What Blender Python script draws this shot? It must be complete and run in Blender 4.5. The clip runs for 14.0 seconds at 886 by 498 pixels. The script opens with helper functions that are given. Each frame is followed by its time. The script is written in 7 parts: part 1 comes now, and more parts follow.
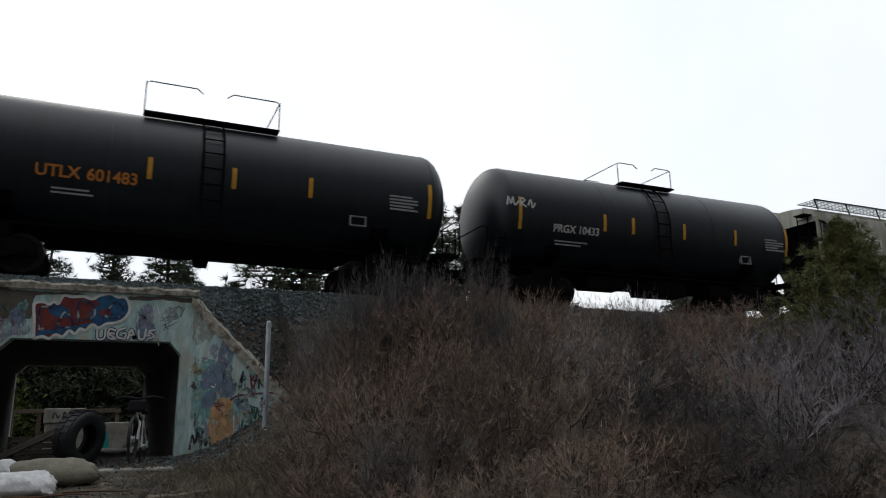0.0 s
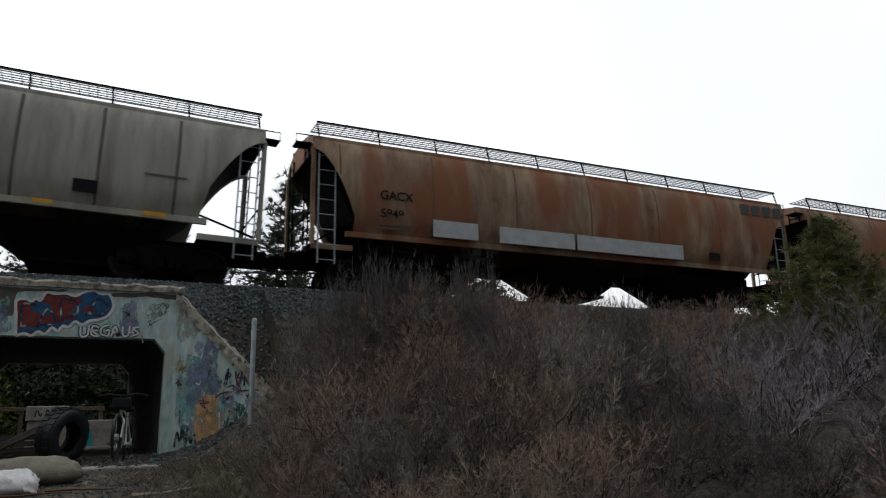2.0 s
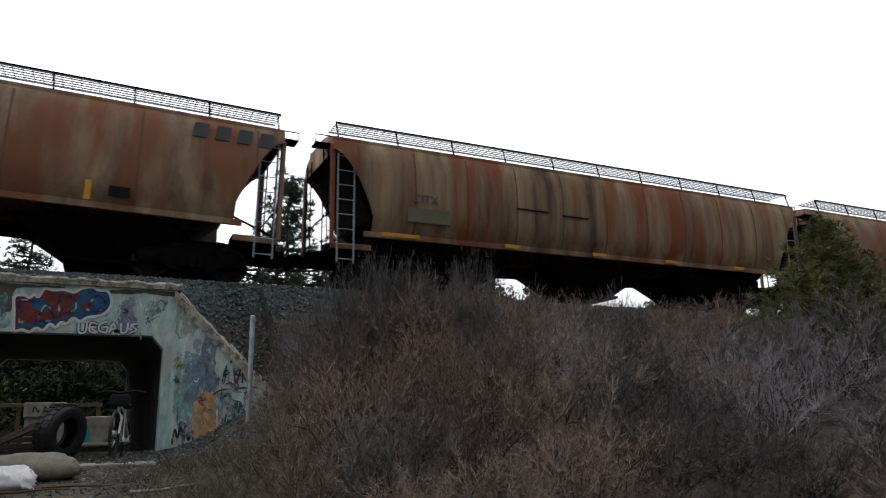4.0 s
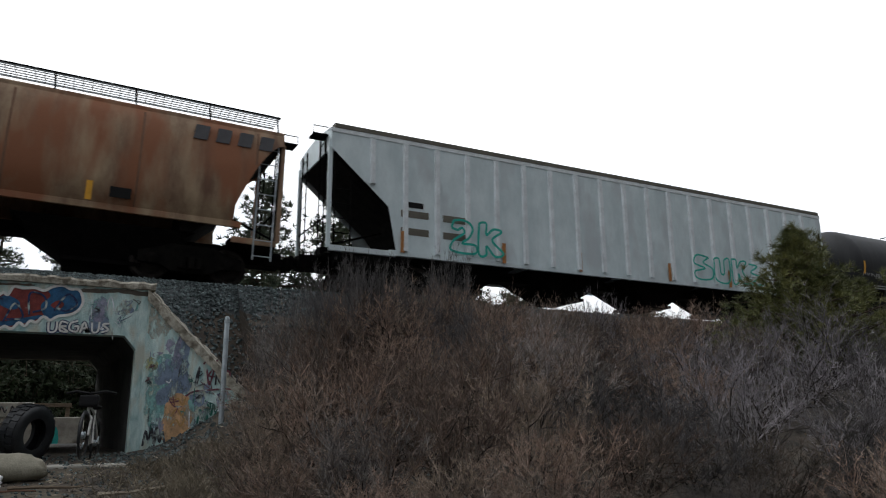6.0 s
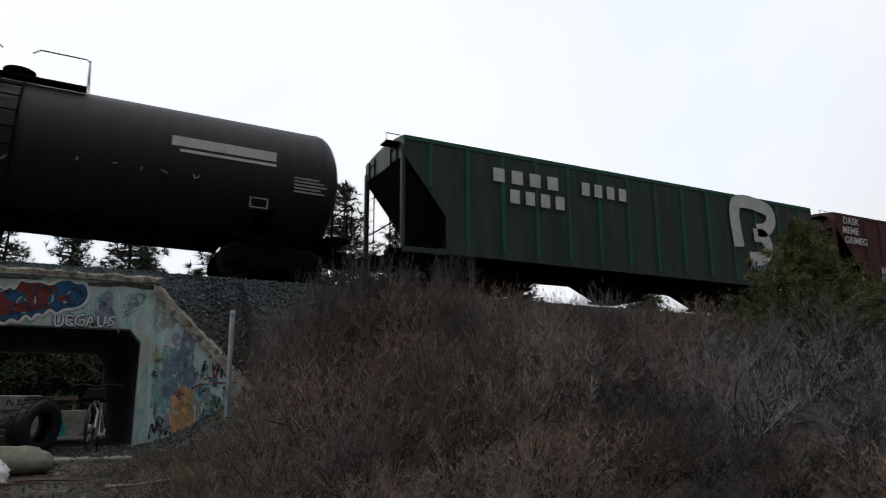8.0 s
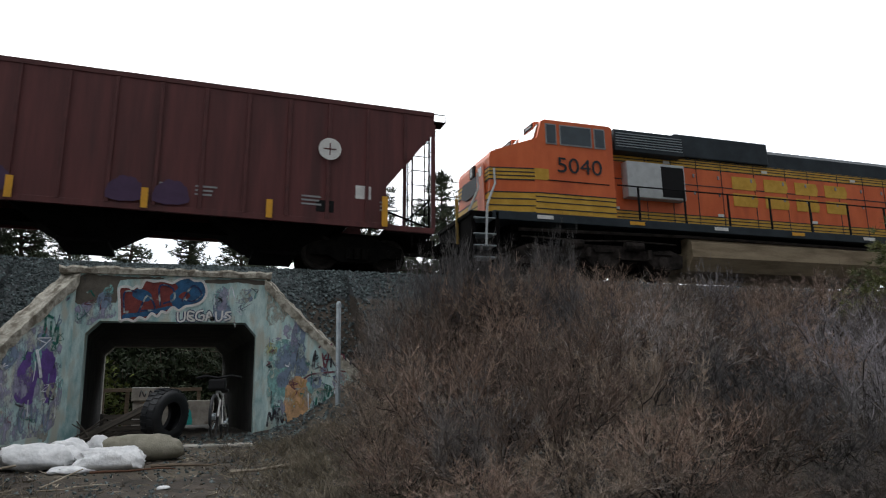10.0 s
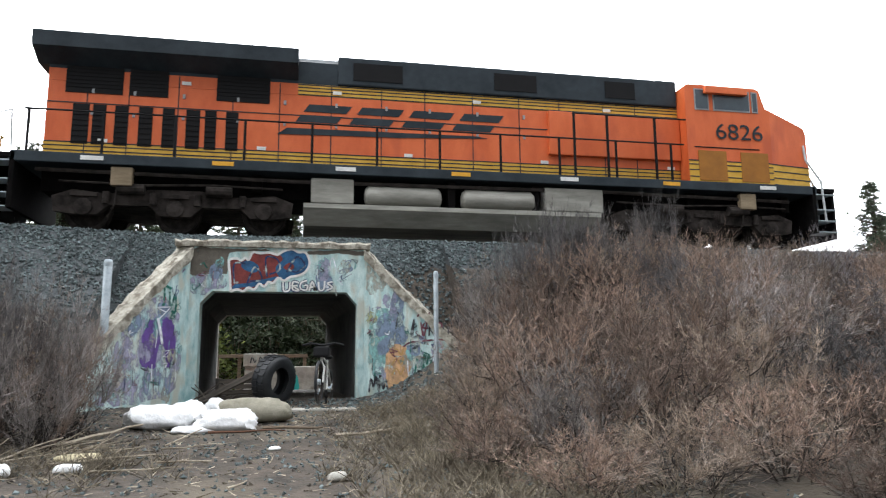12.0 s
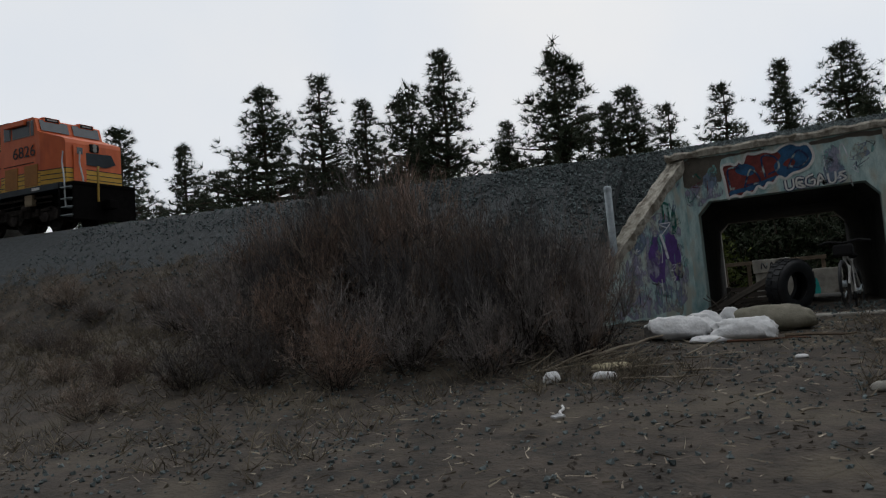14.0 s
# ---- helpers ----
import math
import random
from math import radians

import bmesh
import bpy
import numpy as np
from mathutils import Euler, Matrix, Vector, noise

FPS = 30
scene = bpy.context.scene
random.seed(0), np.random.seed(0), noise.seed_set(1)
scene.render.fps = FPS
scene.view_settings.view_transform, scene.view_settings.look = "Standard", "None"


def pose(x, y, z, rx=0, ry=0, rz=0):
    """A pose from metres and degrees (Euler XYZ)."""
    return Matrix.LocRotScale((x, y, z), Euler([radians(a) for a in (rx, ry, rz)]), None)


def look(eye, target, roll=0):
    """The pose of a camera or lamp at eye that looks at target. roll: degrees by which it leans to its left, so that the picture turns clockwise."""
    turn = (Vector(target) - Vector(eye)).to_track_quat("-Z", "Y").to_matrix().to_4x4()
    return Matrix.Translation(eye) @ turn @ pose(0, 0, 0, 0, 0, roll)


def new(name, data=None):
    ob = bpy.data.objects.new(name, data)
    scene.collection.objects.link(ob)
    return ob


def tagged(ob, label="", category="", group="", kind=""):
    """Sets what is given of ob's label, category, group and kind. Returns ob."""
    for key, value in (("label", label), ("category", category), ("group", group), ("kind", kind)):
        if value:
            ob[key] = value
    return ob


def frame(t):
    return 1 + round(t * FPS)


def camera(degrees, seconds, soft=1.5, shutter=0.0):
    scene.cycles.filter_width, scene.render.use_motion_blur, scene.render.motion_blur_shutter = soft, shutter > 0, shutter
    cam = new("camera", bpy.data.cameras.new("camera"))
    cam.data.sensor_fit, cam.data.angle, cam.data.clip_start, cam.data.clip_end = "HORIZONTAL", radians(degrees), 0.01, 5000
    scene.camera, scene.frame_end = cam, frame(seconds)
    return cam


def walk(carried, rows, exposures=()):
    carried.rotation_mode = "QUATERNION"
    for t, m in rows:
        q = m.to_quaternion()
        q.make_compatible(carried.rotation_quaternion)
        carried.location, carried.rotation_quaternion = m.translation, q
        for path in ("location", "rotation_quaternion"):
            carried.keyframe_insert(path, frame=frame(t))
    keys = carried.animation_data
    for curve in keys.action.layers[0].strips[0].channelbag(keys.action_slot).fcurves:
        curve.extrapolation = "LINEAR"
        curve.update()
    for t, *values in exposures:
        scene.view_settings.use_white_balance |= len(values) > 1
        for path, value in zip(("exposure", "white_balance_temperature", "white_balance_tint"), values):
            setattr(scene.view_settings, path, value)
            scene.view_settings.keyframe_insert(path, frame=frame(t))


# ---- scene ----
cam = camera(63.72, 14.0, soft=1.1, shutter=0.08)
EYE = 1.5
# seconds, yaw, pitch, roll of a camera that turns on one spot
PATH = [
    (0.0, -24.20, 13.23, 0.94),
    (0.5, -24.36, 13.20, 1.41),
    (1.0, -24.55, 13.23, 1.46),
    (1.5, -24.95, 13.07, 1.35),
    (2.0, -25.28, 12.95, 1.12),
    (4.5, -25.57, 12.77, 0.73),
    (5.0, -26.27, 12.57, 0.91),
    (5.5, -26.94, 12.73, 0.63),
    (6.0, -27.40, 13.09, 0.35),
    (6.5, -27.97, 12.95, -0.08),
    (7.0, -27.84, 12.85, -0.04),
    (9.3, -23.63, 12.62, 0.38),
    (9.5, -22.56, 12.67, 0.16),
    (10.0, -18.77, 11.60, 1.10),
    (10.5, -13.56, 11.92, 1.84),
    (11.0, -15.63, 11.83, 1.14),
    (11.5, -18.66, 9.61, 1.35),
    (12.0, -11.07, 9.24, 0.53),
    (12.5, -0.88, 8.37, 0.63),
    (13.0, 8.10, 10.00, 2.61),
    (13.5, 22.70, 11.61, 1.90),
    (14.0, 28.03, 4.19, 4.99),
]
EXPOSURES = [(0.0, -0.85), (1.0, -0.95), (1.5, -0.9), (2.2, -0.75), (5.0, -0.4), (6.5, -0.6), (7.0, -0.95), (9.5, -0.55), (10.5, 0.2), (11.0, 0.4), (11.5, 1.0), (12.0, 1.25), (12.5, 1.6), (13.0, 1.35), (13.5, -1.05), (14.0, -1.25)]
walk(cam, [(t, pose(0, 0, EYE, 90 + p, r, w)) for t, w, p, r in PATH], EXPOSURES)

# ---- light: an overcast sky ----
SUN_WAY = Vector((-0.15, 0.76, 0.63)).normalized()
world = bpy.data.worlds.new("overcast")
scene.world = world
world.use_nodes = True
wt = world.node_tree
bg = wt.nodes["Background"]
sky = wt.nodes.new("ShaderNodeTexSky")
sky.sky_type, sky.sun_disc, sky.sun_elevation, sky.sun_rotation = "NISHITA", False, radians(39), radians(-11)
cloud = wt.nodes.new("ShaderNodeTexNoise")
cloud.inputs["Scale"].default_value, cloud.inputs["Detail"].default_value = 2.2, 6.0
ramp = wt.nodes.new("ShaderNodeValToRGB")
ramp.color_ramp.elements[0].position, ramp.color_ramp.elements[0].color = 0.3, (0.86, 0.92, 1.0, 1)
ramp.color_ramp.elements[1].position, ramp.color_ramp.elements[1].color = 0.7, (1.0, 1.0, 1.0, 1)
lift = wt.nodes.new("ShaderNodeVectorMath")
lift.operation = "SCALE"
lift.inputs["Scale"].default_value = 17.0
veil = wt.nodes.new("ShaderNodeMix")
veil.data_type = "RGBA"
veil.inputs["Factor"].default_value = 0.9
# the cloud glows most round the hidden sun
way = wt.nodes.new("ShaderNodeTexCoord")
toward = wt.nodes.new("ShaderNodeVectorMath")
toward.operation = "DOT_PRODUCT"
toward.inputs[1].default_value = SUN_WAY
glow = wt.nodes.new("ShaderNodeMapRange")
glow.interpolation_type = "SMOOTHSTEP"
glow.inputs["From Min"].default_value, glow.inputs["From Max"].default_value = -0.35, 0.6
glow.inputs["To Min"].default_value, glow.inputs["To Max"].default_value = 2.8, 21.0
wt.links.new(way.outputs["Generated"], toward.inputs[0])
wt.links.new(toward.outputs["Value"], glow.inputs["Value"])
wt.links.new(glow.outputs["Result"], lift.inputs["Scale"])
wt.links.new(way.outputs["Generated"], cloud.inputs["Vector"])
wt.links.new(cloud.outputs["Fac"], ramp.inputs["Fac"])
wt.links.new(ramp.outputs["Color"], lift.inputs[0])
wt.links.new(sky.outputs["Color"], veil.inputs[6])
wt.links.new(lift.outputs["Vector"], veil.inputs[7])
wt.links.new(veil.outputs[2], bg.inputs["Color"])
bg.inputs["Strength"].default_value = 0.1
sun = new("sun", bpy.data.lights.new("sun", "SUN"))
sun.data.energy, sun.data.angle, sun.data.color = 0.6, radians(25), (1.0, 0.97, 0.93)
sun.matrix_world = look(SUN_WAY * 40, (0, 0, 0))

# ---- building blocks ----
class Build:
    """Gathers plain shapes into one mesh."""

    def __init__(self):
        self.v, self.f = [], []

    def add(self, verts, faces):
        n = len(self.v)
        self.v += [tuple(p) for p in verts]
        self.f += [tuple(i + n for i in q) for q in faces]
        return self

    def box(self, x0, x1, y0, y1, z0, z1, bevel=0.0):
        if bevel <= 0:
            v = [(x, y, z) for x in (x0, x1) for y in (y0, y1) for z in (z0, z1)]
            return self.add(v, [(0, 1, 3, 2), (4, 6, 7, 5), (0, 4, 5, 1), (2, 3, 7, 6), (0, 2, 6, 4), (1, 5, 7, 3)])
        bm = bmesh.new()
        bmesh.ops.create_cube(bm, size=1.0, matrix=Matrix.LocRotScale(((x0 + x1) / 2, (y0 + y1) / 2, (z0 + z1) / 2), None, (x1 - x0, y1 - y0, z1 - z0)))
        bmesh.ops.bevel(bm, geom=bm.edges[:], offset=bevel, segments=2, affect="EDGES", profile=0.6)
        bm.verts.index_update()
        self.add([v.co for v in bm.verts], [[v.index for v in q.verts] for q in bm.faces])
        bm.free()
        return self

    def tube(self, points, r, n=6, cap=True):
        """A round bar through the points; r is one radius or one for each point."""
        pts = [Vector(p) for p in points]
        rs = r if isinstance(r, (list, tuple)) else [r] * len(pts)
        rings = []
        for i, p in enumerate(pts):
            d = (pts[min(i + 1, len(pts) - 1)] - pts[max(i - 1, 0)]).normalized()
            a = d.cross(Vector((0, 0, 1)) if abs(d.z) < 0.9 else Vector((1, 0, 0))).normalized()
            b = d.cross(a)
            rings.append([p + rs[i] * (a * math.cos(k * math.tau / n) + b * math.sin(k * math.tau / n)) for k in range(n)])
        v = [q for ring in rings for q in ring]
        f = [(i * n + k, i * n + (k + 1) % n, (i + 1) * n + (k + 1) % n, (i + 1) * n + k) for i in range(len(pts) - 1) for k in range(n)]
        if cap:
            f += [tuple(range(n))[::-1], tuple((len(pts) - 1) * n + k for k in range(n))]
        return self.add(v, f)

    def prism(self, poly, y0, y1):
        """A polygon in x and z, drawn out along y."""
        n = len(poly)
        v = [(x, y0, z) for x, z in poly] + [(x, y1, z) for x, z in poly]
        f = [tuple(range(n)), tuple(range(2 * n - 1, n - 1, -1))]
        return self.add(v, f + [(i, i + n, (i + 1) % n + n, (i + 1) % n) for i in range(n)])

    def along(self, poly, x0, x1):
        """A polygon in y and z, drawn out along x."""
        n = len(poly)
        v = [(x0, y, z) for y, z in poly] + [(x1, y, z) for y, z in poly]
        f = [tuple(range(n)), tuple(range(2 * n - 1, n - 1, -1))]
        return self.add(v, f + [(i, i + n, (i + 1) % n + n, (i + 1) % n) for i in range(n)])

    def lathe(self, profile, n=32, axis="x"):
        """A profile of (along, radius) turned about an axis."""
        v, f = [], []
        for a, r in profile:
            for k in range(n):
                c, s = r * math.cos(k * math.tau / n), r * math.sin(k * math.tau / n)
                v.append((a, c, s) if axis == "x" else (c, a, s) if axis == "y" else (c, s, a))
        for i in range(len(profile) - 1):
            f += [(i * n + k, i * n + (k + 1) % n, (i + 1) * n + (k + 1) % n, (i + 1) * n + k) for k in range(n)]
        f += [tuple(range(n)), tuple((len(profile) - 1) * n + k for k in range(n))]
        return self.add(v, f)

    def moved(self, m):
        self.v = [tuple(m @ Vector(p)) for p in self.v]
        return self

    def mesh(self, name, material, smooth=False):
        me = bpy.data.meshes.new(name)
        me.from_pydata(self.v, [], self.f)
        bm = bmesh.new()
        bm.from_mesh(me)
        bmesh.ops.recalc_face_normals(bm, faces=bm.faces[:])
        bm.to_mesh(me)
        bm.free()
        me.materials.append(material)
        if smooth:
            me.shade_smooth()
            me.set_sharp_from_angle(angle=radians(40))
        return me


def part(name, shape, material, parent=None, label="", at=None, smooth=False):
    """One mesh object under a thing or a part."""
    me = shape.mesh(name, material, smooth) if isinstance(shape, Build) else shape
    ob = new(name, me)
    if parent is not None:
        ob.parent = parent
    if at is not None:
        ob.matrix_basis = at if isinstance(at, Matrix) else Matrix.Translation(at)
    return tagged(ob, label)


def thing(name, label, category, group="", kind="", at=None):
    ob = new(name)
    ob.empty_display_size = 0.2
    if at is not None:
        ob.matrix_basis = at
    return tagged(ob, label, category, group, kind)


def writing(text, size, material, shear=0.0, bold=0.01):
    """Letters as a thin mesh in the x, z plane, centred, facing -y."""
    cu = bpy.data.curves.new("letters", "FONT")
    cu.body, cu.size, cu.extrude, cu.shear = text, size, 0.003, shear
    cu.align_x, cu.align_y, cu.offset = "CENTER", "CENTER", size * bold
    tmp = bpy.data.objects.new("letters", cu)
    me = bpy.data.meshes.new_from_object(tmp)
    bpy.data.objects.remove(tmp)
    me.transform(Matrix.Rotation(radians(90), 4, "X"))
    me.materials.clear()
    me.materials.append(material)
    return me


def ribbon(points, width, lift=0.004, n=6):
    """A painted stroke through (x, z) points on a wall that faces -y, with a round brush's ends."""
    P = [Vector((x, 0, z)) for x, z in points]
    S = []
    for i in range(len(P) - 1):
        a, b, c, d = P[max(i - 1, 0)], P[i], P[i + 1], P[min(i + 2, len(P) - 1)]
        for k in range(n):
            t = k / n
            S.append(0.5 * ((2 * b) + (c - a) * t + (2 * a - 5 * b + 4 * c - d) * t * t + (3 * b - a - 3 * c + d) * t ** 3))
    S.append(P[-1])
    out = Build()
    v = []
    for i, p in enumerate(S):
        d = S[min(i + 1, len(S) - 1)] - S[max(i - 1, 0)]
        d = d.normalized() if d.length > 1e-6 else Vector((1, 0, 0))
        q = Vector((-d.z, 0, d.x)) * width / 2
        v += [p + q + Vector((0, -lift, 0)), p - q + Vector((0, -lift, 0))]
    out.add(v, [(2 * i, 2 * i + 1, 2 * i + 3, 2 * i + 2) for i in range(len(S) - 1)])
    return out


def blob(points, lift=0.003, n=5, wave=0.0, seed=1):
    """A painted patch with a soft outline on a wall that faces -y."""
    m = len(points)
    P = [Vector((x, 0, z)) for x, z in points]
    rng = random.Random(seed)
    v = []
    for i in range(m):
        a, b, c, d = P[i - 1], P[i], P[(i + 1) % m], P[(i + 2) % m]
        for k in range(n):
            t = k / n
            p = 0.5 * ((2 * b) + (c - a) * t + (2 * a - 5 * b + 4 * c - d) * t * t + (3 * b - a - 3 * c + d) * t ** 3)
            v.append(p + Vector((rng.uniform(-wave, wave), -lift, rng.uniform(-wave, wave))))
    return Build().add(v, [tuple(range(len(v)))])


# ---- materials ----
def surface(name, dark, light, scale=4.0, rough=0.8, metal=0.0, fine=60.0, bump=0.15, streak=None, spread=(0.35, 0.65), third=None, third_at=0.6, third_scale=0.7, island=0.0, rand=0.0, spec=0.5):
    """Two colours mixed by coarse and fine noise, a third in larger patches, and fine relief."""
    m = bpy.data.materials.new(name)
    m.use_nodes = True
    nt = m.node_tree
    N, L = nt.nodes, nt.links
    b = N["Principled BSDF"]
    co = N.new("ShaderNodeTexCoord")
    mp = N.new("ShaderNodeMapping")
    L.new(co.outputs["Object"], mp.inputs["Vector"])
    if streak:
        mp.inputs["Scale"].default_value = streak
    a = N.new("ShaderNodeTexNoise")
    a.inputs["Scale"].default_value, a.inputs["Detail"].default_value, a.inputs["Roughness"].default_value = scale, 6, 0.65
    L.new(mp.outputs["Vector"], a.inputs["Vector"])
    r = N.new("ShaderNodeValToRGB")
    r.color_ramp.elements[0].position, r.color_ramp.elements[1].position = spread
    r.color_ramp.elements[0].color, r.color_ramp.elements[1].color = (*dark, 1), (*light, 1)
    L.new(a.outputs["Fac"], r.inputs["Fac"])
    out = r.outputs["Color"]
    g = N.new("ShaderNodeTexNoise")
    g.inputs["Scale"].default_value, g.inputs["Detail"].default_value = fine, 3
    L.new(co.outputs["Object"], g.inputs["Vector"])
    if third:
        h = N.new("ShaderNodeTexNoise")
        h.inputs["Scale"].default_value, h.inputs["Detail"].default_value = third_scale, 5
        L.new(mp.outputs["Vector"], h.inputs["Vector"])
        hr = N.new("ShaderNodeValToRGB")
        hr.color_ramp.elements[0].position, hr.color_ramp.elements[1].position = third_at - 0.06, third_at + 0.06
        L.new(h.outputs["Fac"], hr.inputs["Fac"])
        x = N.new("ShaderNodeMix")
        x.data_type = "RGBA"
        L.new(hr.outputs["Color"], x.inputs["Factor"])
        L.new(out, x.inputs[6])
        x.inputs[7].default_value = (*third, 1)
        out = x.outputs[2]
    hv = N.new("ShaderNodeHueSaturation")
    L.new(out, hv.inputs["Color"])
    mr = N.new("ShaderNodeMapRange")
    mr.inputs["To Min"].default_value, mr.inputs["To Max"].default_value = 0.82, 1.18
    L.new(g.outputs["Fac"], mr.inputs["Value"])
    val = mr.outputs["Result"]
    for k, kind, socket in ((island, "ShaderNodeNewGeometry", "Random Per Island"), (rand, "ShaderNodeObjectInfo", "Random")):
        if not k:
            continue
        src = N.new(kind)
        m2 = N.new("ShaderNodeMapRange")
        m2.inputs["To Min"].default_value, m2.inputs["To Max"].default_value = 1 - k, 1 + k
        L.new(src.outputs[socket], m2.inputs["Value"])
        mm = N.new("ShaderNodeMath")
        mm.operation = "MULTIPLY"
        L.new(val, mm.inputs[0])
        L.new(m2.outputs["Result"], mm.inputs[1])
        val = mm.outputs["Value"]
    L.new(val, hv.inputs["Value"])
    L.new(hv.outputs["Color"], b.inputs["Base Color"])
    b.inputs["Roughness"].default_value, b.inputs["Metallic"].default_value = rough, metal
    b.inputs["Specular IOR Level"].default_value = spec
    if bump:
        bp = N.new("ShaderNodeBump")
        bp.inputs["Strength"].default_value, bp.inputs["Distance"].default_value = bump, 0.02
        L.new(g.outputs["Fac"], bp.inputs["Height"])
        L.new(bp.outputs["Normal"], b.inputs["Normal"])
    return m


def paint(name, c, rough=0.6, metal=0.0, vary=0.12, scale=3.0, streak=None, bump=0.05, spec=0.4):
    return surface(name, tuple(k * (1 - vary) for k in c), tuple(min(1, k * (1 + vary)) for k in c), scale, rough, metal, 40, bump, streak, spec=spec)


DOWN = (2.2, 2.2, 0.22)
M_soil = surface("dry_soil", (0.02, 0.016, 0.012), (0.076, 0.06, 0.046), 3.2, 0.95, fine=22, bump=1.0, third=(0.085, 0.07, 0.05), third_at=0.6, third_scale=0.9)
M_ballast_bed = surface("ballast_bed", (0.02, 0.024, 0.026), (0.07, 0.08, 0.084), 9, 0.9, fine=30, bump=1.0)
M_stone = surface("ballast_stone", (0.036, 0.05, 0.052), (0.125, 0.155, 0.157), 6, 0.85, fine=30, bump=0.3, island=0.5)
M_concrete = surface("old_concrete", (0.26, 0.25, 0.22), (0.5, 0.48, 0.43), 2.2, 0.9, fine=50, bump=0.4, third=(0.16, 0.14, 0.115), third_at=0.62, third_scale=1.4)
# concrete of the passage, with its inside shade put into the colour
M_concrete_dark = surface("shade_dark_concrete", (0.03, 0.03, 0.03), (0.085, 0.083, 0.078), 1.8, 0.9, fine=50, bump=0.4)
M_wash = surface("pale_wall_paint", (0.26, 0.44, 0.45), (0.68, 0.82, 0.79), 3.2, 0.85, fine=40, bump=0.35, streak=(1.8, 1.8, 0.6), third=(0.5, 0.53, 0.46), third_at=0.55, third_scale=2.2)
M_cap = surface("weathered_coping", (0.22, 0.2, 0.16), (0.56, 0.53, 0.45), 7, 0.95, fine=45, bump=0.9, third=(0.15, 0.13, 0.1), third_at=0.57, third_scale=5)
M_steel = surface("galvanised_steel", (0.3, 0.35, 0.38), (0.45, 0.5, 0.53), 6, 0.55, 0.4, bump=0.05)
M_rail = surface("worn_rail_steel", (0.12, 0.09, 0.07), (0.3, 0.26, 0.22), 8, 0.5, 0.7)
M_tie = surface("creosoted_timber", (0.03, 0.025, 0.02), (0.09, 0.075, 0.06), 5, 0.9, streak=(0.5, 4, 4))
# near black: the deep shade under the cars is in this colour
M_under = surface("near_black_steel", (0.002, 0.002, 0.002), (0.006, 0.005, 0.005), 5, 0.9, 0.0, spec=0.08)
# black in place of the car's paint, for the shade on the end slopes
M_end_shade = surface("shade_black_end_sheet", (0.004, 0.004, 0.004), (0.014, 0.012, 0.011), 3, 0.9, spec=0.1)
M_rib_red = surface("dark_red_rib_paint", (0.065, 0.015, 0.015), (0.11, 0.028, 0.027), 2, 0.65)
# freight bogies, their colour also lowered to hold the shade beneath the cars
M_bogie = surface("near_black_bogie_steel", (0.002, 0.002, 0.002), (0.009, 0.008, 0.007), 4, 0.9, 0.0, spec=0.1)
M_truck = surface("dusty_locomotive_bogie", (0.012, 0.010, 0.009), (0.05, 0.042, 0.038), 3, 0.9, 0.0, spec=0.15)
M_wheel = surface("wheel_steel", (0.012, 0.01, 0.009), (0.04, 0.034, 0.03), 6, 0.7, 0.3, spec=0.2)
M_tank = surface("black_tank_paint", (0.003, 0.006, 0.011), (0.007, 0.013, 0.022), 1.4, 0.42, streak=DOWN, bump=0.03, spec=0.5)
M_tank_matt = surface("matt_black_tank_paint", (0.007, 0.008, 0.01), (0.018, 0.019, 0.022), 1.4, 0.6, streak=DOWN, bump=0.03)
M_yellow = paint("yellow_reflector", (0.72, 0.36, 0.03), 0.5)
M_white = paint("white_lettering", (0.72, 0.72, 0.7), 0.6)
M_faded = paint("faded_lettering", (0.3, 0.31, 0.32), 0.7)
M_orange_text = paint("orange_lettering", (0.75, 0.27, 0.05), 0.6)
M_black = paint("black_paint", (0.008, 0.008, 0.009), 0.7, spec=0.2)
M_hop_grey = surface("dusty_grey_hopper_paint", (0.31, 0.30, 0.255), (0.5, 0.485, 0.42), 1.1, 0.65, streak=DOWN, bump=0.05, third=(0.28, 0.265, 0.215), third_at=0.6)
M_seam = paint("grimy_seam", (0.15, 0.14, 0.115), 0.8)
M_hop_brown = surface("faded_brown_hopper_paint", (0.17, 0.09, 0.055), (0.47, 0.345, 0.22), 1.3, 0.75, streak=(1.1, 1.1, 0.3), bump=0.08, third=(0.29, 0.115, 0.055), third_at=0.54, third_scale=0.8)
M_hop_rust = surface("rust_streaked_hopper_paint", (0.10, 0.052, 0.035), (0.44, 0.31, 0.185), 1.0, 0.8, streak=(1.3, 1.3, 0.13), bump=0.1, third=(0.25, 0.075, 0.03), third_at=0.55, third_scale=0.75)
M_hop_light = surface("pale_grey_hopper_paint", (0.58, 0.68, 0.71), (0.74, 0.84, 0.87), 1.3, 0.6, streak=(1.4, 1.4, 0.7), bump=0.04, third=(0.56, 0.62, 0.65), third_at=0.6)
M_hop_green = surface("dark_green_hopper_paint", (0.022, 0.04, 0.034), (0.045, 0.075, 0.06), 1.2, 0.6, streak=DOWN)
M_rib_green = paint("brighter_green_rib", (0.03, 0.12, 0.08), 0.6)
M_hop_red = surface("oxide_red_hopper_paint", (0.075, 0.017, 0.017), (0.13, 0.031, 0.03), 1.2, 0.6, streak=DOWN, third=(0.065, 0.016, 0.016), third_at=0.6)
M_patch = paint("pale_patch_paint", (0.5, 0.53, 0.54), 0.7)
M_teal = paint("teal_spray_paint", (0.02, 0.42, 0.34), 0.6)
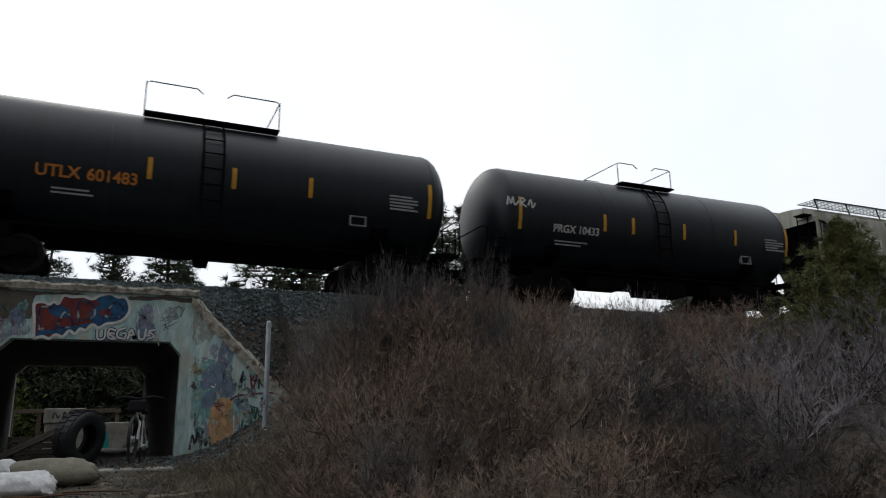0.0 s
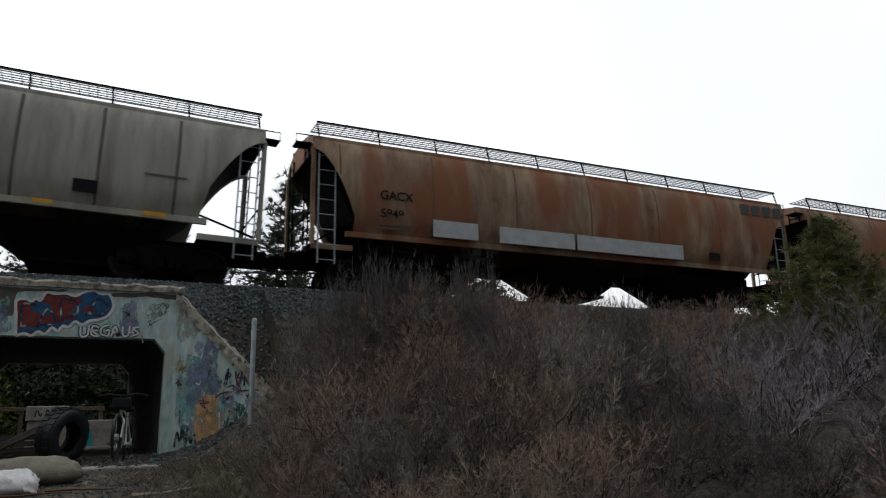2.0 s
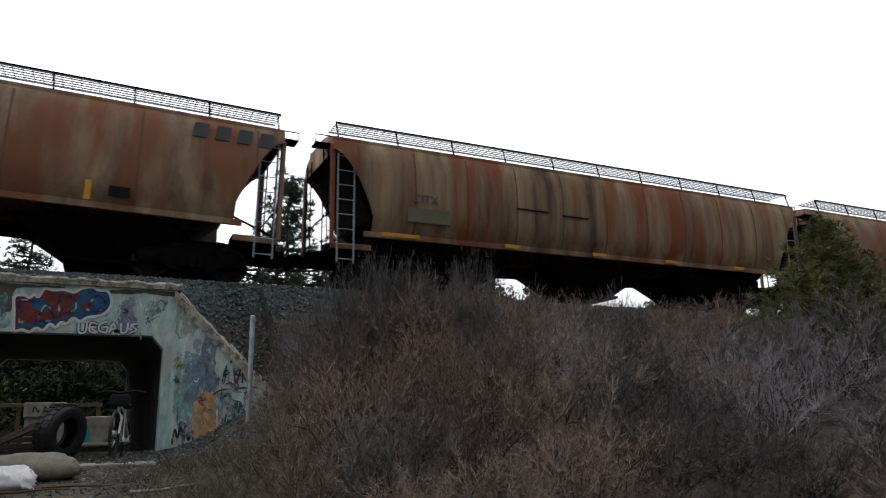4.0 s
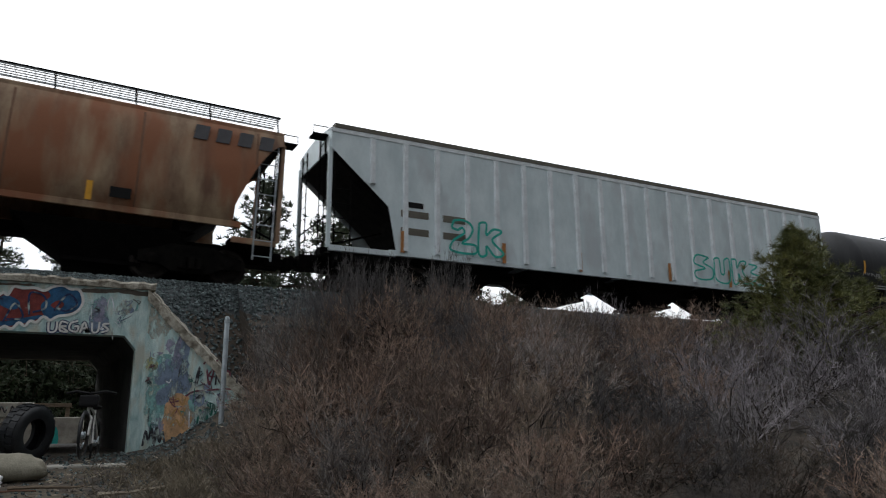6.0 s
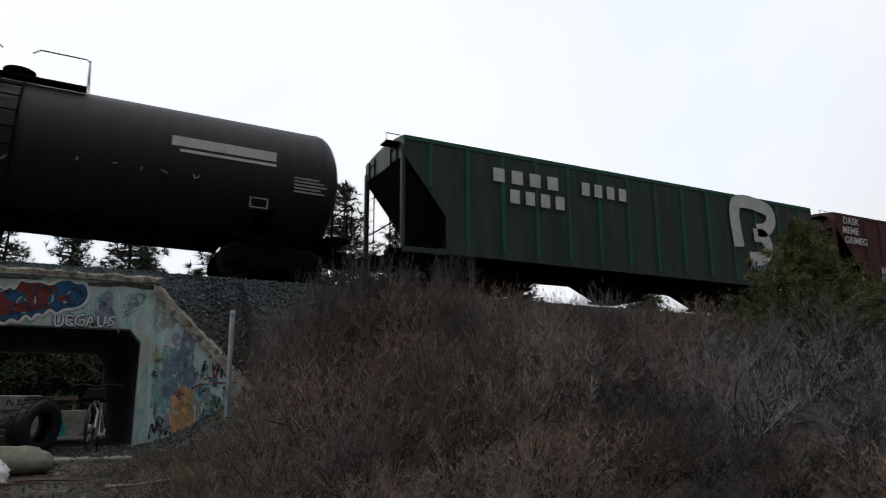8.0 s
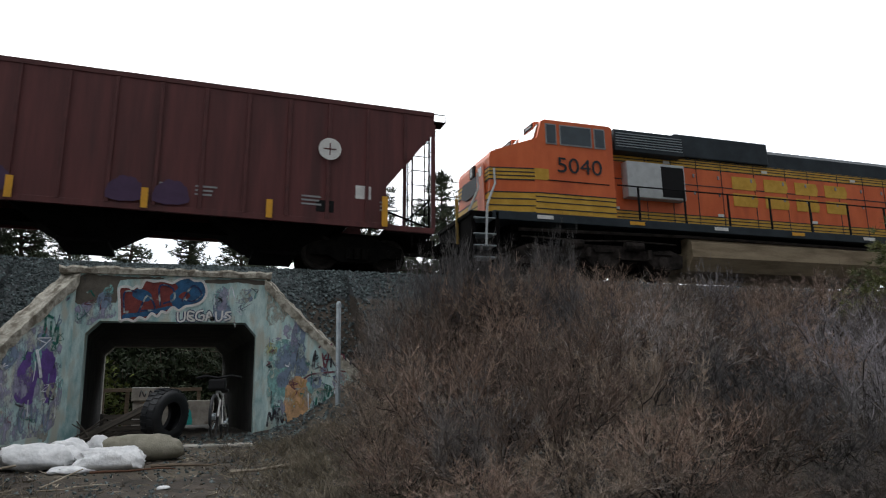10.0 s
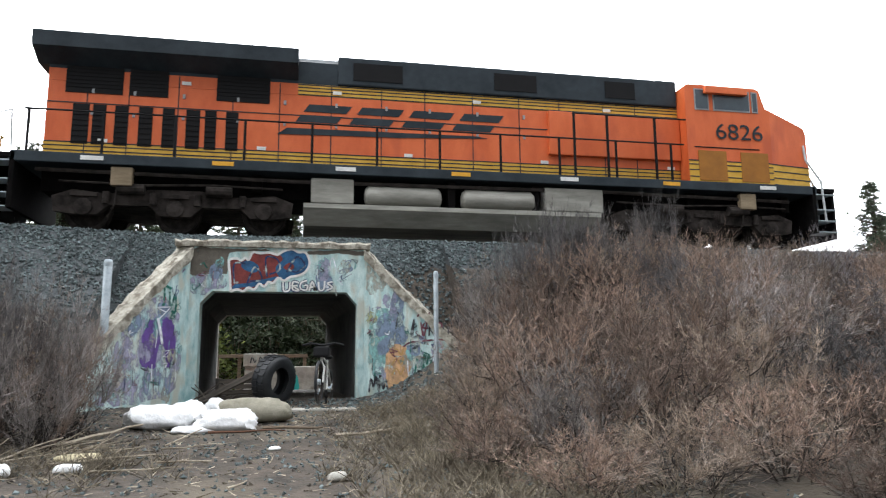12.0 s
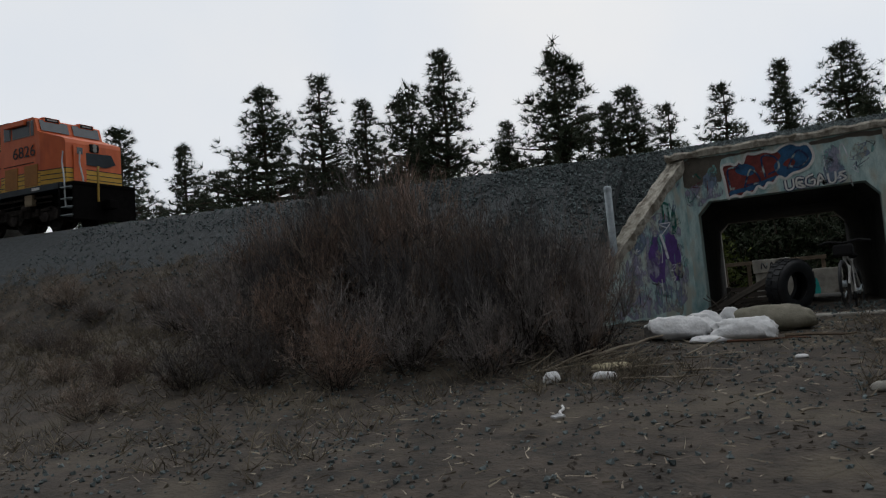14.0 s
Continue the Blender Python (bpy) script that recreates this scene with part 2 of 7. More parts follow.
M_blue_faint = paint("faint_blue_spray", (0.068, 0.036, 0.085), 0.7)
M_orange = surface("locomotive_orange", (0.62, 0.11, 0.025), (0.75, 0.16, 0.045), 1.0, 0.5, streak=(1.5, 1.5, 0.6), bump=0.02, third=(0.55, 0.1, 0.03), third_at=0.62)
M_loco_dark = surface("locomotive_dark_green", (0.012, 0.02, 0.027), (0.03, 0.042, 0.052), 1.4, 0.6, bump=0.03, spec=0.3)
M_loco_yellow = surface("locomotive_yellow", (0.55, 0.3, 0.02), (0.68, 0.4, 0.05), 3, 0.55, bump=0.02)
M_fuel = surface("dusty_fuel_tank", (0.17, 0.125, 0.075), (0.33, 0.26, 0.17), 1.2, 0.8, streak=(0.6, 2, 3))
M_fuel_grey = surface("grey_fuel_tank", (0.2, 0.195, 0.17), (0.36, 0.35, 0.31), 1.5, 0.75, streak=(0.6, 2, 3))
M_glass = paint("dark_cab_glass", (0.05, 0.07, 0.085), 0.12, 0.0, bump=0.0, spec=0.8)
M_lamp = paint("clear_lamp_lens", (0.3, 0.3, 0.28), 0.2)
M_rubber = surface("tyre_rubber", (0.006, 0.007, 0.009), (0.016, 0.018, 0.021), 8, 0.5, fine=60, bump=0.1)
M_bag = surface("white_plastic_bag", (0.6, 0.61, 0.62), (0.82, 0.82, 0.82), 5, 0.5, fine=18, bump=0.5)
M_olive = surface("olive_canvas", (0.16, 0.15, 0.11), (0.3, 0.28, 0.22), 3, 0.9, fine=40, bump=0.3)
M_bark = surface("pine_bark", (0.035, 0.026, 0.02), (0.12, 0.085, 0.06), 6, 0.95, streak=(4, 4, 1), bump=0.6)
M_needle = surface("pine_needles", (0.03, 0.046, 0.027), (0.085, 0.108, 0.058), 1.0, 0.7, bump=0, island=0.4)
M_needle_near = surface("young_pine_needles", (0.055, 0.07, 0.02), (0.19, 0.19, 0.06), 1.2, 0.65, bump=0, island=0.4)
M_twig_red = surface("reddish_brown_twigs", (0.108, 0.074, 0.058), (0.275, 0.195, 0.152), 1.4, 0.9, bump=0, island=0.55, rand=0.5, third=(0.2, 0.168, 0.142), third_at=0.56, third_scale=0.9)
M_twig_grey = surface("grey_twigs", (0.10, 0.089, 0.084), (0.26, 0.235, 0.222), 1.4, 0.9, bump=0, island=0.55, rand=0.6, third=(0.17, 0.118, 0.09), third_at=0.56, third_scale=0.9)
M_twig_pale = surface("pale_bare_branches", (0.14, 0.128, 0.136), (0.33, 0.305, 0.322), 1.2, 0.9, bump=0, island=0.3, rand=0.25)
M_twig_dark = surface("dark_blue_grey_twigs", (0.05, 0.047, 0.048), (0.14, 0.13, 0.128), 1.2, 0.9, bump=0, island=0.5, rand=0.3)
M_seed = surface("dry_seed_heads", (0.120, 0.088, 0.056), (0.232, 0.184, 0.120), 2, 0.9, bump=0, island=0.35)
# woody stems, darkened in colour to deepen the shade within each bush
M_twig_wood = surface("shade_dark_stems", (0.016, 0.012, 0.01), (0.045, 0.036, 0.03), 2, 0.95, bump=0, island=0.3)
M_twig_tan = surface("tan_twigs", (0.108, 0.082, 0.063), (0.27, 0.212, 0.165), 1.4, 0.9, bump=0, island=0.55, rand=0.6, third=(0.15, 0.125, 0.11), third_at=0.56, third_scale=0.9)
M_rib_light = paint("pale_rib_paint", (0.76, 0.81, 0.84), 0.6)
M_grass = surface("dry_grass", (0.093, 0.076, 0.053), (0.221, 0.187, 0.136), 1.0, 0.9, bump=0, island=0.4)
M_litter = surface("wood_litter", (0.14, 0.11, 0.08), (0.4, 0.35, 0.27), 3, 0.9, bump=0.1, island=0.5)
M_wood = surface("weathered_plank", (0.09, 0.065, 0.045), (0.22, 0.17, 0.12), 4, 0.9, streak=(1, 8, 8))
M_leaf = surface("shrub_foliage", (0.008, 0.014, 0.006), (0.024, 0.034, 0.013), 0.6, 0.85, bump=0, island=0.25, spec=0.15)
M_leaf_bright = surface("yellow_green_foliage", (0.035, 0.05, 0.01), (0.09, 0.11, 0.026), 0.6, 0.85, bump=0, island=0.3, spec=0.15)

# ---- the ground, the embankment and the track ----
RAIL_Z = 4.67      # top of rail
TRACK_Y = 18.8     # centre of the track
PORTAL_Y = 15.2    # face of the underpass
SHOULDER = (16.85, 4.46)


def rise(x):
    """The line climbs gently towards -x."""
    return 0.04 * max(0.0, -x - 2.5) if x > -40 else 1.5


def smooth(a, b, x):
    t = min(1.0, max(0.0, (x - a) / (b - a)))
    return t * t * (3 - 2 * t)


def ground_z(x, y):
    base = 0.82 * (max(0.0, min(y, 15.2)) / 15.2) ** 1.4
    bank = 1.55 * smooth(0.9, 7.0, x) * smooth(4.5, 12.5, y) + 0.5 * smooth(8.0, 16.0, x) * smooth(3.0, 10.0, y)
    bank += 0.9 * smooth(-4.2, -10.0, x) * smooth(4.5, 12.5, y)
    bank += 0.65 * math.exp(-((x - 5.3) / 2.2) ** 2 - ((y - 12.8) / 2.0) ** 2)
    bank += 0.9 * math.exp(-((x + 7.3) / 2.8) ** 2 - ((y - 11.8) / 1.8) ** 2)
    toe = 0.55 * smooth(1.2, 3.4, x) * smooth(12.0, 14.6, y)
    far = smooth(19.0, 24.0, y)
    z = base + (bank + toe) * (1 - far) * (1 - smooth(15.5, 19, y) * 0.5) - 0.25 * far
    rough = 0.05 * noise.noise((x * 0.9, y * 0.9, 0.0)) + 0.025 * noise.noise((x * 3.1, y * 3.1, 4.0))
    if y > 60:
        z += 2.0 * smooth(60, 300, y) * (0.6 + 0.4 * noise.noise((x * 0.01, y * 0.01, 2.0)))
    return z + rough * (0.3 if -2.2 < x < 1.2 and y > 15 else 1.0)


def graded(lo, hi, near_lo, near_hi, step):
    out = list(np.arange(near_lo, near_hi + 1e-6, step))
    s, v = step, near_hi
    while v < hi:
        s *= 1.35
        v += s
        out.append(v)
    s, v = step, near_lo
    while v > lo:
        s *= 1.35
        v -= s
        out.insert(0, v)
    return [float(k) for k in out]


xs, ys = graded(-900, 900, -16, 18, 0.3), graded(-400, 1600, 2, 24, 0.3)
land = Build().add([(x, y, ground_z(x, y)) for y in ys for x in xs],
                   [(j * len(xs) + i, j * len(xs) + i + 1, (j + 1) * len(xs) + i + 1, (j + 1) * len(xs) + i) for j in range(len(ys) - 1) for i in range(len(xs) - 1)])
part("ground", land, M_soil, smooth=True)
tagged(bpy.data.objects["ground"], "bare brown soil with dry litter, rising to the embankment", "ground", kind="structure")

WING_R = ((1.28, 15.2), (3.3, 14.45), 3.93, 1.75)
WING_L = ((-2.28, 15.2), (-3.75, 13.35), 3.93, 1.6)


def wall_line(x):
    """Where the fill meets the underpass and its wings: y and z, or None."""
    for (a, b), side in ((WING_R[:2], WING_R), (WING_L[:2], WING_L)):
        lo, hi = min(a[0], b[0]), max(a[0], b[0])
        if lo <= x <= hi:
            t = (x - a[0]) / (b[0] - a[0])
            return a[1] + t * (b[1] - a[1]) + 0.3, side[2] + t * (side[3] - side[2]) - 0.06
    if WING_L[0][0] < x < WING_R[0][0]:
        return PORTAL_Y + 0.35, 3.93
    return None


def fill_profile(x):
    """The embankment's section at x, from the front toe over the top to the back toe."""
    sy, sz = SHOULDER
    end = wall_line(x) or (11.3, sz - (sy - 11.3) / 1.5)
    pts = []
    for k in range(15):
        t = k / 14
        y, z = end[0] + t * (sy - end[0]), end[1] + t * (sz - end[1])
        fade = min(1.0, t * 6) if wall_line(x) else 1.0
        z += fade * 0.05 * noise.noise((x * 1.3, y * 1.3, 7.0)) + fade * 0.03 * noise.noise((x * 4, y * 4, 1.0))
        pts.append((x, y, z))
    over = -3.2 < x < 1.4
    pts += [(x, sy + 0.5, sz + 0.02), (x, TRACK_Y, sz + 0.02), (x, 20.4, sz), (x, 20.8, sz), (x, 22.5, 3.42) if over else (x, 26.4, sz - 3.8)]
    return [(px, py, pz + rise(x)) for px, py, pz in pts]


fx = graded(-700, 700, -24, 24, 0.3)
fx = sorted(set(fx) | {WING_L[1][0] - 0.01, WING_L[1][0] + 0.005, WING_R[1][0] - 0.005, WING_R[1][0] + 0.01, -3.205, -3.195, 1.395, 1.405})
cols = [fill_profile(x) for x in fx]
n = len(cols[0])
bed = Build().add([p for c in cols for p in c], [(i * n + k, (i + 1) * n + k, (i + 1) * n + k + 1, i * n + k + 1) for i in range(len(cols) - 1) for k in range(n - 1)])
embankment = part("embankment", bed, M_ballast_bed, smooth=True)
embankment.data.materials.append(M_soil)
for q in embankment.data.polygons:     # soil has washed over the lower slopes
    c = q.center
    edge = 3.75 + 0.35 * noise.noise((c.x * 0.7, c.y * 0.7, 3.0)) if c.x > 2.0 else 3.2 + 0.4 * noise.noise((c.x * 0.5, c.y * 0.5, 5.0))
    if c.y < 16.5 and c.z < edge and (c.x > 1.9 or c.x < -6.0):
        q.material_index = 1
tagged(embankment, "railway embankment of dark blue-grey crushed stone", "embankment", kind="structure")


def stones(count, seed, place, r0, r1):
    """Loose angular stones, joined."""
    rng = random.Random(seed)
    base = [Vector(p).normalized() for p in ((1, 0, 0), (-1, 0, 0), (0, 1, 0), (0, -1, 0), (0, 0, 1), (0, 0, -1))]
    faces = [(0, 2, 4), (2, 1, 4), (1, 3, 4), (3, 0, 4), (2, 0, 5), (1, 2, 5), (3, 1, 5), (0, 3, 5)]
    v, f = [], []
    for _ in range(count):
        p = place(rng)
        if p is None:
            continue
        r = rng.uniform(r0, r1)
        m = Euler((rng.uniform(0, 6), rng.uniform(0, 6), rng.uniform(0, 6))).to_matrix()
        k = len(v)
        v += [tuple(Vector(p) + m @ (q * r * rng.uniform(0.55, 1.2))) for q in base]
        f += [tuple(i + k for i in q) for q in faces]
    return Build_raw(v, f)


def Build_raw(v, f):
    b = Build()
    b.v, b.f = v, f
    return b


def quick(name, b, material):
    me = bpy.data.meshes.new(name)
    me.from_pydata(b.v, [], b.f)
    me.materials.append(material)
    return me


def on_fill(rng):
    x = rng.gauss(-1, 7) if rng.random() < 0.7 else rng.uniform(-24, 24)
    sy, sz = SHOULDER
    w = wall_line(x)
    end = w or (11.6, sz - (sy - 11.6) / 1.5)
    t = rng.random() ** 0.7
    if end[1] + t * (sz - end[1]) < 3.5 and (x > 2.2 or x < -6.0) and rng.random() < 0.6:
        return None
    return (x, end[0] + t * (sy + 0.4 - end[0]), end[1] + min(1, t * (sy + 0.4 - end[0]) / (sy - end[0])) * (sz - end[1]) + 0.015 + rise(x))


ob = new("loose_ballast", quick("loose_ballast", stones(26000, 3, on_fill, 0.025, 0.06), M_stone))
tagged(ob, "loose angular blue-grey ballast stones on the embankment", "ballast", kind="stuff")

track = thing("railway_track", "single railway track on timber ties in ballast", "track", kind="structure", at=pose(0, TRACK_Y, RAIL_Z))
for side in (-0.755, 0.755):
    sec = [(-0.075, -0.17), (0.075, -0.17), (0.075, -0.155), (0.012, -0.13), (0.012, -0.045), (0.037, -0.035), (0.037, -0.004), (0.03, 0), (-0.03, 0), (-0.037, -0.004), (-0.037, -0.035), (-0.012, -0.045), (-0.012, -0.13), (-0.075, -0.155)]
    stations = [-400, -60] + [-40 + 2.5 * k for k in range(16)] + [-2.5, 40, 400]
    m = len(sec)
    steel = Build().add([(x, side + y, z + rise(x)) for x in stations for y, z in sec], [(i * m + k, i * m + (k + 1) % m, (i + 1) * m + (k + 1) % m, (i + 1) * m + k) for i in range(len(stations) - 1) for k in range(m)])
    part("rail", steel, M_rail, track)
tie_mesh = Build().box(-0.115, 0.115, -1.3, 1.3, -0.35, -0.172, 0.01).mesh("tie", M_tie)
for i in range(110):
    part("tie", tie_mesh, M_tie, track, at=(-30 + i * 0.55, 0, rise(-30 + i * 0.55)))

# ---- the concrete underpass ----
underpass = thing("underpass", "graffiti-covered concrete railway underpass with splayed wing walls", "underpass", kind="structure")
face = [(-2.3, 0.2), (-2.3, 3.96), (1.3, 3.96), (1.3, 0.2), (1.12, 0.2), (1.12, 2.78), (0.9, 3.04), (-1.83, 3.04), (-2.07, 2.79), (-2.07, 0.2)]
part("headwall", Build().prism(face, PORTAL_Y, PORTAL_Y + 0.4), M_wash, underpass, "headwall washed with pale green and white paint")
cap = Build()
crumble = random.Random(12)
ends = [(-2.6 + 4.0 * k / 36) for k in range(37)]
for x in ends:
    a, b, c = crumble.uniform(-0.03, 0.02), crumble.uniform(-0.035, 0.02), crumble.uniform(-0.02, 0.02)
    cap.v += [(x + c, PORTAL_Y - 0.07 - a, 3.963), (x, PORTAL_Y - 0.075 - a, 4.07 + b), (x - c, PORTAL_Y - 0.03 - a, 4.115 + b), (x, PORTAL_Y + 0.45, 4.13 + b), (x, PORTAL_Y + 0.45, 3.963)]
cap.f = [(i * 5 + j, i * 5 + (j + 1) % 5, i * 5 + 5 + (j + 1) % 5, i * 5 + 5 + j) for i in range(36) for j in range(5)] + [(0, 1, 2, 3, 4), (184, 183, 182, 181, 180)]
part("coping", cap, M_cap, underpass, "crumbling pale concrete coping")
bore = Build()
prof = [(-2.4, 0.1), (-2.4, 3.4), (1.4, 3.4), (1.4, 0.1), (1.125, 0.1), (1.125, 2.78), (0.905, 3.045), (-1.835, 3.045), (-2.075, 2.79), (-2.075, 0.1)]
bore.prism(prof, PORTAL_Y + 0.402, 22.4)
bore.v = [(x - 0.43 * (y - PORTAL_Y - 0.4) / 7, y, z) for x, y, z in bore.v]
part("bore", bore, M_concrete_dark, underpass, "concrete passage with chamfered upper corners, coloured dark for its shade")
part("far_headwall", Build().prism([(-3.4, 0.2), (-3.4, 3.6), (1.6, 3.6), (1.6, 0.2), (0.72, 0.2), (0.72, 2.75), (0.48, 3.03), (-2.26, 3.03), (-2.5, 2.78), (-2.5, 0.2)], 22.402, 22.75), M_concrete, underpass, "plain far headwall")
part("floor_slab", Build().box(-2.6, 1.1, 15.25, 22.6, 0.6, 0.80, 0.01), M_concrete_dark, underpass, "dirty concrete floor, coloured dark for the shade inside")


def wing(spec, flip):
    (ax, ay), (bx, by), z0, z1 = spec
    length = math.hypot(bx - ax, by - ay)
    along = Vector((bx - ax, by - ay, 0)) / length
    if flip:     # local x runs from the outer end to the headwall, so that the face looks to -y
        m = Matrix.Translation((bx, by, 0)) @ Matrix.Rotation(math.atan2(-along.y, -along.x), 4, "Z")
        poly = [(0, 0.2), (0, z1), (length, z0), (length, 0.2)]
    else:
        m = Matrix.Translation((ax, ay, 0)) @ Matrix.Rotation(math.atan2(along.y, along.x), 4, "Z")
        poly = [(0, 0.2), (0, z0), (length, z1), (length, 0.2)]
    w = part("wing_wall", Build().prism(poly, 0.0, 0.35), M_wash, underpass, "sloping wing wall under layers of old graffiti", at=m)
    (x0, a), (x1, b) = poly[1], poly[2]
    c = Build()
    k = 30
    rng = random.Random(5)
    top = [(x0 + (x1 - x0) * i / k, a + (b - a) * i / k) for i in range(k + 1)]
    v, f = [], []
    for x, z in top:
        d0, d1 = rng.uniform(-0.02, 0.03), rng.uniform(-0.035, 0.03)
        v += [(x, -0.05 - d0, z - 0.2 + d1), (x, -0.06 - d0, z + 0.03), (x, 0.4, z + 0.05 + d1), (x, 0.4, z - 0.2)]
    for i in range(k):
        f += [(i * 4 + j, i * 4 + (j + 1) % 4, i * 4 + 4 + (j + 1) % 4, i * 4 + 4 + j) for j in range(4)]
    f += [(0, 1, 2, 3), (k * 4 + 3, k * 4 + 2, k * 4 + 1, k * 4)]
    part("wing_coping", c.add(v, f), M_cap, w, "rough pale coping along the slope")
    return w, length


wing_r, len_r = wing(WING_R, False)
wing_l, len_l = wing(WING_L, True)

# ---- graffiti ----
def worn(name, c, flake=0.57):
    """Spray paint that has flaked and faded, so that the wall shows through."""
    return surface(name, tuple(k * 0.65 for k in c), tuple(min(1, k * 1.25) for k in c), 7, 0.75, fine=40, bump=0.25, third=(0.42, 0.5, 0.48), third_at=flake, third_scale=5.5)


def thin_paint(name, c, cover=0.5):
    """Old paint worn away in patches down to the wall; cover is about the share that is left."""
    m = surface(name, tuple(k * 0.75 for k in c), tuple(min(1, k * 1.2) for k in c), 5, 0.8, fine=40, bump=0.2)
    N, L = m.node_tree.nodes, m.node_tree.links
    co, mp = N.new("ShaderNodeTexCoord"), N.new("ShaderNodeMapping")
    mp.inputs["Scale"].default_value = (1.3, 1.3, 0.7)
    wear = N.new("ShaderNodeTexNoise")
    wear.inputs["Scale"].default_value, wear.inputs["Detail"].default_value, wear.inputs["Roughness"].default_value = 4.5, 9, 0.7
    keep = N.new("ShaderNodeMapRange")
    edge_at = 0.5 + (0.5 - cover) * 0.4
    keep.inputs["From Min"].default_value, keep.inputs["From Max"].default_value = edge_at - 0.1, edge_at + 0.1
    clear, mix = N.new("ShaderNodeBsdfTransparent"), N.new("ShaderNodeMixShader")
    L.new(co.outputs["Object"], mp.inputs["Vector"])
    L.new(mp.outputs["Vector"], wear.inputs["Vector"])
    L.new(wear.outputs["Fac"], keep.inputs["Value"])
    L.new(keep.outputs["Result"], mix.inputs[0])
    L.new(clear.outputs[0], mix.inputs[1])
    L.new(N["Principled BSDF"].outputs[0], mix.inputs[2])
    L.new(mix.outputs[0], N["Material Output"].inputs["Surface"])
    return m


M_g_red = worn("red_spray", (0.2, 0.035, 0.03), 0.72)
M_g_blue = worn("blue_spray", (0.02, 0.1, 0.22), 0.72)
M_g_navy = worn("navy_spray", (0.015, 0.03, 0.1))
M_g_white = worn("white_spray", (0.72, 0.74, 0.78), 0.68)
M_g_purple = thin_paint("purple_spray", (0.12, 0.06, 0.27), 0.85)
M_g_lilac = thin_paint("lilac_spray", (0.34, 0.33, 0.45), 0.45)
M_g_green = worn("dark_green_spray", (0.01, 0.13, 0.1))
M_g_black = worn("black_spray", (0.03, 0.03, 0.04))
M_g_orange = thin_paint("orange_spray", (0.6, 0.36, 0.19), 0.75)
M_g_teal = thin_paint("pale_teal_spray", (0.24, 0.48, 0.47), 0.5)
M_g_slate = thin_paint("slate_blue_spray", (0.19, 0.25, 0.35), 0.65)
M_g_bare = thin_paint("bared_concrete", (0.42, 0.4, 0.34), 0.45)
M_g_maroon = worn("maroon_spray", (0.14, 0.04, 0.06))
M_g_grime = thin_paint("grimy_bare_concrete", (0.12, 0.105, 0.085), 0.95)


def put(parent, name, shape, material, label, y=0.0):
    part(name, shape, material, parent, label, at=(0, y, 0))


# the large piece over the opening
edge = [(-1.47, 3.03), (-1.5, 3.4), (-1.52, 3.68), (-1.36, 3.72), (-1.28, 3.68), (-1.2, 3.74), (-1.13, 3.7), (-1.05, 3.86), (-0.9, 3.84), (-0.72, 3.86), (-0.55, 3.82), (-0.42, 3.9), (-0.25, 3.94), (-0.12, 3.88), (0.02, 3.88), (0.1, 3.75), (0.11, 3.6), (0.02, 3.45), (-0.12, 3.38), (-0.28, 3.35), (-0.4, 3.27), (-0.52, 3.33), (-0.62, 3.22), (-0.72, 3.24), (-0.8, 3.14), (-0.9, 3.2), (-1.0, 3.08), (-1.12, 3.12), (-1.22, 3.04), (-1.34, 3.08)]
put(underpass, "graffiti_fill", blob(edge, 0.004), M_g_red, "red field of the large graffiti piece", PORTAL_Y)
put(underpass, "graffiti_shadow", blob([(-0.5, 3.34), (-0.58, 3.55), (-0.44, 3.72), (-0.5, 3.86), (-0.25, 3.92), (0.0, 3.86), (0.08, 3.72), (0.08, 3.58), (-0.02, 3.46), (-0.25, 3.37), (-0.38, 3.3)], 0.007), M_g_blue, "blue letter field", PORTAL_Y)
put(underpass, "graffiti_shadow", blob([(-1.28, 3.56), (-1.2, 3.68), (-1.04, 3.66), (-0.92, 3.56), (-0.98, 3.44), (-1.15, 3.46)], 0.007), M_g_blue, "blue letter field", PORTAL_Y)
put(underpass, "graffiti_shadow", blob([(-1.42, 3.08), (-1.25, 3.12), (-1.0, 3.14), (-0.8, 3.2), (-0.62, 3.28), (-0.55, 3.36), (-0.8, 3.3), (-1.1, 3.22), (-1.4, 3.18)], 0.008), M_g_blue, "blue shading", PORTAL_Y)
put(underpass, "graffiti_shadow", blob([(-0.42, 3.55), (-0.3, 3.65), (-0.2, 3.58), (-0.28, 3.48)], 0.011), M_g_red, "red counter", PORTAL_Y)
put(underpass, "graffiti_outline", ribbon(edge + edge[:1], 0.05, 0.016, 4), M_white, "white outline of the large piece", PORTAL_Y)
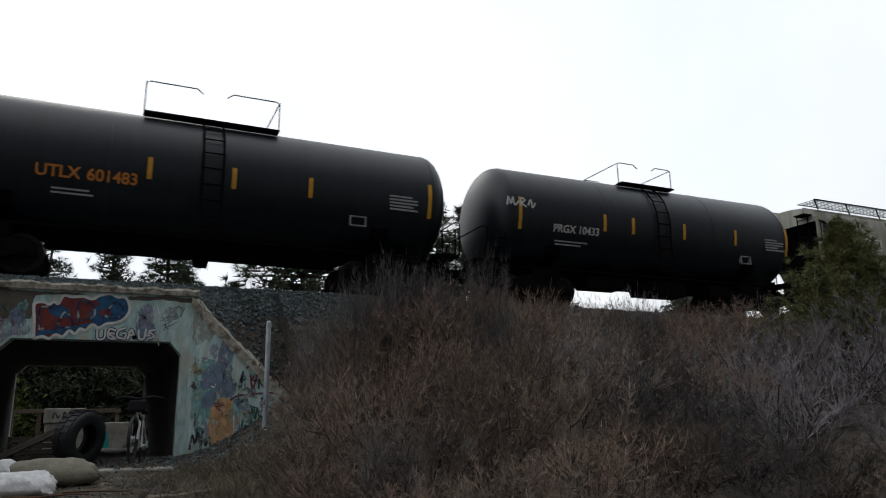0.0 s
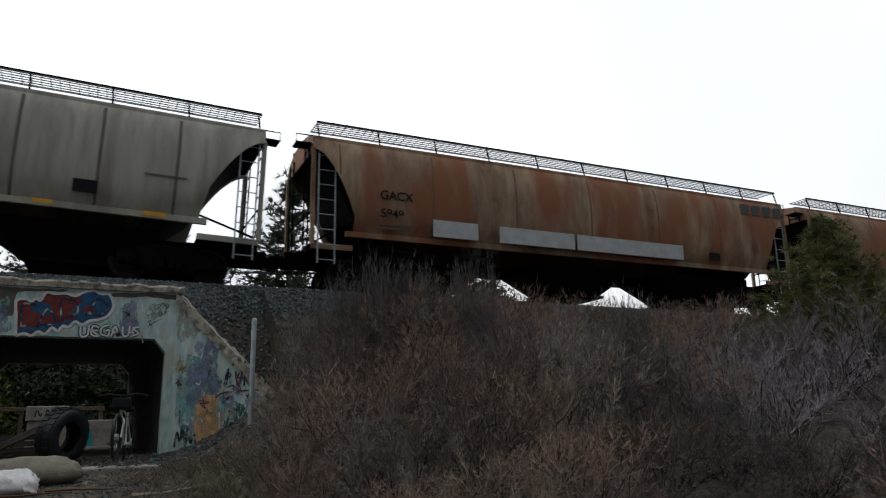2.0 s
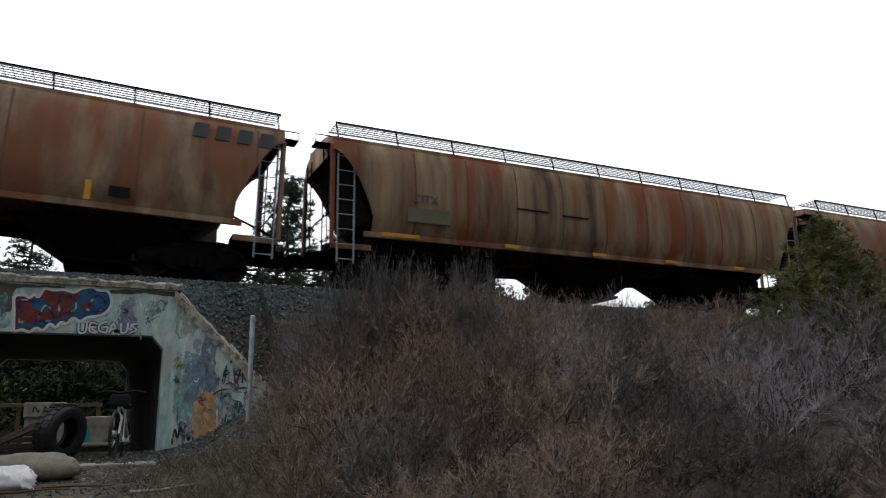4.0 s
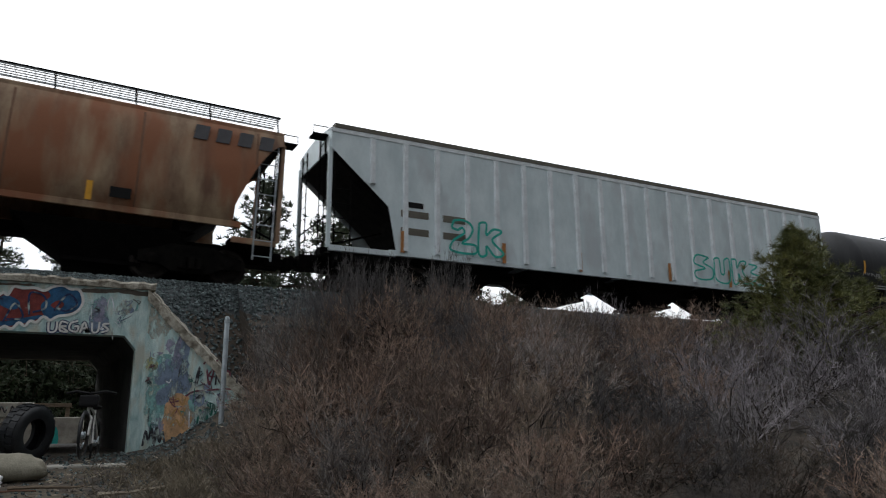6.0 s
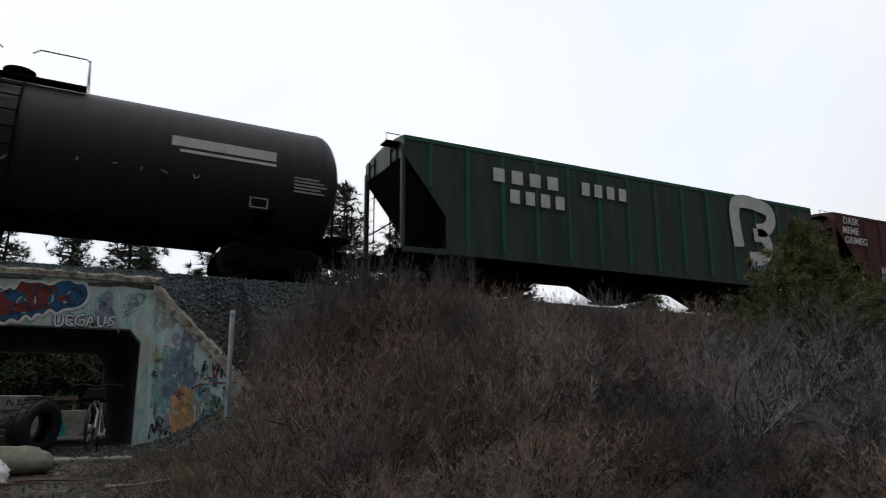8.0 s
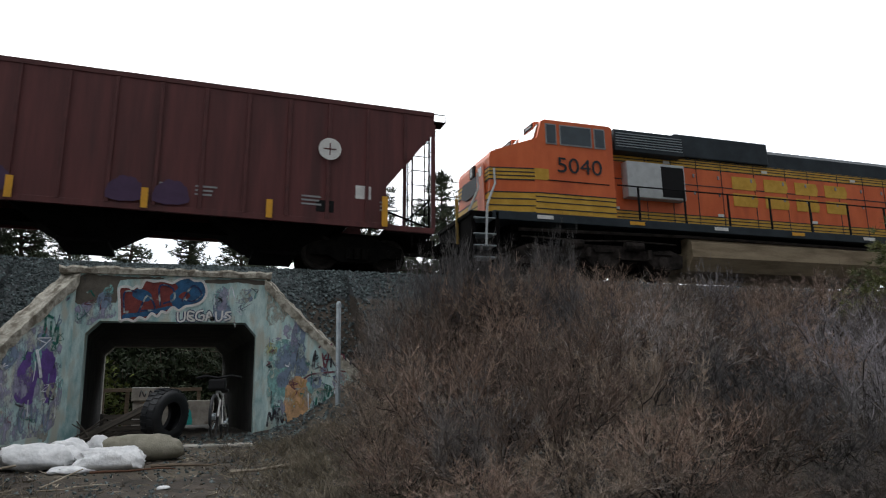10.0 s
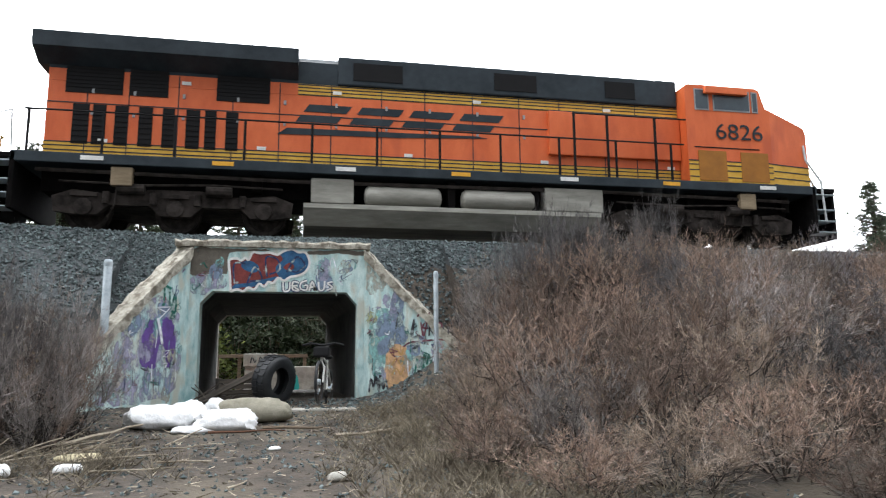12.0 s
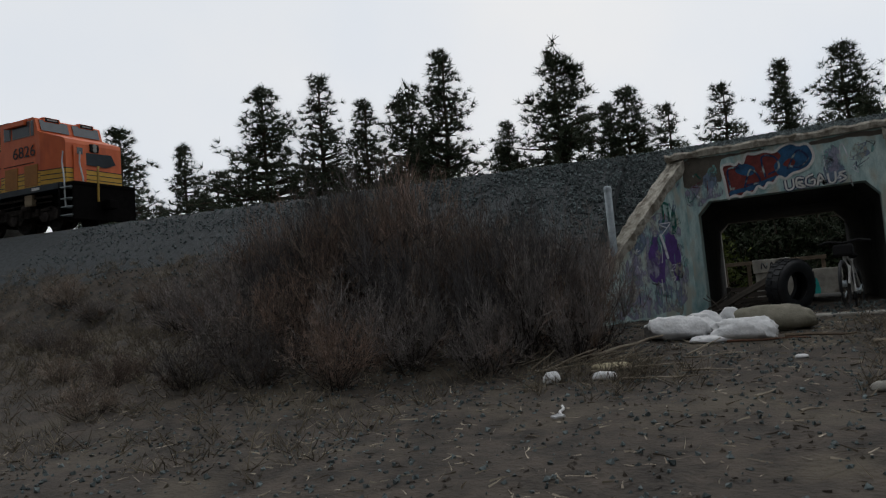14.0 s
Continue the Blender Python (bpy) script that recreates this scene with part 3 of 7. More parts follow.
for k, pts in enumerate(([(0.0, 0.18), (0.02, 0.0), (0.13, 0.02), (0.14, 0.19)], [(0.14, 0.16), (0.03, 0.18), (0.02, 0.02), (0.15, 0.0), (0.03, 0.09), (0.12, 0.1)], [(0.13, 0.2), (0.01, 0.15), (0.0, 0.03), (0.12, 0.0), (0.14, 0.1), (0.07, 0.09)],
                         [(0.0, 0.0), (0.06, 0.2), (0.13, 0.01), (0.1, 0.08), (0.03, 0.08)], [(0.01, 0.19), (0.03, 0.02), (0.12, 0.03), (0.14, 0.21)], [(0.13, 0.18), (0.02, 0.15), (0.12, 0.06), (0.0, 0.0)])):
    x = -0.42 + k * 0.18
    line = [(x + a, 3.06 + b + 0.01 * (k % 3)) for a, b in pts]
    put(underpass, "graffiti_scrawl", ribbon(line, 0.075, 0.009), M_g_navy, "dark edging of the scrawl", PORTAL_Y)
    put(underpass, "graffiti_scrawl", ribbon(line, 0.036, 0.013), M_white, "white scrawl", PORTAL_Y)
put(underpass, "bare_concrete_patch", blob([(-2.27, 3.38), (-2.28, 3.9), (-1.8, 3.94), (-1.45, 3.93), (-0.8, 3.93), (-0.82, 3.88), (-1.5, 3.84), (-1.56, 3.42), (-1.9, 3.4)], 0.002, wave=0.02), M_g_grime, "dark bare concrete where paint has gone", PORTAL_Y)
put(underpass, "bare_concrete_patch", blob([(0.0, 3.86), (0.3, 3.93), (1.25, 3.93), (1.25, 3.84), (0.7, 3.87), (0.35, 3.83)], 0.002, wave=0.015), M_g_grime, "dark stain below the coping", PORTAL_Y)
put(underpass, "graffiti_dot", blob([(0.92, 3.55), (0.99, 3.6), (1.03, 3.53), (0.97, 3.48)], 0.004, wave=0.015), M_g_slate, "small grey dab", PORTAL_Y)
put(underpass, "graffiti_patch", blob([(-2.25, 3.02), (-2.24, 3.34), (-1.9, 3.38), (-1.6, 3.36), (-1.58, 3.12), (-1.85, 3.07), (-2.0, 2.95)], 0.003, wave=0.02), M_g_lilac, "pale lilac patch", PORTAL_Y)

# right wing: local x from the headwall outward
W = wing_r
put(W, "graffiti_patch", blob([(0.1, 1.6), (0.15, 2.4), (0.4, 2.7), (0.75, 2.5), (0.85, 1.9), (0.6, 1.3), (0.3, 1.2)], 0.003, wave=0.04), M_g_teal, "pale teal field")
put(W, "graffiti_patch", blob([(0.25, 2.25), (0.35, 2.55), (0.55, 2.62), (0.62, 2.95), (0.74, 3.12), (0.84, 2.9), (0.86, 2.4), (0.8, 1.95), (0.6, 1.85), (0.5, 2.1), (0.3, 2.1)], 0.006, wave=0.03), M_g_slate, "slate blue figure-like smear")
put(W, "graffiti_patch", blob([(0.55, 2.5), (0.6, 2.95), (0.68, 3.08), (0.72, 2.6), (0.63, 2.4)], 0.009, wave=0.02), M_g_lilac, "lilac stripe")
put(W, "graffiti_patch", blob([(0.02, 2.35), (0.06, 2.6), (0.2, 2.62), (0.3, 2.5), (0.22, 2.38)], 0.005, wave=0.02), thin_paint("yellow_green_spray", (0.5, 0.52, 0.26), 0.5), "yellow-green dab")
put(W, "graffiti_patch", blob([(0.48, 1.05), (0.45, 1.5), (0.55, 1.85), (0.75, 1.95), (0.95, 1.8), (1.0, 1.5), (0.95, 1.25), (0.7, 1.08)], 0.008, wave=0.025), M_g_orange, "orange figure")
for k in range(3):
    z = 1.3 + k * 0.2
    put(W, "graffiti_scrawl", ribbon([(0.6, z), (0.7, z + 0.14), (0.8, z + 0.02), (0.86, z + 0.16)], 0.03, 0.012), paint("ochre_spray", (0.42, 0.24, 0.08)), "ochre line")
for k, pts in enumerate(([(1.05, 2.1), (1.08, 2.45), (1.02, 2.1), (1.2, 2.12)], [(1.22, 2.4), (1.28, 2.1), (1.36, 2.42), (1.26, 2.28), (1.38, 2.26)], [(1.4, 2.1), (1.42, 2.4), (1.5, 2.3), (1.43, 2.25), (1.52, 2.08)],
                         [(1.56, 2.14), (1.55, 2.34), (1.66, 2.34), (1.66, 2.12), (1.56, 2.14)], [(1.7, 2.32), (1.72, 2.1), (1.8, 2.12), (1.8, 2.3)], [(1.15, 2.5), (1.25, 2.62), (1.34, 2.5), (1.42, 2.6)])):
    put(W, "graffiti_scrawl", ribbon(pts, 0.034, 0.012), M_g_maroon if k % 2 else M_g_black, "dark scrawled tag")
put(W, "graffiti_scrawl", ribbon([(0.85, 1.88), (1.0, 1.97), (1.3, 2.0), (1.6, 2.02), (1.78, 2.0)], 0.035, 0.012), M_g_maroon, "maroon underline")
for x, z in ((0.12, 0.95), (0.22, 1.0), (0.33, 0.92), (1.1, 1.35), (1.25, 1.42)):
    put(W, "graffiti_scrawl", ribbon([(x, z), (x + 0.04, z + 0.28), (x + 0.1, z + 0.1), (x + 0.14, z + 0.3), (x + 0.2, z + 0.04)], 0.04, 0.012), M_g_black if x < 1 else M_g_green, "small dark tag")
put(W, "bare_concrete_patch", blob([(0.05, 3.1), (0.08, 3.85), (0.3, 3.7), (0.7, 3.25), (0.5, 3.2), (0.3, 3.0)], 0.002, wave=0.03), M_g_bare, "patch of bare concrete")
# left wing: local x from the outer end to the headwall
W = wing_l
put(W, "graffiti_patch", blob([(1.25, 1.6), (1.3, 2.2), (1.55, 2.45), (1.8, 2.5), (2.0, 2.3), (2.05, 1.8), (1.9, 1.5), (1.8, 1.9), (1.65, 1.9), (1.6, 1.5), (1.45, 1.5)], 0.006, wave=0.025), M_g_purple, "purple letters")
put(W, "graffiti_patch", blob([(0.6, 0.9), (0.7, 2.0), (1.2, 2.6), (1.7, 2.9), (2.1, 2.5), (2.15, 1.2), (1.6, 0.9)], 0.003, wave=0.05), M_g_lilac, "pale lilac field")
put(W, "graffiti_scrawl", ribbon([(1.6, 2.45), (1.68, 2.2), (1.74, 1.95)], 0.06, 0.012), M_g_white, "white stroke")
for pts in ([(1.55, 3.05), (1.75, 3.08), (1.9, 3.04)], [(1.72, 3.06), (1.74, 2.75), (1.68, 2.7)], [(1.85, 2.98), (1.9, 2.65), (2.0, 2.95), (2.02, 2.6), (1.92, 2.6)]):
    put(W, "graffiti_scrawl", ribbon(pts, 0.05, 0.012), M_g_green, "dark green tag")
for x in (1.35, 1.6, 1.85):
    put(W, "graffiti_scrawl", ribbon([(x, 1.5), (x + 0.03, 1.15), (x + 0.1, 1.0), (x + 0.13, 1.4)], 0.03, 0.012), M_g_slate, "faint grey lines")


# layers of small old tags and drips
def old_tags(parent, n, seed, inside, y=0.0):
    rng = random.Random(seed)
    inks = [M_g_black, M_g_slate, M_g_teal, M_g_white, M_g_lilac, M_g_green, M_g_maroon, M_g_navy]
    for _ in range(n):
        x, z = inside(rng)
        kind, k = rng.random(), rng.uniform(0.05, 0.16)
        if kind < 0.3:
            pts = [(x, z), (x + rng.uniform(-0.01, 0.01), z - k), (x + rng.uniform(-0.015, 0.015), z - 2.4 * k)]
        else:
            pts = [(x + rng.uniform(-1, 1) * k, z + rng.uniform(-1, 1) * k) for _ in range(rng.randint(4, 7))]
        put(parent, "graffiti_scrawl", ribbon(pts, rng.uniform(0.01, 0.022), rng.uniform(0.013, 0.017)), rng.choice(inks), "old faded tag", y)
    for _ in range(n // 3):
        x, z = inside(rng)
        k = rng.uniform(0.08, 0.2)
        ring = [(x + k * rng.uniform(0.6, 1.1) * math.cos(a), z + k * rng.uniform(0.7, 1.5) * math.sin(a)) for a in [i * math.tau / 7 for i in range(7)]]
        put(parent, "graffiti_patch", blob(ring, rng.uniform(0.0095, 0.012), wave=0.02), rng.choice([M_g_slate, M_g_teal, M_g_lilac, M_g_bare, M_g_bare]), "old faded patch of paint", y)


def on_right(rng):
    x = rng.uniform(0.1, len_r - 0.25)
    return x, rng.uniform(1.0 + 0.35 * x, 3.45 - 1.02 * x)


def on_left(rng):
    x = rng.uniform(0.4, len_l - 0.15)
    return x, rng.uniform(0.9, 1.3 + 0.98 * x)


old_tags(wing_r, 46, 3, on_right)
old_tags(wing_l, 46, 4, on_left)
old_tags(underpass, 14, 6, lambda rng: (rng.uniform(0.2, 1.1), rng.uniform(3.15, 3.8)), PORTAL_Y)
old_tags(underpass, 6, 7, lambda rng: (rng.uniform(-2.2, -1.6), rng.uniform(3.1, 3.7)), PORTAL_Y)
for pts in ([(-1.4, 3.2), (-1.42, 3.6), (-1.2, 3.62)], [(-1.15, 3.2), (-1.0, 3.55), (-0.85, 3.3), (-1.1, 3.25)], [(-0.75, 3.35), (-0.78, 3.75), (-0.55, 3.72), (-0.5, 3.5), (-0.7, 3.4)], [(-0.35, 3.45), (-0.15, 3.78), (0.02, 3.6), (-0.15, 3.46), (-0.3, 3.5)]):
    put(underpass, "graffiti_line", ribbon(pts, 0.035, 0.017), M_g_navy, "dark line inside the large piece", PORTAL_Y)

# ---- the train ----
TRAIN, AXLES = [], []
RUN = [(0.0, 0.0), (2.0, 37.3), (4.5, 83.93), (7.0, 130.55), (9.5, 177.18), (10.0, 186.56), (10.5, 195.8), (11.0, 205.3), (11.5, 214.08), (12.0, 223.5), (12.5, 232.75), (13.0, 242.35), (13.5, 252.7), (14.0, 263.2)]
RUN_T, RUN_S = [a for a, _ in RUN], [b for _, b in RUN]


def wheelset_mesh(r):
    b = Build().lathe([(-0.9, 0.07), (-0.86, 0.08), (0.86, 0.08), (0.9, 0.07)], 12, "y")
    for s in (-1, 1):
        b.lathe([(s * 0.69, r + 0.025), (s * 0.72, r + 0.02), (s * 0.73, r), (s * 0.83, r - 0.01), (s * 0.832, r * 0.8), (s * 0.79, r * 0.72), (s * 0.79, r * 0.3), (s * 0.86, r * 0.28), (s * 0.86, 0.05)], 28, "y")
    return b.mesh("wheelset", M_wheel, True)


WHEEL_CAR, WHEEL_LOCO = wheelset_mesh(0.457), wheelset_mesh(0.533)


def side_frame_mesh():
    """The cast side frame of a freight bogie, with springs and axle boxes."""
    out = [(-1.2, 0.62), (-1.18, 0.36), (-0.7, 0.34), (-0.45, 0.2), (0.45, 0.2), (0.7, 0.34), (1.18, 0.36), (1.2, 0.62), (0.75, 0.74), (0.5, 0.86), (-0.5, 0.86), (-0.75, 0.74)]
    b = Build()
    for s in (-1, 1):
        y0, y1 = sorted((s * 0.9, s * 1.08))
        b.prism(out, y0, y1)
        for k in (-0.2, 0, 0.2):
            b.lathe([(0.27, 0.09), (0.55, 0.09)], 8, "z")
            b.v[-16:] = [(x + k, y + s * 1.12, z) for x, y, z in b.v[-16:]]
        for e in (-0.9, 0.9):
            b.lathe([(s * 1.02, 0.15), (s * 1.14, 0.13), (s * 1.16, 0.05)], 10, "y")
            b.v[-30:] = [(x + e, y, z + 0.457) for x, y, z in b.v[-30:]]
    b.box(-0.22, 0.22, -1.05, 1.05, 0.5, 0.8, 0.03)
    return b.mesh("bogie", M_bogie)


BOGIE = side_frame_mesh()


def running_gear(car, half, coupler):
    """Two bogies with turning wheelsets, and the couplers."""
    for c in (-half, half):
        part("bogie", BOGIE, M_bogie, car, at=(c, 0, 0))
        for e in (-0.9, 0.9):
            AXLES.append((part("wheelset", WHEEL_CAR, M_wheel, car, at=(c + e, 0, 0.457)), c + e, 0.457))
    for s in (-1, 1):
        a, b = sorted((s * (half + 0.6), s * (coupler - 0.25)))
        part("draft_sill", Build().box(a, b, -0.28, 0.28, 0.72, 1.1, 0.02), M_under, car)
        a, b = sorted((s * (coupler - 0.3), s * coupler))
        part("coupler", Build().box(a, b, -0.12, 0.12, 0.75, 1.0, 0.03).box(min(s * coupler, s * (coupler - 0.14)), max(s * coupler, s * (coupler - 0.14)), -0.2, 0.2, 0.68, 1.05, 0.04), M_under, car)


def ladder(x, y, z0, z1, w=0.4, step=0.3, axis="x"):
    b = Build()
    for s in (-w / 2, w / 2):
        p = (x + s, y) if axis == "x" else (x, y + s)
        b.tube([(*p, z0), (*p, z1)], 0.022, 5)
    z = z0 + 0.1
    while z < z1:
        q = ((x - w / 2, y, z), (x + w / 2, y, z)) if axis == "x" else ((x, y - w / 2, z), (x, y + w / 2, z))
        b.tube(q, 0.014, 4)
        z += step
    return b


def lines_of_print(car, x, z, w, rows, y, material=M_faded, h=0.045, gap=0.1):
    """Small print that cannot be read: plain bars."""
    rng = random.Random(int(x * 100) + rows)
    for k in range(rows):
        part("small_print", Build().box(x, x + w * rng.uniform(0.6, 1.0), y - 0.004, y + 0.004, z - k * gap - h, z - k * gap), material, car, "line of small print")


def tank_car(name, label, x0, length, coupler, material, text, text_mat, text_at, mark_x, yellow, dome, text_size=0.34):
    car = thing(name, label, "tank car", "cars of the train")
    r, zc, h = 1.62, 2.72, length / 2
    left = [(-h + 0.7 * (1 - math.cos(a)), max(0.02, r * math.sin(a))) for a in [k / 9 * math.pi / 2 for k in range(10)]]
    prof = left + [(-x, rr) for x, rr in left[::-1]]
    shell = part("tank", Build().lathe(prof, 64), material, car, "long cylindrical tank with domed ends", at=(0, 0, zc), smooth=True)
    for x in (-h + 0.72, -h * 0.35, h * 0.35, h - 0.72):
        part("weld_seam", Build().lathe([(x - 0.02, r - 0.02), (x - 0.015, r + 0.006), (x + 0.015, r + 0.006), (x + 0.02, r - 0.02)], 48), material, shell)
    for s in (-1, 1):     # stub sill and cradle
        a, b = sorted((s * (h - 3.4), s * (h + 0.1)))
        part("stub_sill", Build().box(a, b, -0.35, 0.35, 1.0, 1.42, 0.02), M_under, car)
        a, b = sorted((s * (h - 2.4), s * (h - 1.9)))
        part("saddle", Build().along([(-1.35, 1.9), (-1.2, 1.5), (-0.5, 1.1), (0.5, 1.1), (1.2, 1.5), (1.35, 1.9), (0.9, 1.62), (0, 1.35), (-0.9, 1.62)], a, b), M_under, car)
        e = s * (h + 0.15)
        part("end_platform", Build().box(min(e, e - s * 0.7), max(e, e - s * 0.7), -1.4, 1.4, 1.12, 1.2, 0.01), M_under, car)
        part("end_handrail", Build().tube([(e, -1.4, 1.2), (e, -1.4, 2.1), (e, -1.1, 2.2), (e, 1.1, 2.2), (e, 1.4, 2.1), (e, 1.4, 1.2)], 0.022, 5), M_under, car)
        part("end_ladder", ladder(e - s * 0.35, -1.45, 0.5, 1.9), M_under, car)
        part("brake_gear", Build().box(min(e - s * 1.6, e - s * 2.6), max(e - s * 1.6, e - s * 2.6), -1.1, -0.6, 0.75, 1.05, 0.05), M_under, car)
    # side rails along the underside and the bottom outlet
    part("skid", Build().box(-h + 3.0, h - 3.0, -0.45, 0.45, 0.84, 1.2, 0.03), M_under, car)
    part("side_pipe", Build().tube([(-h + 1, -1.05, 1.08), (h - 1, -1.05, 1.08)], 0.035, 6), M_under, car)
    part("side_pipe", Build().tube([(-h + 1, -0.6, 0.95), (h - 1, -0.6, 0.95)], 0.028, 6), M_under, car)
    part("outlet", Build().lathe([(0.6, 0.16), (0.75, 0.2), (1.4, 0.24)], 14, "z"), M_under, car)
    # the platform over the manway with its railings and ladder
    w, top = dome
    for k in range(6):
        part("platform_plank", Build().box(-w / 2, w / 2, -1.1 + k * 0.4, -0.8 + k * 0.4, 4.14, 4.19), M_under, car, "steel grating round the manway")
    lid_z, lid_r = (4.72, 0.3) if length > 15 else (4.42, 0.42)
    part("manway", Build().lathe([(4.25, lid_r), (lid_z - 0.11, lid_r), (lid_z - 0.08, lid_r + 0.06), (lid_z - 0.02, lid_r + 0.06), (lid_z, 0.1)], 20, "z"), M_under, car)
    for s in (-1, 1):
        for yy in (-0.95, 0.95):
            part("guard_rail", Build().tube([(s * w / 2, yy, 4.16), (s * w / 2, yy, 4.12 + top), (s * (w / 2 - 0.08), yy, 4.18 + top), (s * 0.45, yy, 4.18 + top), (s * 0.3, yy, 4.06 + top)], 0.018, 5), M_steel, car)
        part("guard_rail", Build().tube([(s * w / 2, -0.95, 4.16 + top), (s * w / 2, 0.95, 4.16 + top)], 0.018, 5), M_steel, car)
    for y in (-1,):
        rungs = Build()
        # the ladder follows the tank's round side
        rows_z = (4.12, 3.85, 3.5, 3.1, 2.7, 2.3, 1.9, 1.5, 1.15)
        side_y = [-math.sqrt(max(0.0, (r + 0.07) ** 2 - (max(z, 2.4) - zc) ** 2)) for z in rows_z]
        for sx in (-0.24, 0.24):
            rungs.tube([(sx, yy, z) for yy, z in zip(side_y, rows_z)], 0.03, 5)
        for yy, z in zip(side_y, rows_z):
            rungs.tube([(-0.24, yy, z), (0.24, yy, z)], 0.02, 4)
        part("side_ladder", rungs, M_under, car)
    yy = -r - 0.012
    for k, (x, big) in enumerate(yellow):
        z0, z1 = (2.1, 3.05) if big else (2.28, 2.8)
        strip = Build()
        pts = [(z0 + (z1 - z0) * i / 4) for i in range(5)]
        v = []
        for z in pts:
            y = -math.sqrt(max(0, (r + 0.008) ** 2 - (z - zc) ** 2))
            v += [(x - 0.055, y, z), (x + 0.055, y, z)]
        part("reflector", strip.add(v, [(2 * i, 2 * i + 1, 2 * i + 3, 2 * i + 2) for i in range(4)]), M_yellow, car, "yellow reflective stripe")
    words = [writing(word, text_size, text_mat, 0.0, 0.022) for word in text.split()]
    spans = [max(q.co.x for q in w.vertices) - min(q.co.x for q in w.vertices) for w in words]
    left_edge = text_at - (sum(spans) + 0.4 * text_size) / 2
    for w, span_x in zip(words, spans):
        for q in w.vertices:
            q.co.y += -math.sqrt((r + 0.006) ** 2 - (q.co.z + 2.22 - zc) ** 2)
        part("lettering", w, text_mat, car, "painted reporting mark", at=(left_edge + span_x / 2, 0, 2.22))
        left_edge += span_x + 0.4 * text_size
    lines_of_print(car, mark_x - 0.45, 2.62, 0.9, 5, yy + 0.02, M_faded, 0.05, 0.09)
    lines_of_print(car, text_at - 0.7, 1.9, 1.2, 2, -1.4, M_faded)
    b = Build()
    for a0, a1, c0, c1 in ((0, 0.45, 0, 0.03), (0, 0.45, 0.24, 0.27), (0, 0.03, 0, 0.27), (0.42, 0.45, 0, 0.27)):
        b.box(mark_x - 1.5 + a0, mark_x - 1.5 + a1, -1.475, -1.365, 1.7 + c0, 1.7 + c1)
    part("placard_holder", b, M_faded, car)
    running_gear(car, h - 1.75, coupler)
    TRAIN.append((car, x0))
    return car


def hopper_car(name, label, x0, length, material, curved, eave, ribs, rib_mat, coupler=None, rib_w=0.07, rib_out=0.012, cut=None, board=True, span=None):
    """A covered hopper: curved or straight sides, cut away at the ends over the sloping sheets."""
    car = thing(name, label, "hopper car", "cars of the train")
    h, sill = length / 2, 1.5 if curved else 1.15
    deep = cut or (1.45 if curved else 1.3)
    z_top, z_mid = (eave - 0.35, 1.9) if curved else (eave - 0.55, eave - 2.2)

    def half_width(z):
        if curved:
            return float(np.interp(z, (1.5, 1.7, 2.2, 2.9, 3.5, eave - 0.1, eave), (1.36, 1.5, 1.6, 1.62, 1.57, 1.46, 1.42)))
        return 1.5

    def low(x):
        e = h - abs(x)
        if e >= deep:
            return sill
        t = e / deep
        return z_top - (z_top - z_mid) * (t ** 1.7 if curved else t)

    stations = [-h + deep * k / 8 for k in range(9)] + [-h + deep + 0.004]
    stations = stations + [-h + deep + (length - 2 * deep) * k / 12 for k in range(1, 12)] + [-x for x in stations[::-1]]
    rows = []
    roof = [(1.3, eave + 0.1), (0.9, eave + 0.24), (0.4, eave + 0.32), (0.0, eave + 0.34)] if curved else [(1.45, eave + 0.05), (0.8, eave + 0.14), (0.0, eave + 0.2)]
    for x in stations:
        z0 = low(x)
        sec = [(-half_width(z), z) for z in [z0 + (eave - z0) * k / 8 for k in range(9)]] + [(-y, z) for y, z in roof]
        sec += [(-y, z) for y, z in sec[-2::-1]]
        rows.append([(x, y, z) for y, z in sec])
    m = len(rows[0])
    shell = Build().add([p for r in rows for p in r], [(i * m + k, i * m + k + 1, (i + 1) * m + k + 1, (i + 1) * m + k) for i in range(len(rows) - 1) for k in range(m - 1)]
                        + [tuple(range(m)), tuple((len(rows) - 1) * m + k for k in range(m))])
    body = part("body", shell, material, car, smooth=True)
    for k in range(ribs + 1):
        x = (span or h - deep * 0.62) * (2 * k / ribs - 1)
        z0 = max(low(x - rib_w), low(x + rib_w)) + 0.02
        zs = [z0 + (eave - 0.12 - z0) * i / 8 for i in range(9)]
        v = []
        for z in zs:
            y = -half_width(z)
            v += [(x - rib_w / 2, y, z), (x - rib_w / 2 * 0.8, y - rib_out, z), (x + rib_w / 2 * 0.8, y - rib_out, z), (x + rib_w / 2, y, z)]
        part("rib" if rib_out > 0.02 else "seam", Build().add(v, [(4 * i + j, 4 * i + j + 1, 4 * i + 5 + j, 4 * i + 4 + j) for i in range(8) for j in range(3)]), rib_mat, body)
    # top chord, side sill
    for s in (-1, 1):
        y = s * (half_width(eave) + 0.02)
        top = Build().box(-h, h, min(y, y - s * 0.08), max(y, y - s * 0.08), eave - 0.1, eave + 0.03, 0.01)
        if curved:
            top.box(-h, h, min(y * 1.01, y * 0.97), max(y * 1.01, y * 0.97), eave - 0.23, eave - 0.18).box(-h, h, min(y * 1.012, y * 0.97), max(y * 1.012, y * 0.97), eave - 0.36, eave - 0.31)
        part("top_chord", top, material if curved else rib_mat, car)
        y = s * (half_width(1.2) + 0.03)
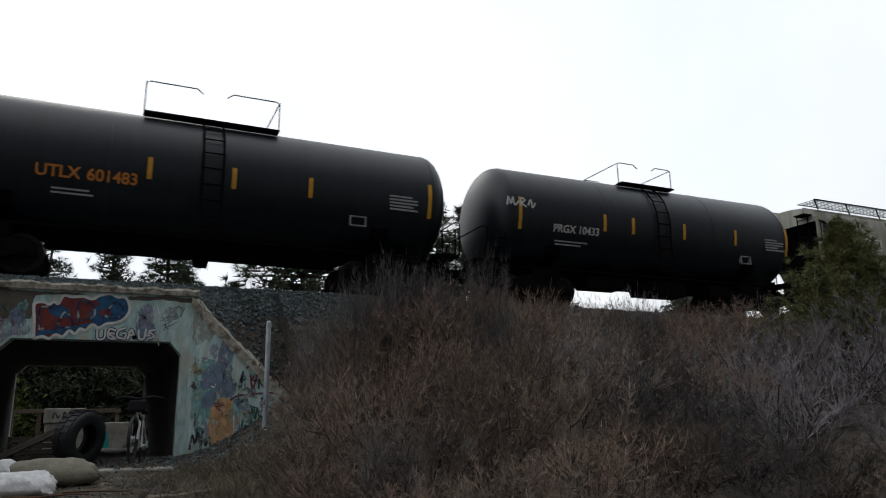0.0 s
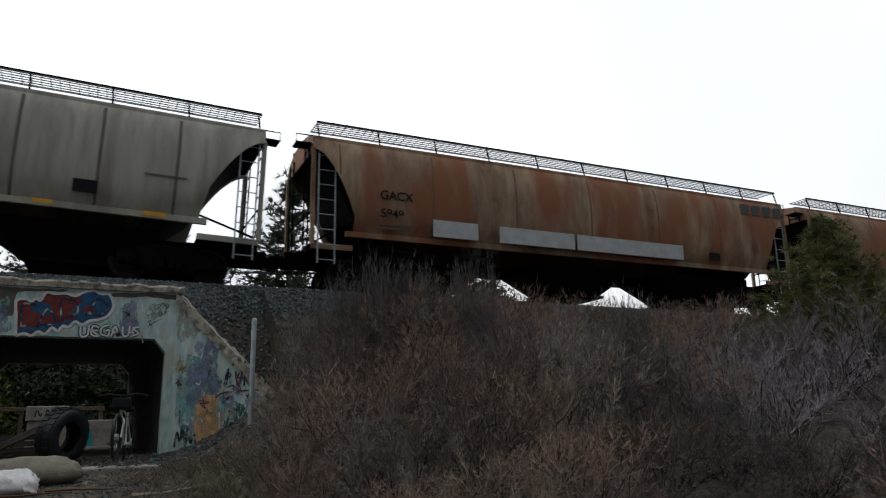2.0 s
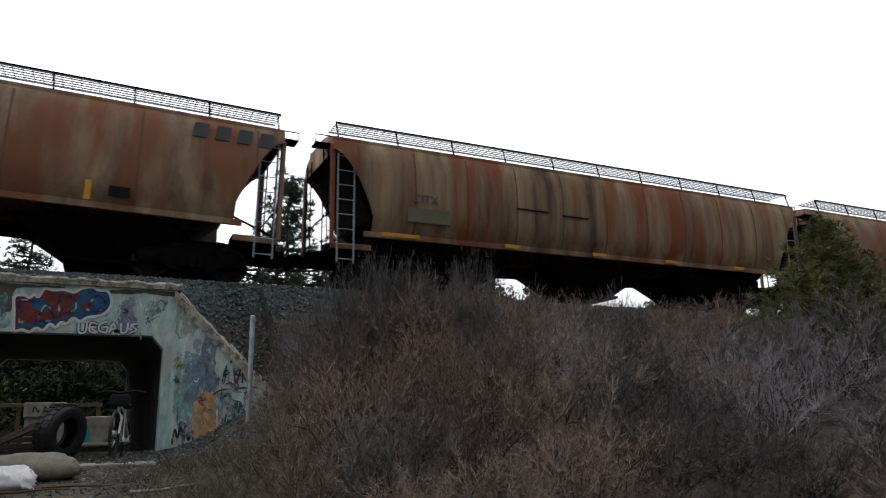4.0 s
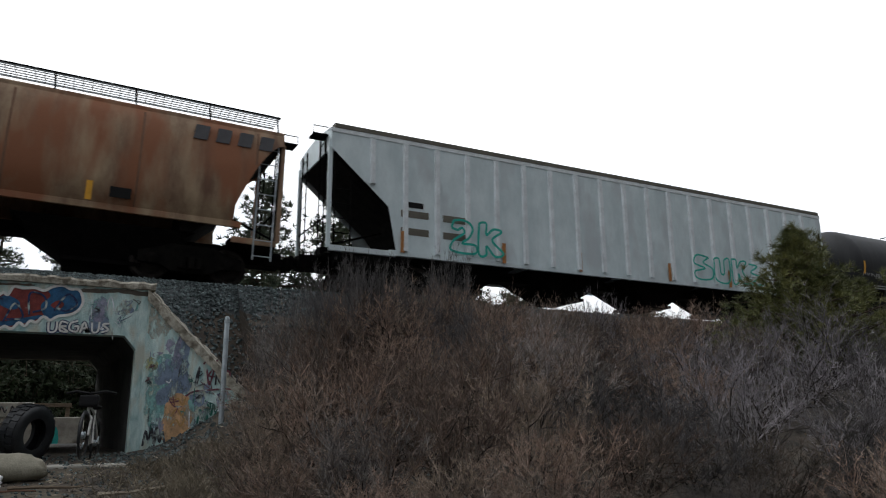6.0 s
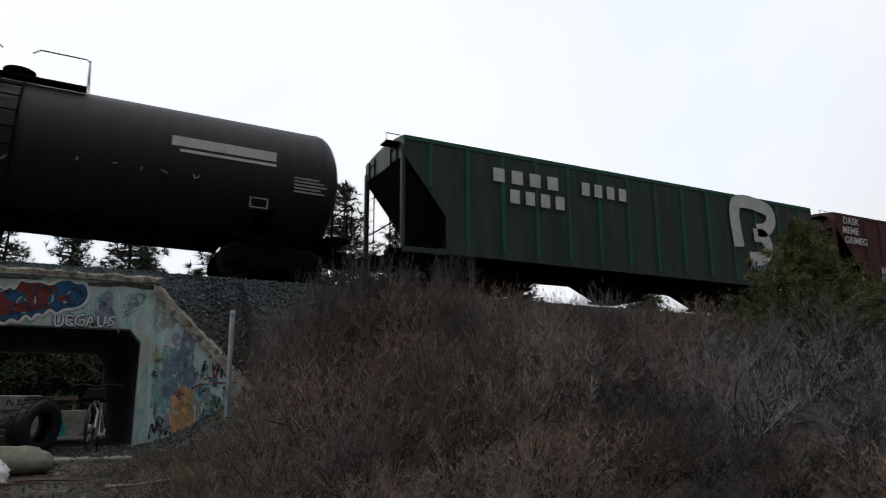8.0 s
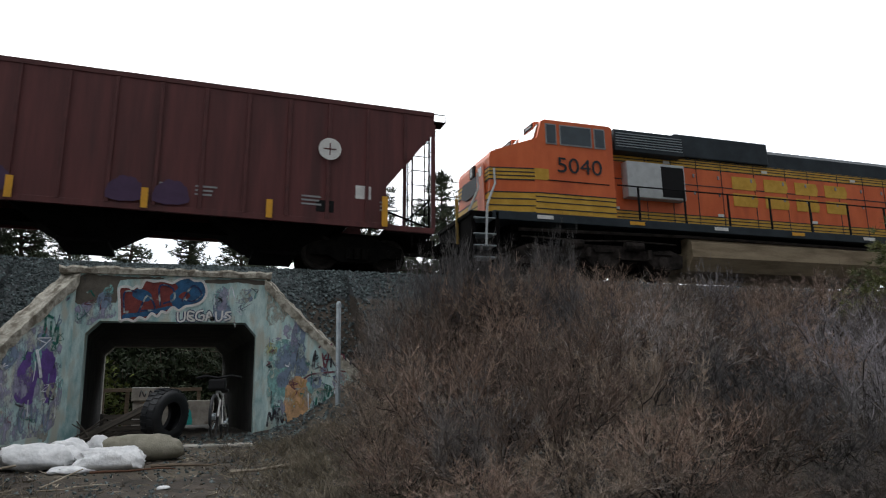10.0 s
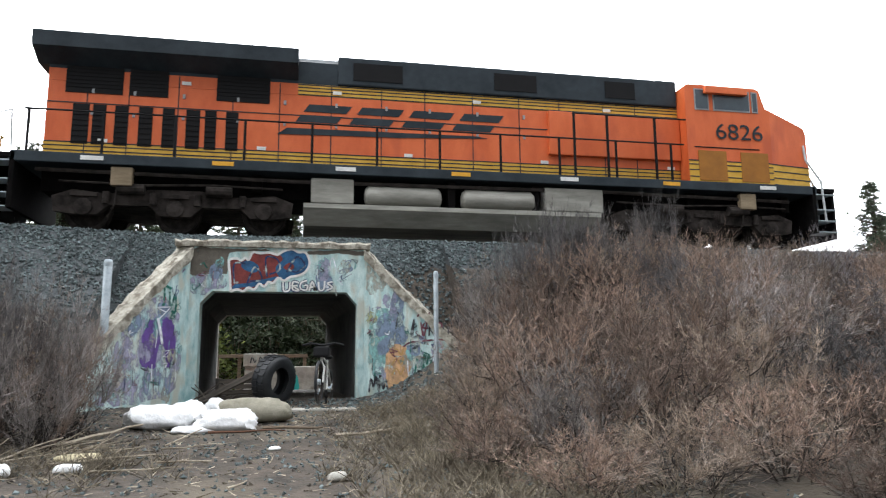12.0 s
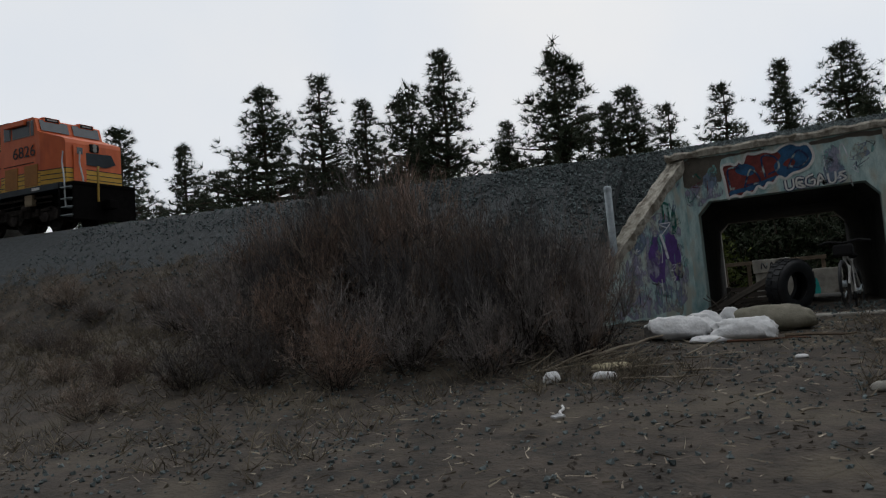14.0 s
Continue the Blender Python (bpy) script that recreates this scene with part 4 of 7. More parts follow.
        part("side_sill", Build().box(-h + deep - 0.2, h - deep + 0.2, min(y, y - s * 0.1), max(y, y - s * 0.1), sill - 0.12, sill + 0.03, 0.01), material, car)
        for a, b in ((-h, -h + deep), (h - deep, h)):
            part("corner_sill", Build().box(a, b, min(y, y - s * 0.1), max(y, y - s * 0.1), 1.0, 1.15, 0.01), material, car)
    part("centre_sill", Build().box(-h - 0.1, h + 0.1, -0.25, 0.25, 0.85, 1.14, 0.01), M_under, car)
    # sloping end sheets, end posts and ladders
    for s in (-1, 1):
        slope = [(s * (h - deep * k / 6 - 0.03), low(h - deep * k / 6 - 0.03) + 0.02) for k in range(6)]
        sheet = slope + [(s * (h - deep - 0.05), z_mid), (s * (h - deep - 0.9), 1.16), (s * (h - deep - 1.2), 1.16), (s * (h - deep - 1.0), eave - 0.4)]
        part("slope_sheet", Build().prism(sheet, -1.22, 1.22), M_end_shade, car, "sloping end sheet with its shade painted black")
        for y in (-1.42, 1.42):
            part("end_post", Build().box(s * h - 0.05, s * h + 0.05, y - 0.05, y + 0.05, 1.1, eave - 0.3), material, car)
        part("side_ladder", ladder(s * (h - 0.36), -1.47, 0.6, eave - 0.4, 0.45, 0.4), M_steel if curved else M_under, car)
        part("end_ladder", ladder(s * (h + 0.02), -0.8, 0.9, eave, 0.45, 0.35, "y"), M_under, car)
        part("end_ladder", ladder(s * (h + 0.02), 0.9, 0.9, eave, 0.45, 0.35, "y"), M_under, car)
        part("brake_rigging", Build().box(min(s * (h - 0.3), s * (h - 0.9)), max(s * (h - 0.3), s * (h - 0.9)), 0.2, 0.7, 1.15, 1.5, 0.05).tube([(s * (h - 0.1), -1.3, 1.2), (s * (h - deep), -0.4, 1.9)], 0.03, 5).tube([(s * h, -1.35, 2.0), (s * h, 1.35, 2.0)], 0.025, 5), M_under, car)
        part("crossover_step", Build().box(min(s * (h + 0.42), s * h), max(s * (h + 0.42), s * h), -1.2, -0.75, eave - 0.12, eave - 0.08).tube([(s * h, -1.2, eave + 0.12), (s * (h + 0.42), -1.2, eave + 0.12), (s * (h + 0.42), -1.2, eave - 0.1)], 0.016, 4), M_under, car)
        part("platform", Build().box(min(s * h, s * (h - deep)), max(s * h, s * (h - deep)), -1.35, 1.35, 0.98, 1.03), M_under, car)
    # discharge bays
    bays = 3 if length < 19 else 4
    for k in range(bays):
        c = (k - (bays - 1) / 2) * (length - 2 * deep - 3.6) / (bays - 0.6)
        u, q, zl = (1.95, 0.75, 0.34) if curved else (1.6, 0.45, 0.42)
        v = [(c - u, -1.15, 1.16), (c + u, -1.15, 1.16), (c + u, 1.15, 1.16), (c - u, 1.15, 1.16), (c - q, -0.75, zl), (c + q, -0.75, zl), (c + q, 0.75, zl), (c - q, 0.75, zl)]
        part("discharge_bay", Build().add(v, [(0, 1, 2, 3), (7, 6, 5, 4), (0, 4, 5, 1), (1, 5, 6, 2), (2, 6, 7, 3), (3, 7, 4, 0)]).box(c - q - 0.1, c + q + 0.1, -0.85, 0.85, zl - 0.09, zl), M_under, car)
    # running boards on the roof
    if board:
        zb = eave + 0.5
        for y in (-0.95, 0.95):
            grate = Build().box(-h + 0.1, h - 0.1, y - 0.36, y - 0.345, zb - 0.05, zb).box(-h + 0.1, h - 0.1, y + 0.345, y + 0.36, zb - 0.05, zb)
            for k in range(4):
                grate.box(-h + 0.1, h - 0.1, y - 0.222 + k * 0.14, y - 0.214 + k * 0.14, zb - 0.035, zb - 0.01)
            for k in range(int((length - 0.3) / 0.2)):
                grate.box(-h + 0.12 + k * 0.2, -h + 0.135 + k * 0.2, y - 0.35, y + 0.35, zb - 0.03, zb - 0.012)
            part("running_board", grate, M_steel, car, "pale galvanised grating walkway")
        n_post = 11
        for k in range(n_post):
            x = -h + 0.15 + (length - 0.3) * k / (n_post - 1)
            for y in (-1, 1):
                part("board_bracket", Build().tube([(x, y * 1.4, eave), (x - 0.04, y * 1.3, zb)], 0.024, 5), M_under, car)
        part("board_rail", Build().tube([(-h + 0.1, -1.32, zb), (h - 0.1, -1.32, zb)], 0.016, 5), M_under, car)
    for k in range(5):
        x = (k - 2) * length / 5.6
        part("roof_hatch", Build().lathe([(eave + 0.2, 0.4), (eave + 0.42, 0.4), (eave + 0.46, 0.3)], 16, "z"), material, car, at=(x, 0, 0))
    running_gear(car, h - 1.95, coupler or h + 0.68)
    TRAIN.append((car, x0))
    car["half"] = h
    return car


def side_text(car, text, size, x, z, material, y=-1.64, shear=0.0):
    part("lettering", writing(text, size, material, shear), material, car, "painted lettering", at=(x, y, z))


def side_patch(car, name, x, z, w, hgt, material, y=-1.63, label=""):
    part(name, Build().box(x - w / 2, x + w / 2, y, y + 0.012, z - hgt / 2, z + hgt / 2), material, car, label)


def tag(car, strokes, x, z, k, width, material, y=-1.64, label="spray-painted scrawl", wide=1.0):
    for pts in strokes:
        part("graffiti", ribbon([(x + a * k * wide, z + b * k) for a, b in pts], width, 0.0), material, car, label, at=(0, y, 0))


tank_car("tank_car", "black tank car with an orange reporting mark and yellow stripes", 1.7, 13.1, 7.15, M_tank, "UTLX 601483", M_orange_text, -2.7, 5.0, [(-1.41, 0), (0.51, 0), (2.41, 0), (5.72, 1)], (3.3, 0.85), 0.36)
tank_car("tank_car", "black tank car with white reporting mark and graffiti on its end", 15.55, 12.2, 6.75, M_tank, "PRGX 10433", M_white, -3.3, 4.9, [(-5.25, 1), (-2.26, 0), (-1.18, 0), (0.88, 0), (3.1, 0), (5.5, 1)], (2.2, 0.7), 0.31)
tank_car("tank_car", "sooty matt black tank car with faded scrawls", 147.25, 15.9, 8.9, M_tank_matt, "PROX 79154", M_faded, -5.7, 6.9, [(-7.2, 0), (-4.26, 0)], (3.0, 0.75), 0.27)
car = TRAIN[-1][0]
side_patch(car, "logo", 4.7, 3.05, 2.5, 0.24, M_white, -1.61, "plain white brand mark")
side_patch(car, "logo", 4.8, 2.82, 2.3, 0.07, M_white, -1.63, "white bar under the brand mark")
WAVE = [[(0, 0), (0.1, 0.5), (0.25, 0.1), (0.4, 0.5), (0.5, 0.05), (0.8, 0.3)], [(0.9, 0), (0.95, 0.5), (1.2, 0.4), (1.0, 0.2), (1.3, 0.0)], [(1.4, 0.1), (1.6, 0.45), (1.7, 0), (1.9, 0.3)]]
tag(car, WAVE, -7.3, 2.2, 0.6, 0.035, M_faded, -1.57)
tag(car, WAVE, -2.0, 2.0, 1.2, 0.03, M_faded, -1.5)
tag(car, WAVE, 1.5, 2.2, 1.5, 0.03, M_faded, -1.56)
for a0, a1, z0 in ((-2.6, -1.2, 0.62), (-0.3, 1.3, 0.5), (2.3, 3.3, 0.58)):
    part("brake_equipment", Build().box(a0, a1, -1.0, -0.3, z0, 0.98, 0.04), M_under, TRAIN[1][0])
tag(TRAIN[1][0], WAVE, -5.7, 2.75, 0.5, 0.05, M_white, -1.63)


def hopper_at(a, b, *rest, **more):
    return hopper_car(rest[0], rest[1], (a + b) / 2, b - a, *rest[2:], **more)


c = hopper_at(23.05, 40.53, "hopper_car", "dusty grey covered hopper car with curved sides and dark seams", M_hop_grey, True, 4.0, 8, M_seam, span=6.7)
side_patch(c, "mark_panel", -6.12, 2.88, 0.98, 0.42, M_white, -1.625, "white panel behind the reporting mark")
side_text(c, "CEFX", 0.36, -6.12, 2.88, M_black, -1.632)
side_text(c, "319040", 0.36, -5.96, 2.37, M_black, -1.635)
lines_of_print(c, -6.5, 1.98, 1.1, 2, -1.575, M_seam)
tag(c, WAVE, -4.6, 1.85, 0.45, 0.03, M_black, -1.61)
lines_of_print(c, -1.6, 2.1, 1.5, 3, -1.6, M_seam, 0.04, 0.16)
side_patch(c, "red_line", -0.8, 2.4, 2.0, 0.05, paint("faded_red", (0.4, 0.13, 0.1)), -1.61)
side_patch(c, "data_plate", 4.8, 1.9, 0.5, 0.3, M_black, -1.59, "small dark data plate")
lines_of_print(c, 6.0, 2.4, 1.4, 1, -1.62, M_seam)
for x, w in ((-6.8, 0.96), (-3.8, 0.46), (-1.2, 0.3), (1.35, 0.57), (4.0, 0.4), (6.3, 0.5)):
    side_patch(c, "reflector", x, 1.455, w, 0.1, M_yellow, -1.52, "yellow reflective strip")

for a, b, num, label in ((41.9, 59.35, "5949", "faded brown covered hopper car with painted-over pale patches"), (60.82, 78.35, "", "faded brown covered hopper car"), (98.7, 116.2, "5919", "faded brown covered hopper car with yellow strips")):
    c = hopper_at(a, b, "hopper_car", label, M_hop_brown, True, 4.0, 6, paint("brown_seam", (0.2, 0.11, 0.07), 0.8), rib_out=0.006, rib_w=0.05, cut=1.1)
    if num:
        side_text(c, "GACX", 0.34, -6.47, 2.55, M_black, -1.63)
        side_text(c, num, 0.34, -6.6, 2.04, M_black, -1.632)
    for k in range(4):
        part("logo", Build().prism([(6.5 + k * 0.53, 3.42), (6.55 + k * 0.53, 3.78), (6.88 + k * 0.53, 3.78), (6.83 + k * 0.53, 3.42)], -1.6, -1.5), paint("dark_logo", (0.1, 0.1, 0.11)), c, "plain dark brand block")
    side_patch(c, "data_plate", 5.06, 1.78, 0.45, 0.25, M_black, -1.56)
    lines_of_print(c, -6.9, 1.78, 0.9, 2, -1.56, paint("dark_print", (0.12, 0.08, 0.06)))
    if num == "5949":
        for x, w in ((-4.7, 1.4), (-2.0, 2.6), (1.5, 4.2)):
            side_patch(c, "paint_patch", x, 1.78, w, 0.48, M_patch, -1.62, "pale grey paint patch")
    else:
        for x, z1 in ((-7.6, 1.0), (-4.6, 0.5), (-1.86, 0.5), (1.51, 0.45), (4.41, 0.45)):
            side_patch(c, "reflector", x, 1.5 + z1 / 2, 0.13, z1, M_yellow, -1.62, "yellow reflective stripe")

c = hopper_at(79.75, 97.35, "hopper_car", "heavily rust-streaked tan covered hopper car", M_hop_rust, True, 4.0, 10, paint("rusty_seam", (0.16, 0.08, 0.045), 0.9), rib_out=0.006, rib_w=0.04, cut=1.1)
side_text(c, "CITX", 0.34, -6.2, 2.5, paint("faded_dark_print", (0.13, 0.12, 0.09)), -1.635)
side_patch(c, "number_panel", -6.1, 2.05, 1.3, 0.4, paint("dull_green_panel", (0.16, 0.15, 0.1)), -1.62, "dull panel with a number that has worn away")
for x, w in ((-6.9, 1.1), (-3.4, 0.5), (-0.3, 0.5), (2.6, 0.5), (5.6, 0.5)):
    side_patch(c, "reflector", x, 1.46, w, 0.1, M_yellow, -1.52, "yellow reflective strip")
lines_of_print(c, -3.3, 2.6, 1.2, 1, -1.64, M_black, 0.05)
lines_of_print(c, -1.7, 2.55, 1.4, 1, -1.64, M_black, 0.05)

c = hopper_at(117.56, 137.7, "hopper_car", "pale grey ribbed covered hopper car with teal graffiti", M_hop_light, False, 4.38, 18, M_rib_light, rib_w=0.15, rib_out=0.09, cut=1.9, board=False)
part("roof_edge", Build().box(-10.0, 10.0, -1.53, -1.2, 4.4, 4.53, 0.01), M_seam, c, "dull roof edge")


TWO_K = [[(0.0, 0.75), (0.1, 0.98), (0.5, 1.0), (0.72, 0.8), (0.6, 0.5), (0.35, 0.3), (0.8, 0.28), (0.78, 0.02), (0.0, 0.05), (0.05, 0.35), (0.42, 0.62), (0.35, 0.78), (0.2, 0.7), (0.0, 0.75)],
         [(0.95, 1.0), (1.2, 1.02), (1.2, 0.65), (1.45, 0.85), (1.75, 0.8), (1.4, 0.5), (1.8, 0.12), (1.5, 0.0), (1.2, 0.3), (1.18, 0.02), (0.92, 0.05), (0.95, 1.0)]]
LOOPS = [[(0.5, 0.85), (0.1, 0.9), (0.0, 0.6), (0.35, 0.45), (0.0, 0.3), (0.1, 0.05), (0.55, 0.1), (0.6, 0.45), (0.3, 0.65), (0.5, 0.85)], [(0.68, 0.85), (0.7, 0.1), (1.15, 0.05), (1.2, 0.85), (1.02, 0.82), (1.0, 0.35), (0.88, 0.35), (0.85, 0.85), (0.68, 0.85)],
         [(1.28, 0.9), (1.3, 0.05), (1.48, 0.08), (1.5, 0.4), (1.62, 0.08), (1.85, 0.1), (1.65, 0.5), (1.8, 0.85), (1.6, 0.85), (1.46, 0.6), (1.44, 0.9), (1.28, 0.9)], [(1.9, 0.8), (2.2, 0.75), (1.95, 0.5), (2.25, 0.35), (1.9, 0.05), (2.4, 0.08)]]
tag(c, TWO_K, -6.5, 1.28, 0.95, 0.07, M_teal, -1.6, "teal spray-painted loops")
tag(c, LOOPS, 2.9, 1.25, 0.98, 0.06, M_teal, -1.6, "teal spray-painted loops", 1.45)
lines_of_print(c, -7.9, 2.6, 0.7, 1, -1.505, M_black, 0.16)
for x in (-7.9, -6.6):
    for z in (2.35, 1.85):
        side_patch(c, "print_panel", x + 0.3, z - 0.1, 0.85, 0.2, M_seam, -1.505, "worn panel of small print")
side_patch(c, "data_plate", 7.76, 1.62, 0.45, 0.45, M_black, -1.505)
lines_of_print(c, 7.5, 2.75, 0.9, 2, -1.505, M_seam, 0.1, 0.16)
for x in (-8.0, -4.75, -1.95, 1.77, 4.61):
    side_patch(c, "reflector", x, 1.42, 0.12, 0.6, paint("dull_orange_strip", (0.4, 0.17, 0.05)), -1.575, "dull orange strip")

c = hopper_at(156.84, 174.1, "hopper_car", "dark green ribbed hopper car with a large white emblem", M_hop_green, False, 4.33, 13, M_rib_green, rib_w=0.1, rib_out=0.06, board=False)
for x, z, w in ((-4.6, 3.6, 2.6), (-1.6, 3.6, 2.0), (-4.2, 3.0, 2.2)):
    for k in range(4):
        side_patch(c, "lettering_block", x + (k - 1.5) * w / 4, z, w / 4 * 0.6, 0.42, M_white, -1.57, "white brand lettering shown as plain blocks")
emblem = [[(4.4, 2.4), (4.4, 4.0), (5.9, 4.0), (6.2, 3.6), (5.9, 3.2), (5.4, 3.1)], [(5.2, 2.9), (5.7, 2.9), (5.9, 2.5), (5.6, 2.1), (4.9, 2.0)]]
for pts in emblem:
    part("emblem", ribbon(pts, 0.5, 0.0), M_white, c, "large white emblem as a plain shape", at=(0, -1.575, 0))
tag(c, WAVE, 4.9, 1.6, 0.7, 0.05, paint("pale_blue_spray", (0.3, 0.38, 0.45)), -1.575)
side_patch(c, "data_frame", 6.6, 2.2, 0.5, 0.8, M_faded, -1.505)
side_patch(c, "reflector", 7.0, 1.7, 0.13, 0.5, M_yellow, -1.575, "yellow reflective stripe")

c = hopper_at(175.52, 192.25, "hopper_car", "oxide red ribbed hopper car with white lettering", M_hop_red, False, 4.35, 15, M_rib_red, rib_w=0.1, rib_out=0.05, board=False)
for word, x, z in (("BN", -5.62, 2.2), ("SF", -4.86, 2.2), ("432", -5.64, 1.86), ("497", -4.84, 1.86)):
    side_text(c, word, 0.36, x, z, M_white, -1.565)
part("emblem", Build().lathe([(-1.57, 0.29), (-1.56, 0.29)], 28, "y"), M_white, c, "round white emblem as a plain disc", at=(5.56, 0, 3.0))
part("emblem_mark", Build().box(5.545, 5.575, -1.576, -1.572, 2.84, 3.16).box(5.4, 5.72, -1.577, -1.573, 2.985, 3.015), M_hop_red, c)
for x, z1 in ((-7.1, 1.0), (-4.28, 0.5), (-1.45, 0.5), (1.31, 0.48), (4.13, 0.46), (7.02, 0.8)):
    side_patch(c, "reflector", x, 1.08 + z1 / 2, 0.15, z1, M_yellow, -1.575, "yellow reflective stripe")
for k, w in enumerate((1.15, 1.0, 1.5)):
    part("graffiti", writing(("DASK", "MEME", "GRIMEG")[k], 0.4, M_white, 0.12, 0.015), M_white, c, "white spray-painted word", at=(-8.1 + w * 0.55, -1.57, 4.08 - k * 0.4))
for x in (-4.1, -2.2, 0.5, 1.5):
    part("graffiti", blob([(x, 1.25), (x + 0.1, 1.7), (x + 0.5, 1.8), (x + 0.75, 1.6), (x + 0.7, 1.25)], 0.0, wave=0.03), M_blue_faint, c, "faint blue sprayed patch", at=(0, -1.56, 0))
for x in (-6.3, -4.9, -3.6, 1.6, 2.4, 4.9, 6.9):
    lines_of_print(c, x, 1.75, 0.5, 3, -1.505, M_faded)
side_patch(c, "data_plate", 5.49, 1.5, 0.45, 0.3, M_black, -1.505)
side_patch(c, "sign", 6.46, 1.95, 0.4, 0.35, M_white, -1.505)


def loco_bogie(b, c):
    """One three-axle cast side frame on the near and far side, at c along the frame."""
    pts = [(-2.75, 0.78), (-2.7, 0.42), (-2.3, 0.36), (-1.75, 0.36), (-1.5, 0.6), (-0.6, 0.6), (-0.35, 0.36), (0.35, 0.36), (0.6, 0.6), (1.5, 0.6), (1.75, 0.36), (2.3, 0.36), (2.7, 0.42), (2.75, 0.78), (2.3, 0.95), (1.2, 0.82), (0.6, 1.0), (-0.6, 1.0), (-1.2, 0.82), (-2.3, 0.95)]
    for s in (-1, 1):
        y0, y1 = sorted((s * 1.0, s * 1.2))
        b.prism([(c + x, z) for x, z in pts], y0, y1)
        for e in (-2.05, 0, 2.05):
            n = len(b.v)
            b.lathe([(s * 1.15, 0.22), (s * 1.27, 0.2), (s * 1.29, 0.08)], 14, "y")
            b.v[n:] = [(x + c + e, y, z + 0.533) for x, y, z in b.v[n:]]
        for e in (-1.0, 1.0):
            n = len(b.v)
            b.lathe([(-0.3, 0.13), (0.3, 0.13)], 10, "x")
            b.v[n:] = [(x + c + e, y + s * 1.28, z + 0.98) for x, y, z in b.v[n:]]
        for e in (-1.55, -0.5, 0.5, 1.55):     # springs and brake cylinders
            n = len(b.v)
            b.lathe([(0.62, 0.085), (0.9, 0.085)], 8, "z")
            b.v[n:] = [(x + c + e, y + s * 1.24, z) for x, y, z in b.v[n:]]
        for e in (-2.05, 0, 2.05):
            b.box(c + e - 0.3, c + e + 0.3, *sorted((s * 1.19, s * 1.26)), 0.78, 0.88, 0.01)
        b.tube([(c - 2.6, s * 1.27, 1.12), (c - 0.7, s * 1.27, 1.08), (c + 0.9, s * 1.27, 1.14), (c + 2.5, s * 1.27, 1.1)], 0.028, 5)
    b.box(c - 2.4, c + 2.4, -0.9, 0.9, 0.6, 0.95)


def locomotive(x_nose, x_rear, d, number, modern):
    """A six-axle freight locomotive; d is +1 where the cab faces +x. Distances along it are measured from its middle to the nose."""
    car = thing("locomotive", "orange, yellow and dark green diesel freight locomotive", "locomotive", "locomotives at the end of the train")
    h = abs(x_nose - x_rear) / 2

    def box(a0, a1, y0, y1, z0, z1, bevel=0.0, into=None):
        lo, hi = sorted((d * a0, d * a1))
        return (into or Build()).box(lo, hi, y0, y1, z0, z1, bevel)

    def prism(poly, y0, y1):
        return Build().prism([(d * a, z) for a, z in poly], y0, y1)

    cab_back, cab_front = h - 3.5, h - 1.3
    tip = h + 0.38     # the front of the nose
    r1 = -h + (5.9 if modern else 4.2)
    W = 0.98
    part("frame", box(-h - 0.5, h + 0.4, -1.5, 1.5, 1.38, 1.62, 0.02), M_loco_dark, car, "dark green frame and walkway")
    part("under_frame", box(-h, h - 0.2, -0.9, 0.9, 0.95, 1.38), M_under, car)
    # long hood in bands
    hood = part("long_hood", box(-h, cab_back, -W, W, 1.985, 3.36, 0.015), M_orange, car, "orange hood side with access doors")
    part("lower_band", box(-h, cab_back, -W - 0.003, W + 0.003, 1.62, 1.983), M_loco_yellow, car, "yellow lower band")
    part("upper_band", box(r1, cab_back, -W - 0.003, W + 0.003, 3.362, 3.64), M_loco_yellow, car, "yellow upper band")
    part("radiator_side", box(-h, r1 - 0.003, -W - 0.001, W + 0.001, 3.362, 3.64), M_orange, car, "orange panel below the radiator")
    top = 4.7 if modern else 4.5
    prof = [(-W, 3.642), (-W, top - 0.25), (-W + 0.22, top), (W - 0.22, top), (W, top - 0.25), (W, 3.642)]
    part("hood_roof", Build().along(prof, *sorted((d * -h, d * cab_back))), M_loco_dark, car, "dark green roof of the hood")
    for z in (1.7, 1.8, 1.9, 1.985, 3.38, 3.47, 3.55, 3.62):
        part("pinstripe", box(-h if z < 3 else r1, cab_back, -W - 0.008, -W - 0.002, z - 0.013, z + 0.013), M_loco_dark, hood)
    rng = random.Random(int(number))
    a = -h + 0.9
    while a < cab_back - 0.4:
        part("door_seam", box(a - 0.012, a + 0.012, -W - 0.01, -W - 0.002, 1.66, 3.62), M_loco_dark, hood)
        for z in (2.6, 3.1):
            part("door_latch", box(a + 0.1, a + 0.16, -W - 0.03, -W - 0.002, z, z + 0.1), M_faded, hood)
        a += rng.choice((0.95, 1.15, 1.3))
    part("door_seam", box(-h, cab_back, -W - 0.01, -W - 0.002, 2.86, 2.885), M_loco_dark, hood)
    # radiator at the rear
    wing_top = 4.72 if modern else 4.55
    flare = [(-W, 3.75), (-1.5, 4.1), (-1.52, wing_top - 0.12), (-1.3, wing_top), (1.3, wing_top), (1.52, wing_top - 0.12), (1.5, 4.1), (W, 3.75)]
    part("radiator_hood", Build().along(flare, *sorted((d * (-h - (0.25 if modern else -0.1)), d * r1))), M_loco_dark, car, "wide overhanging dark radiator hood")
    for a0, a1 in (((-h + 0.4, -h + 1.7), (-h + 1.85, -h + 2.75), (-h + 3.9, -h + 5.2)) if modern else ((-h + 0.3, -h + 1.6), (-h + 1.8, -h + 3.1))):
        g = box(a0, a1, -W - 0.02, -W - 0.004, 3.1 if modern else 3.2, 3.74)
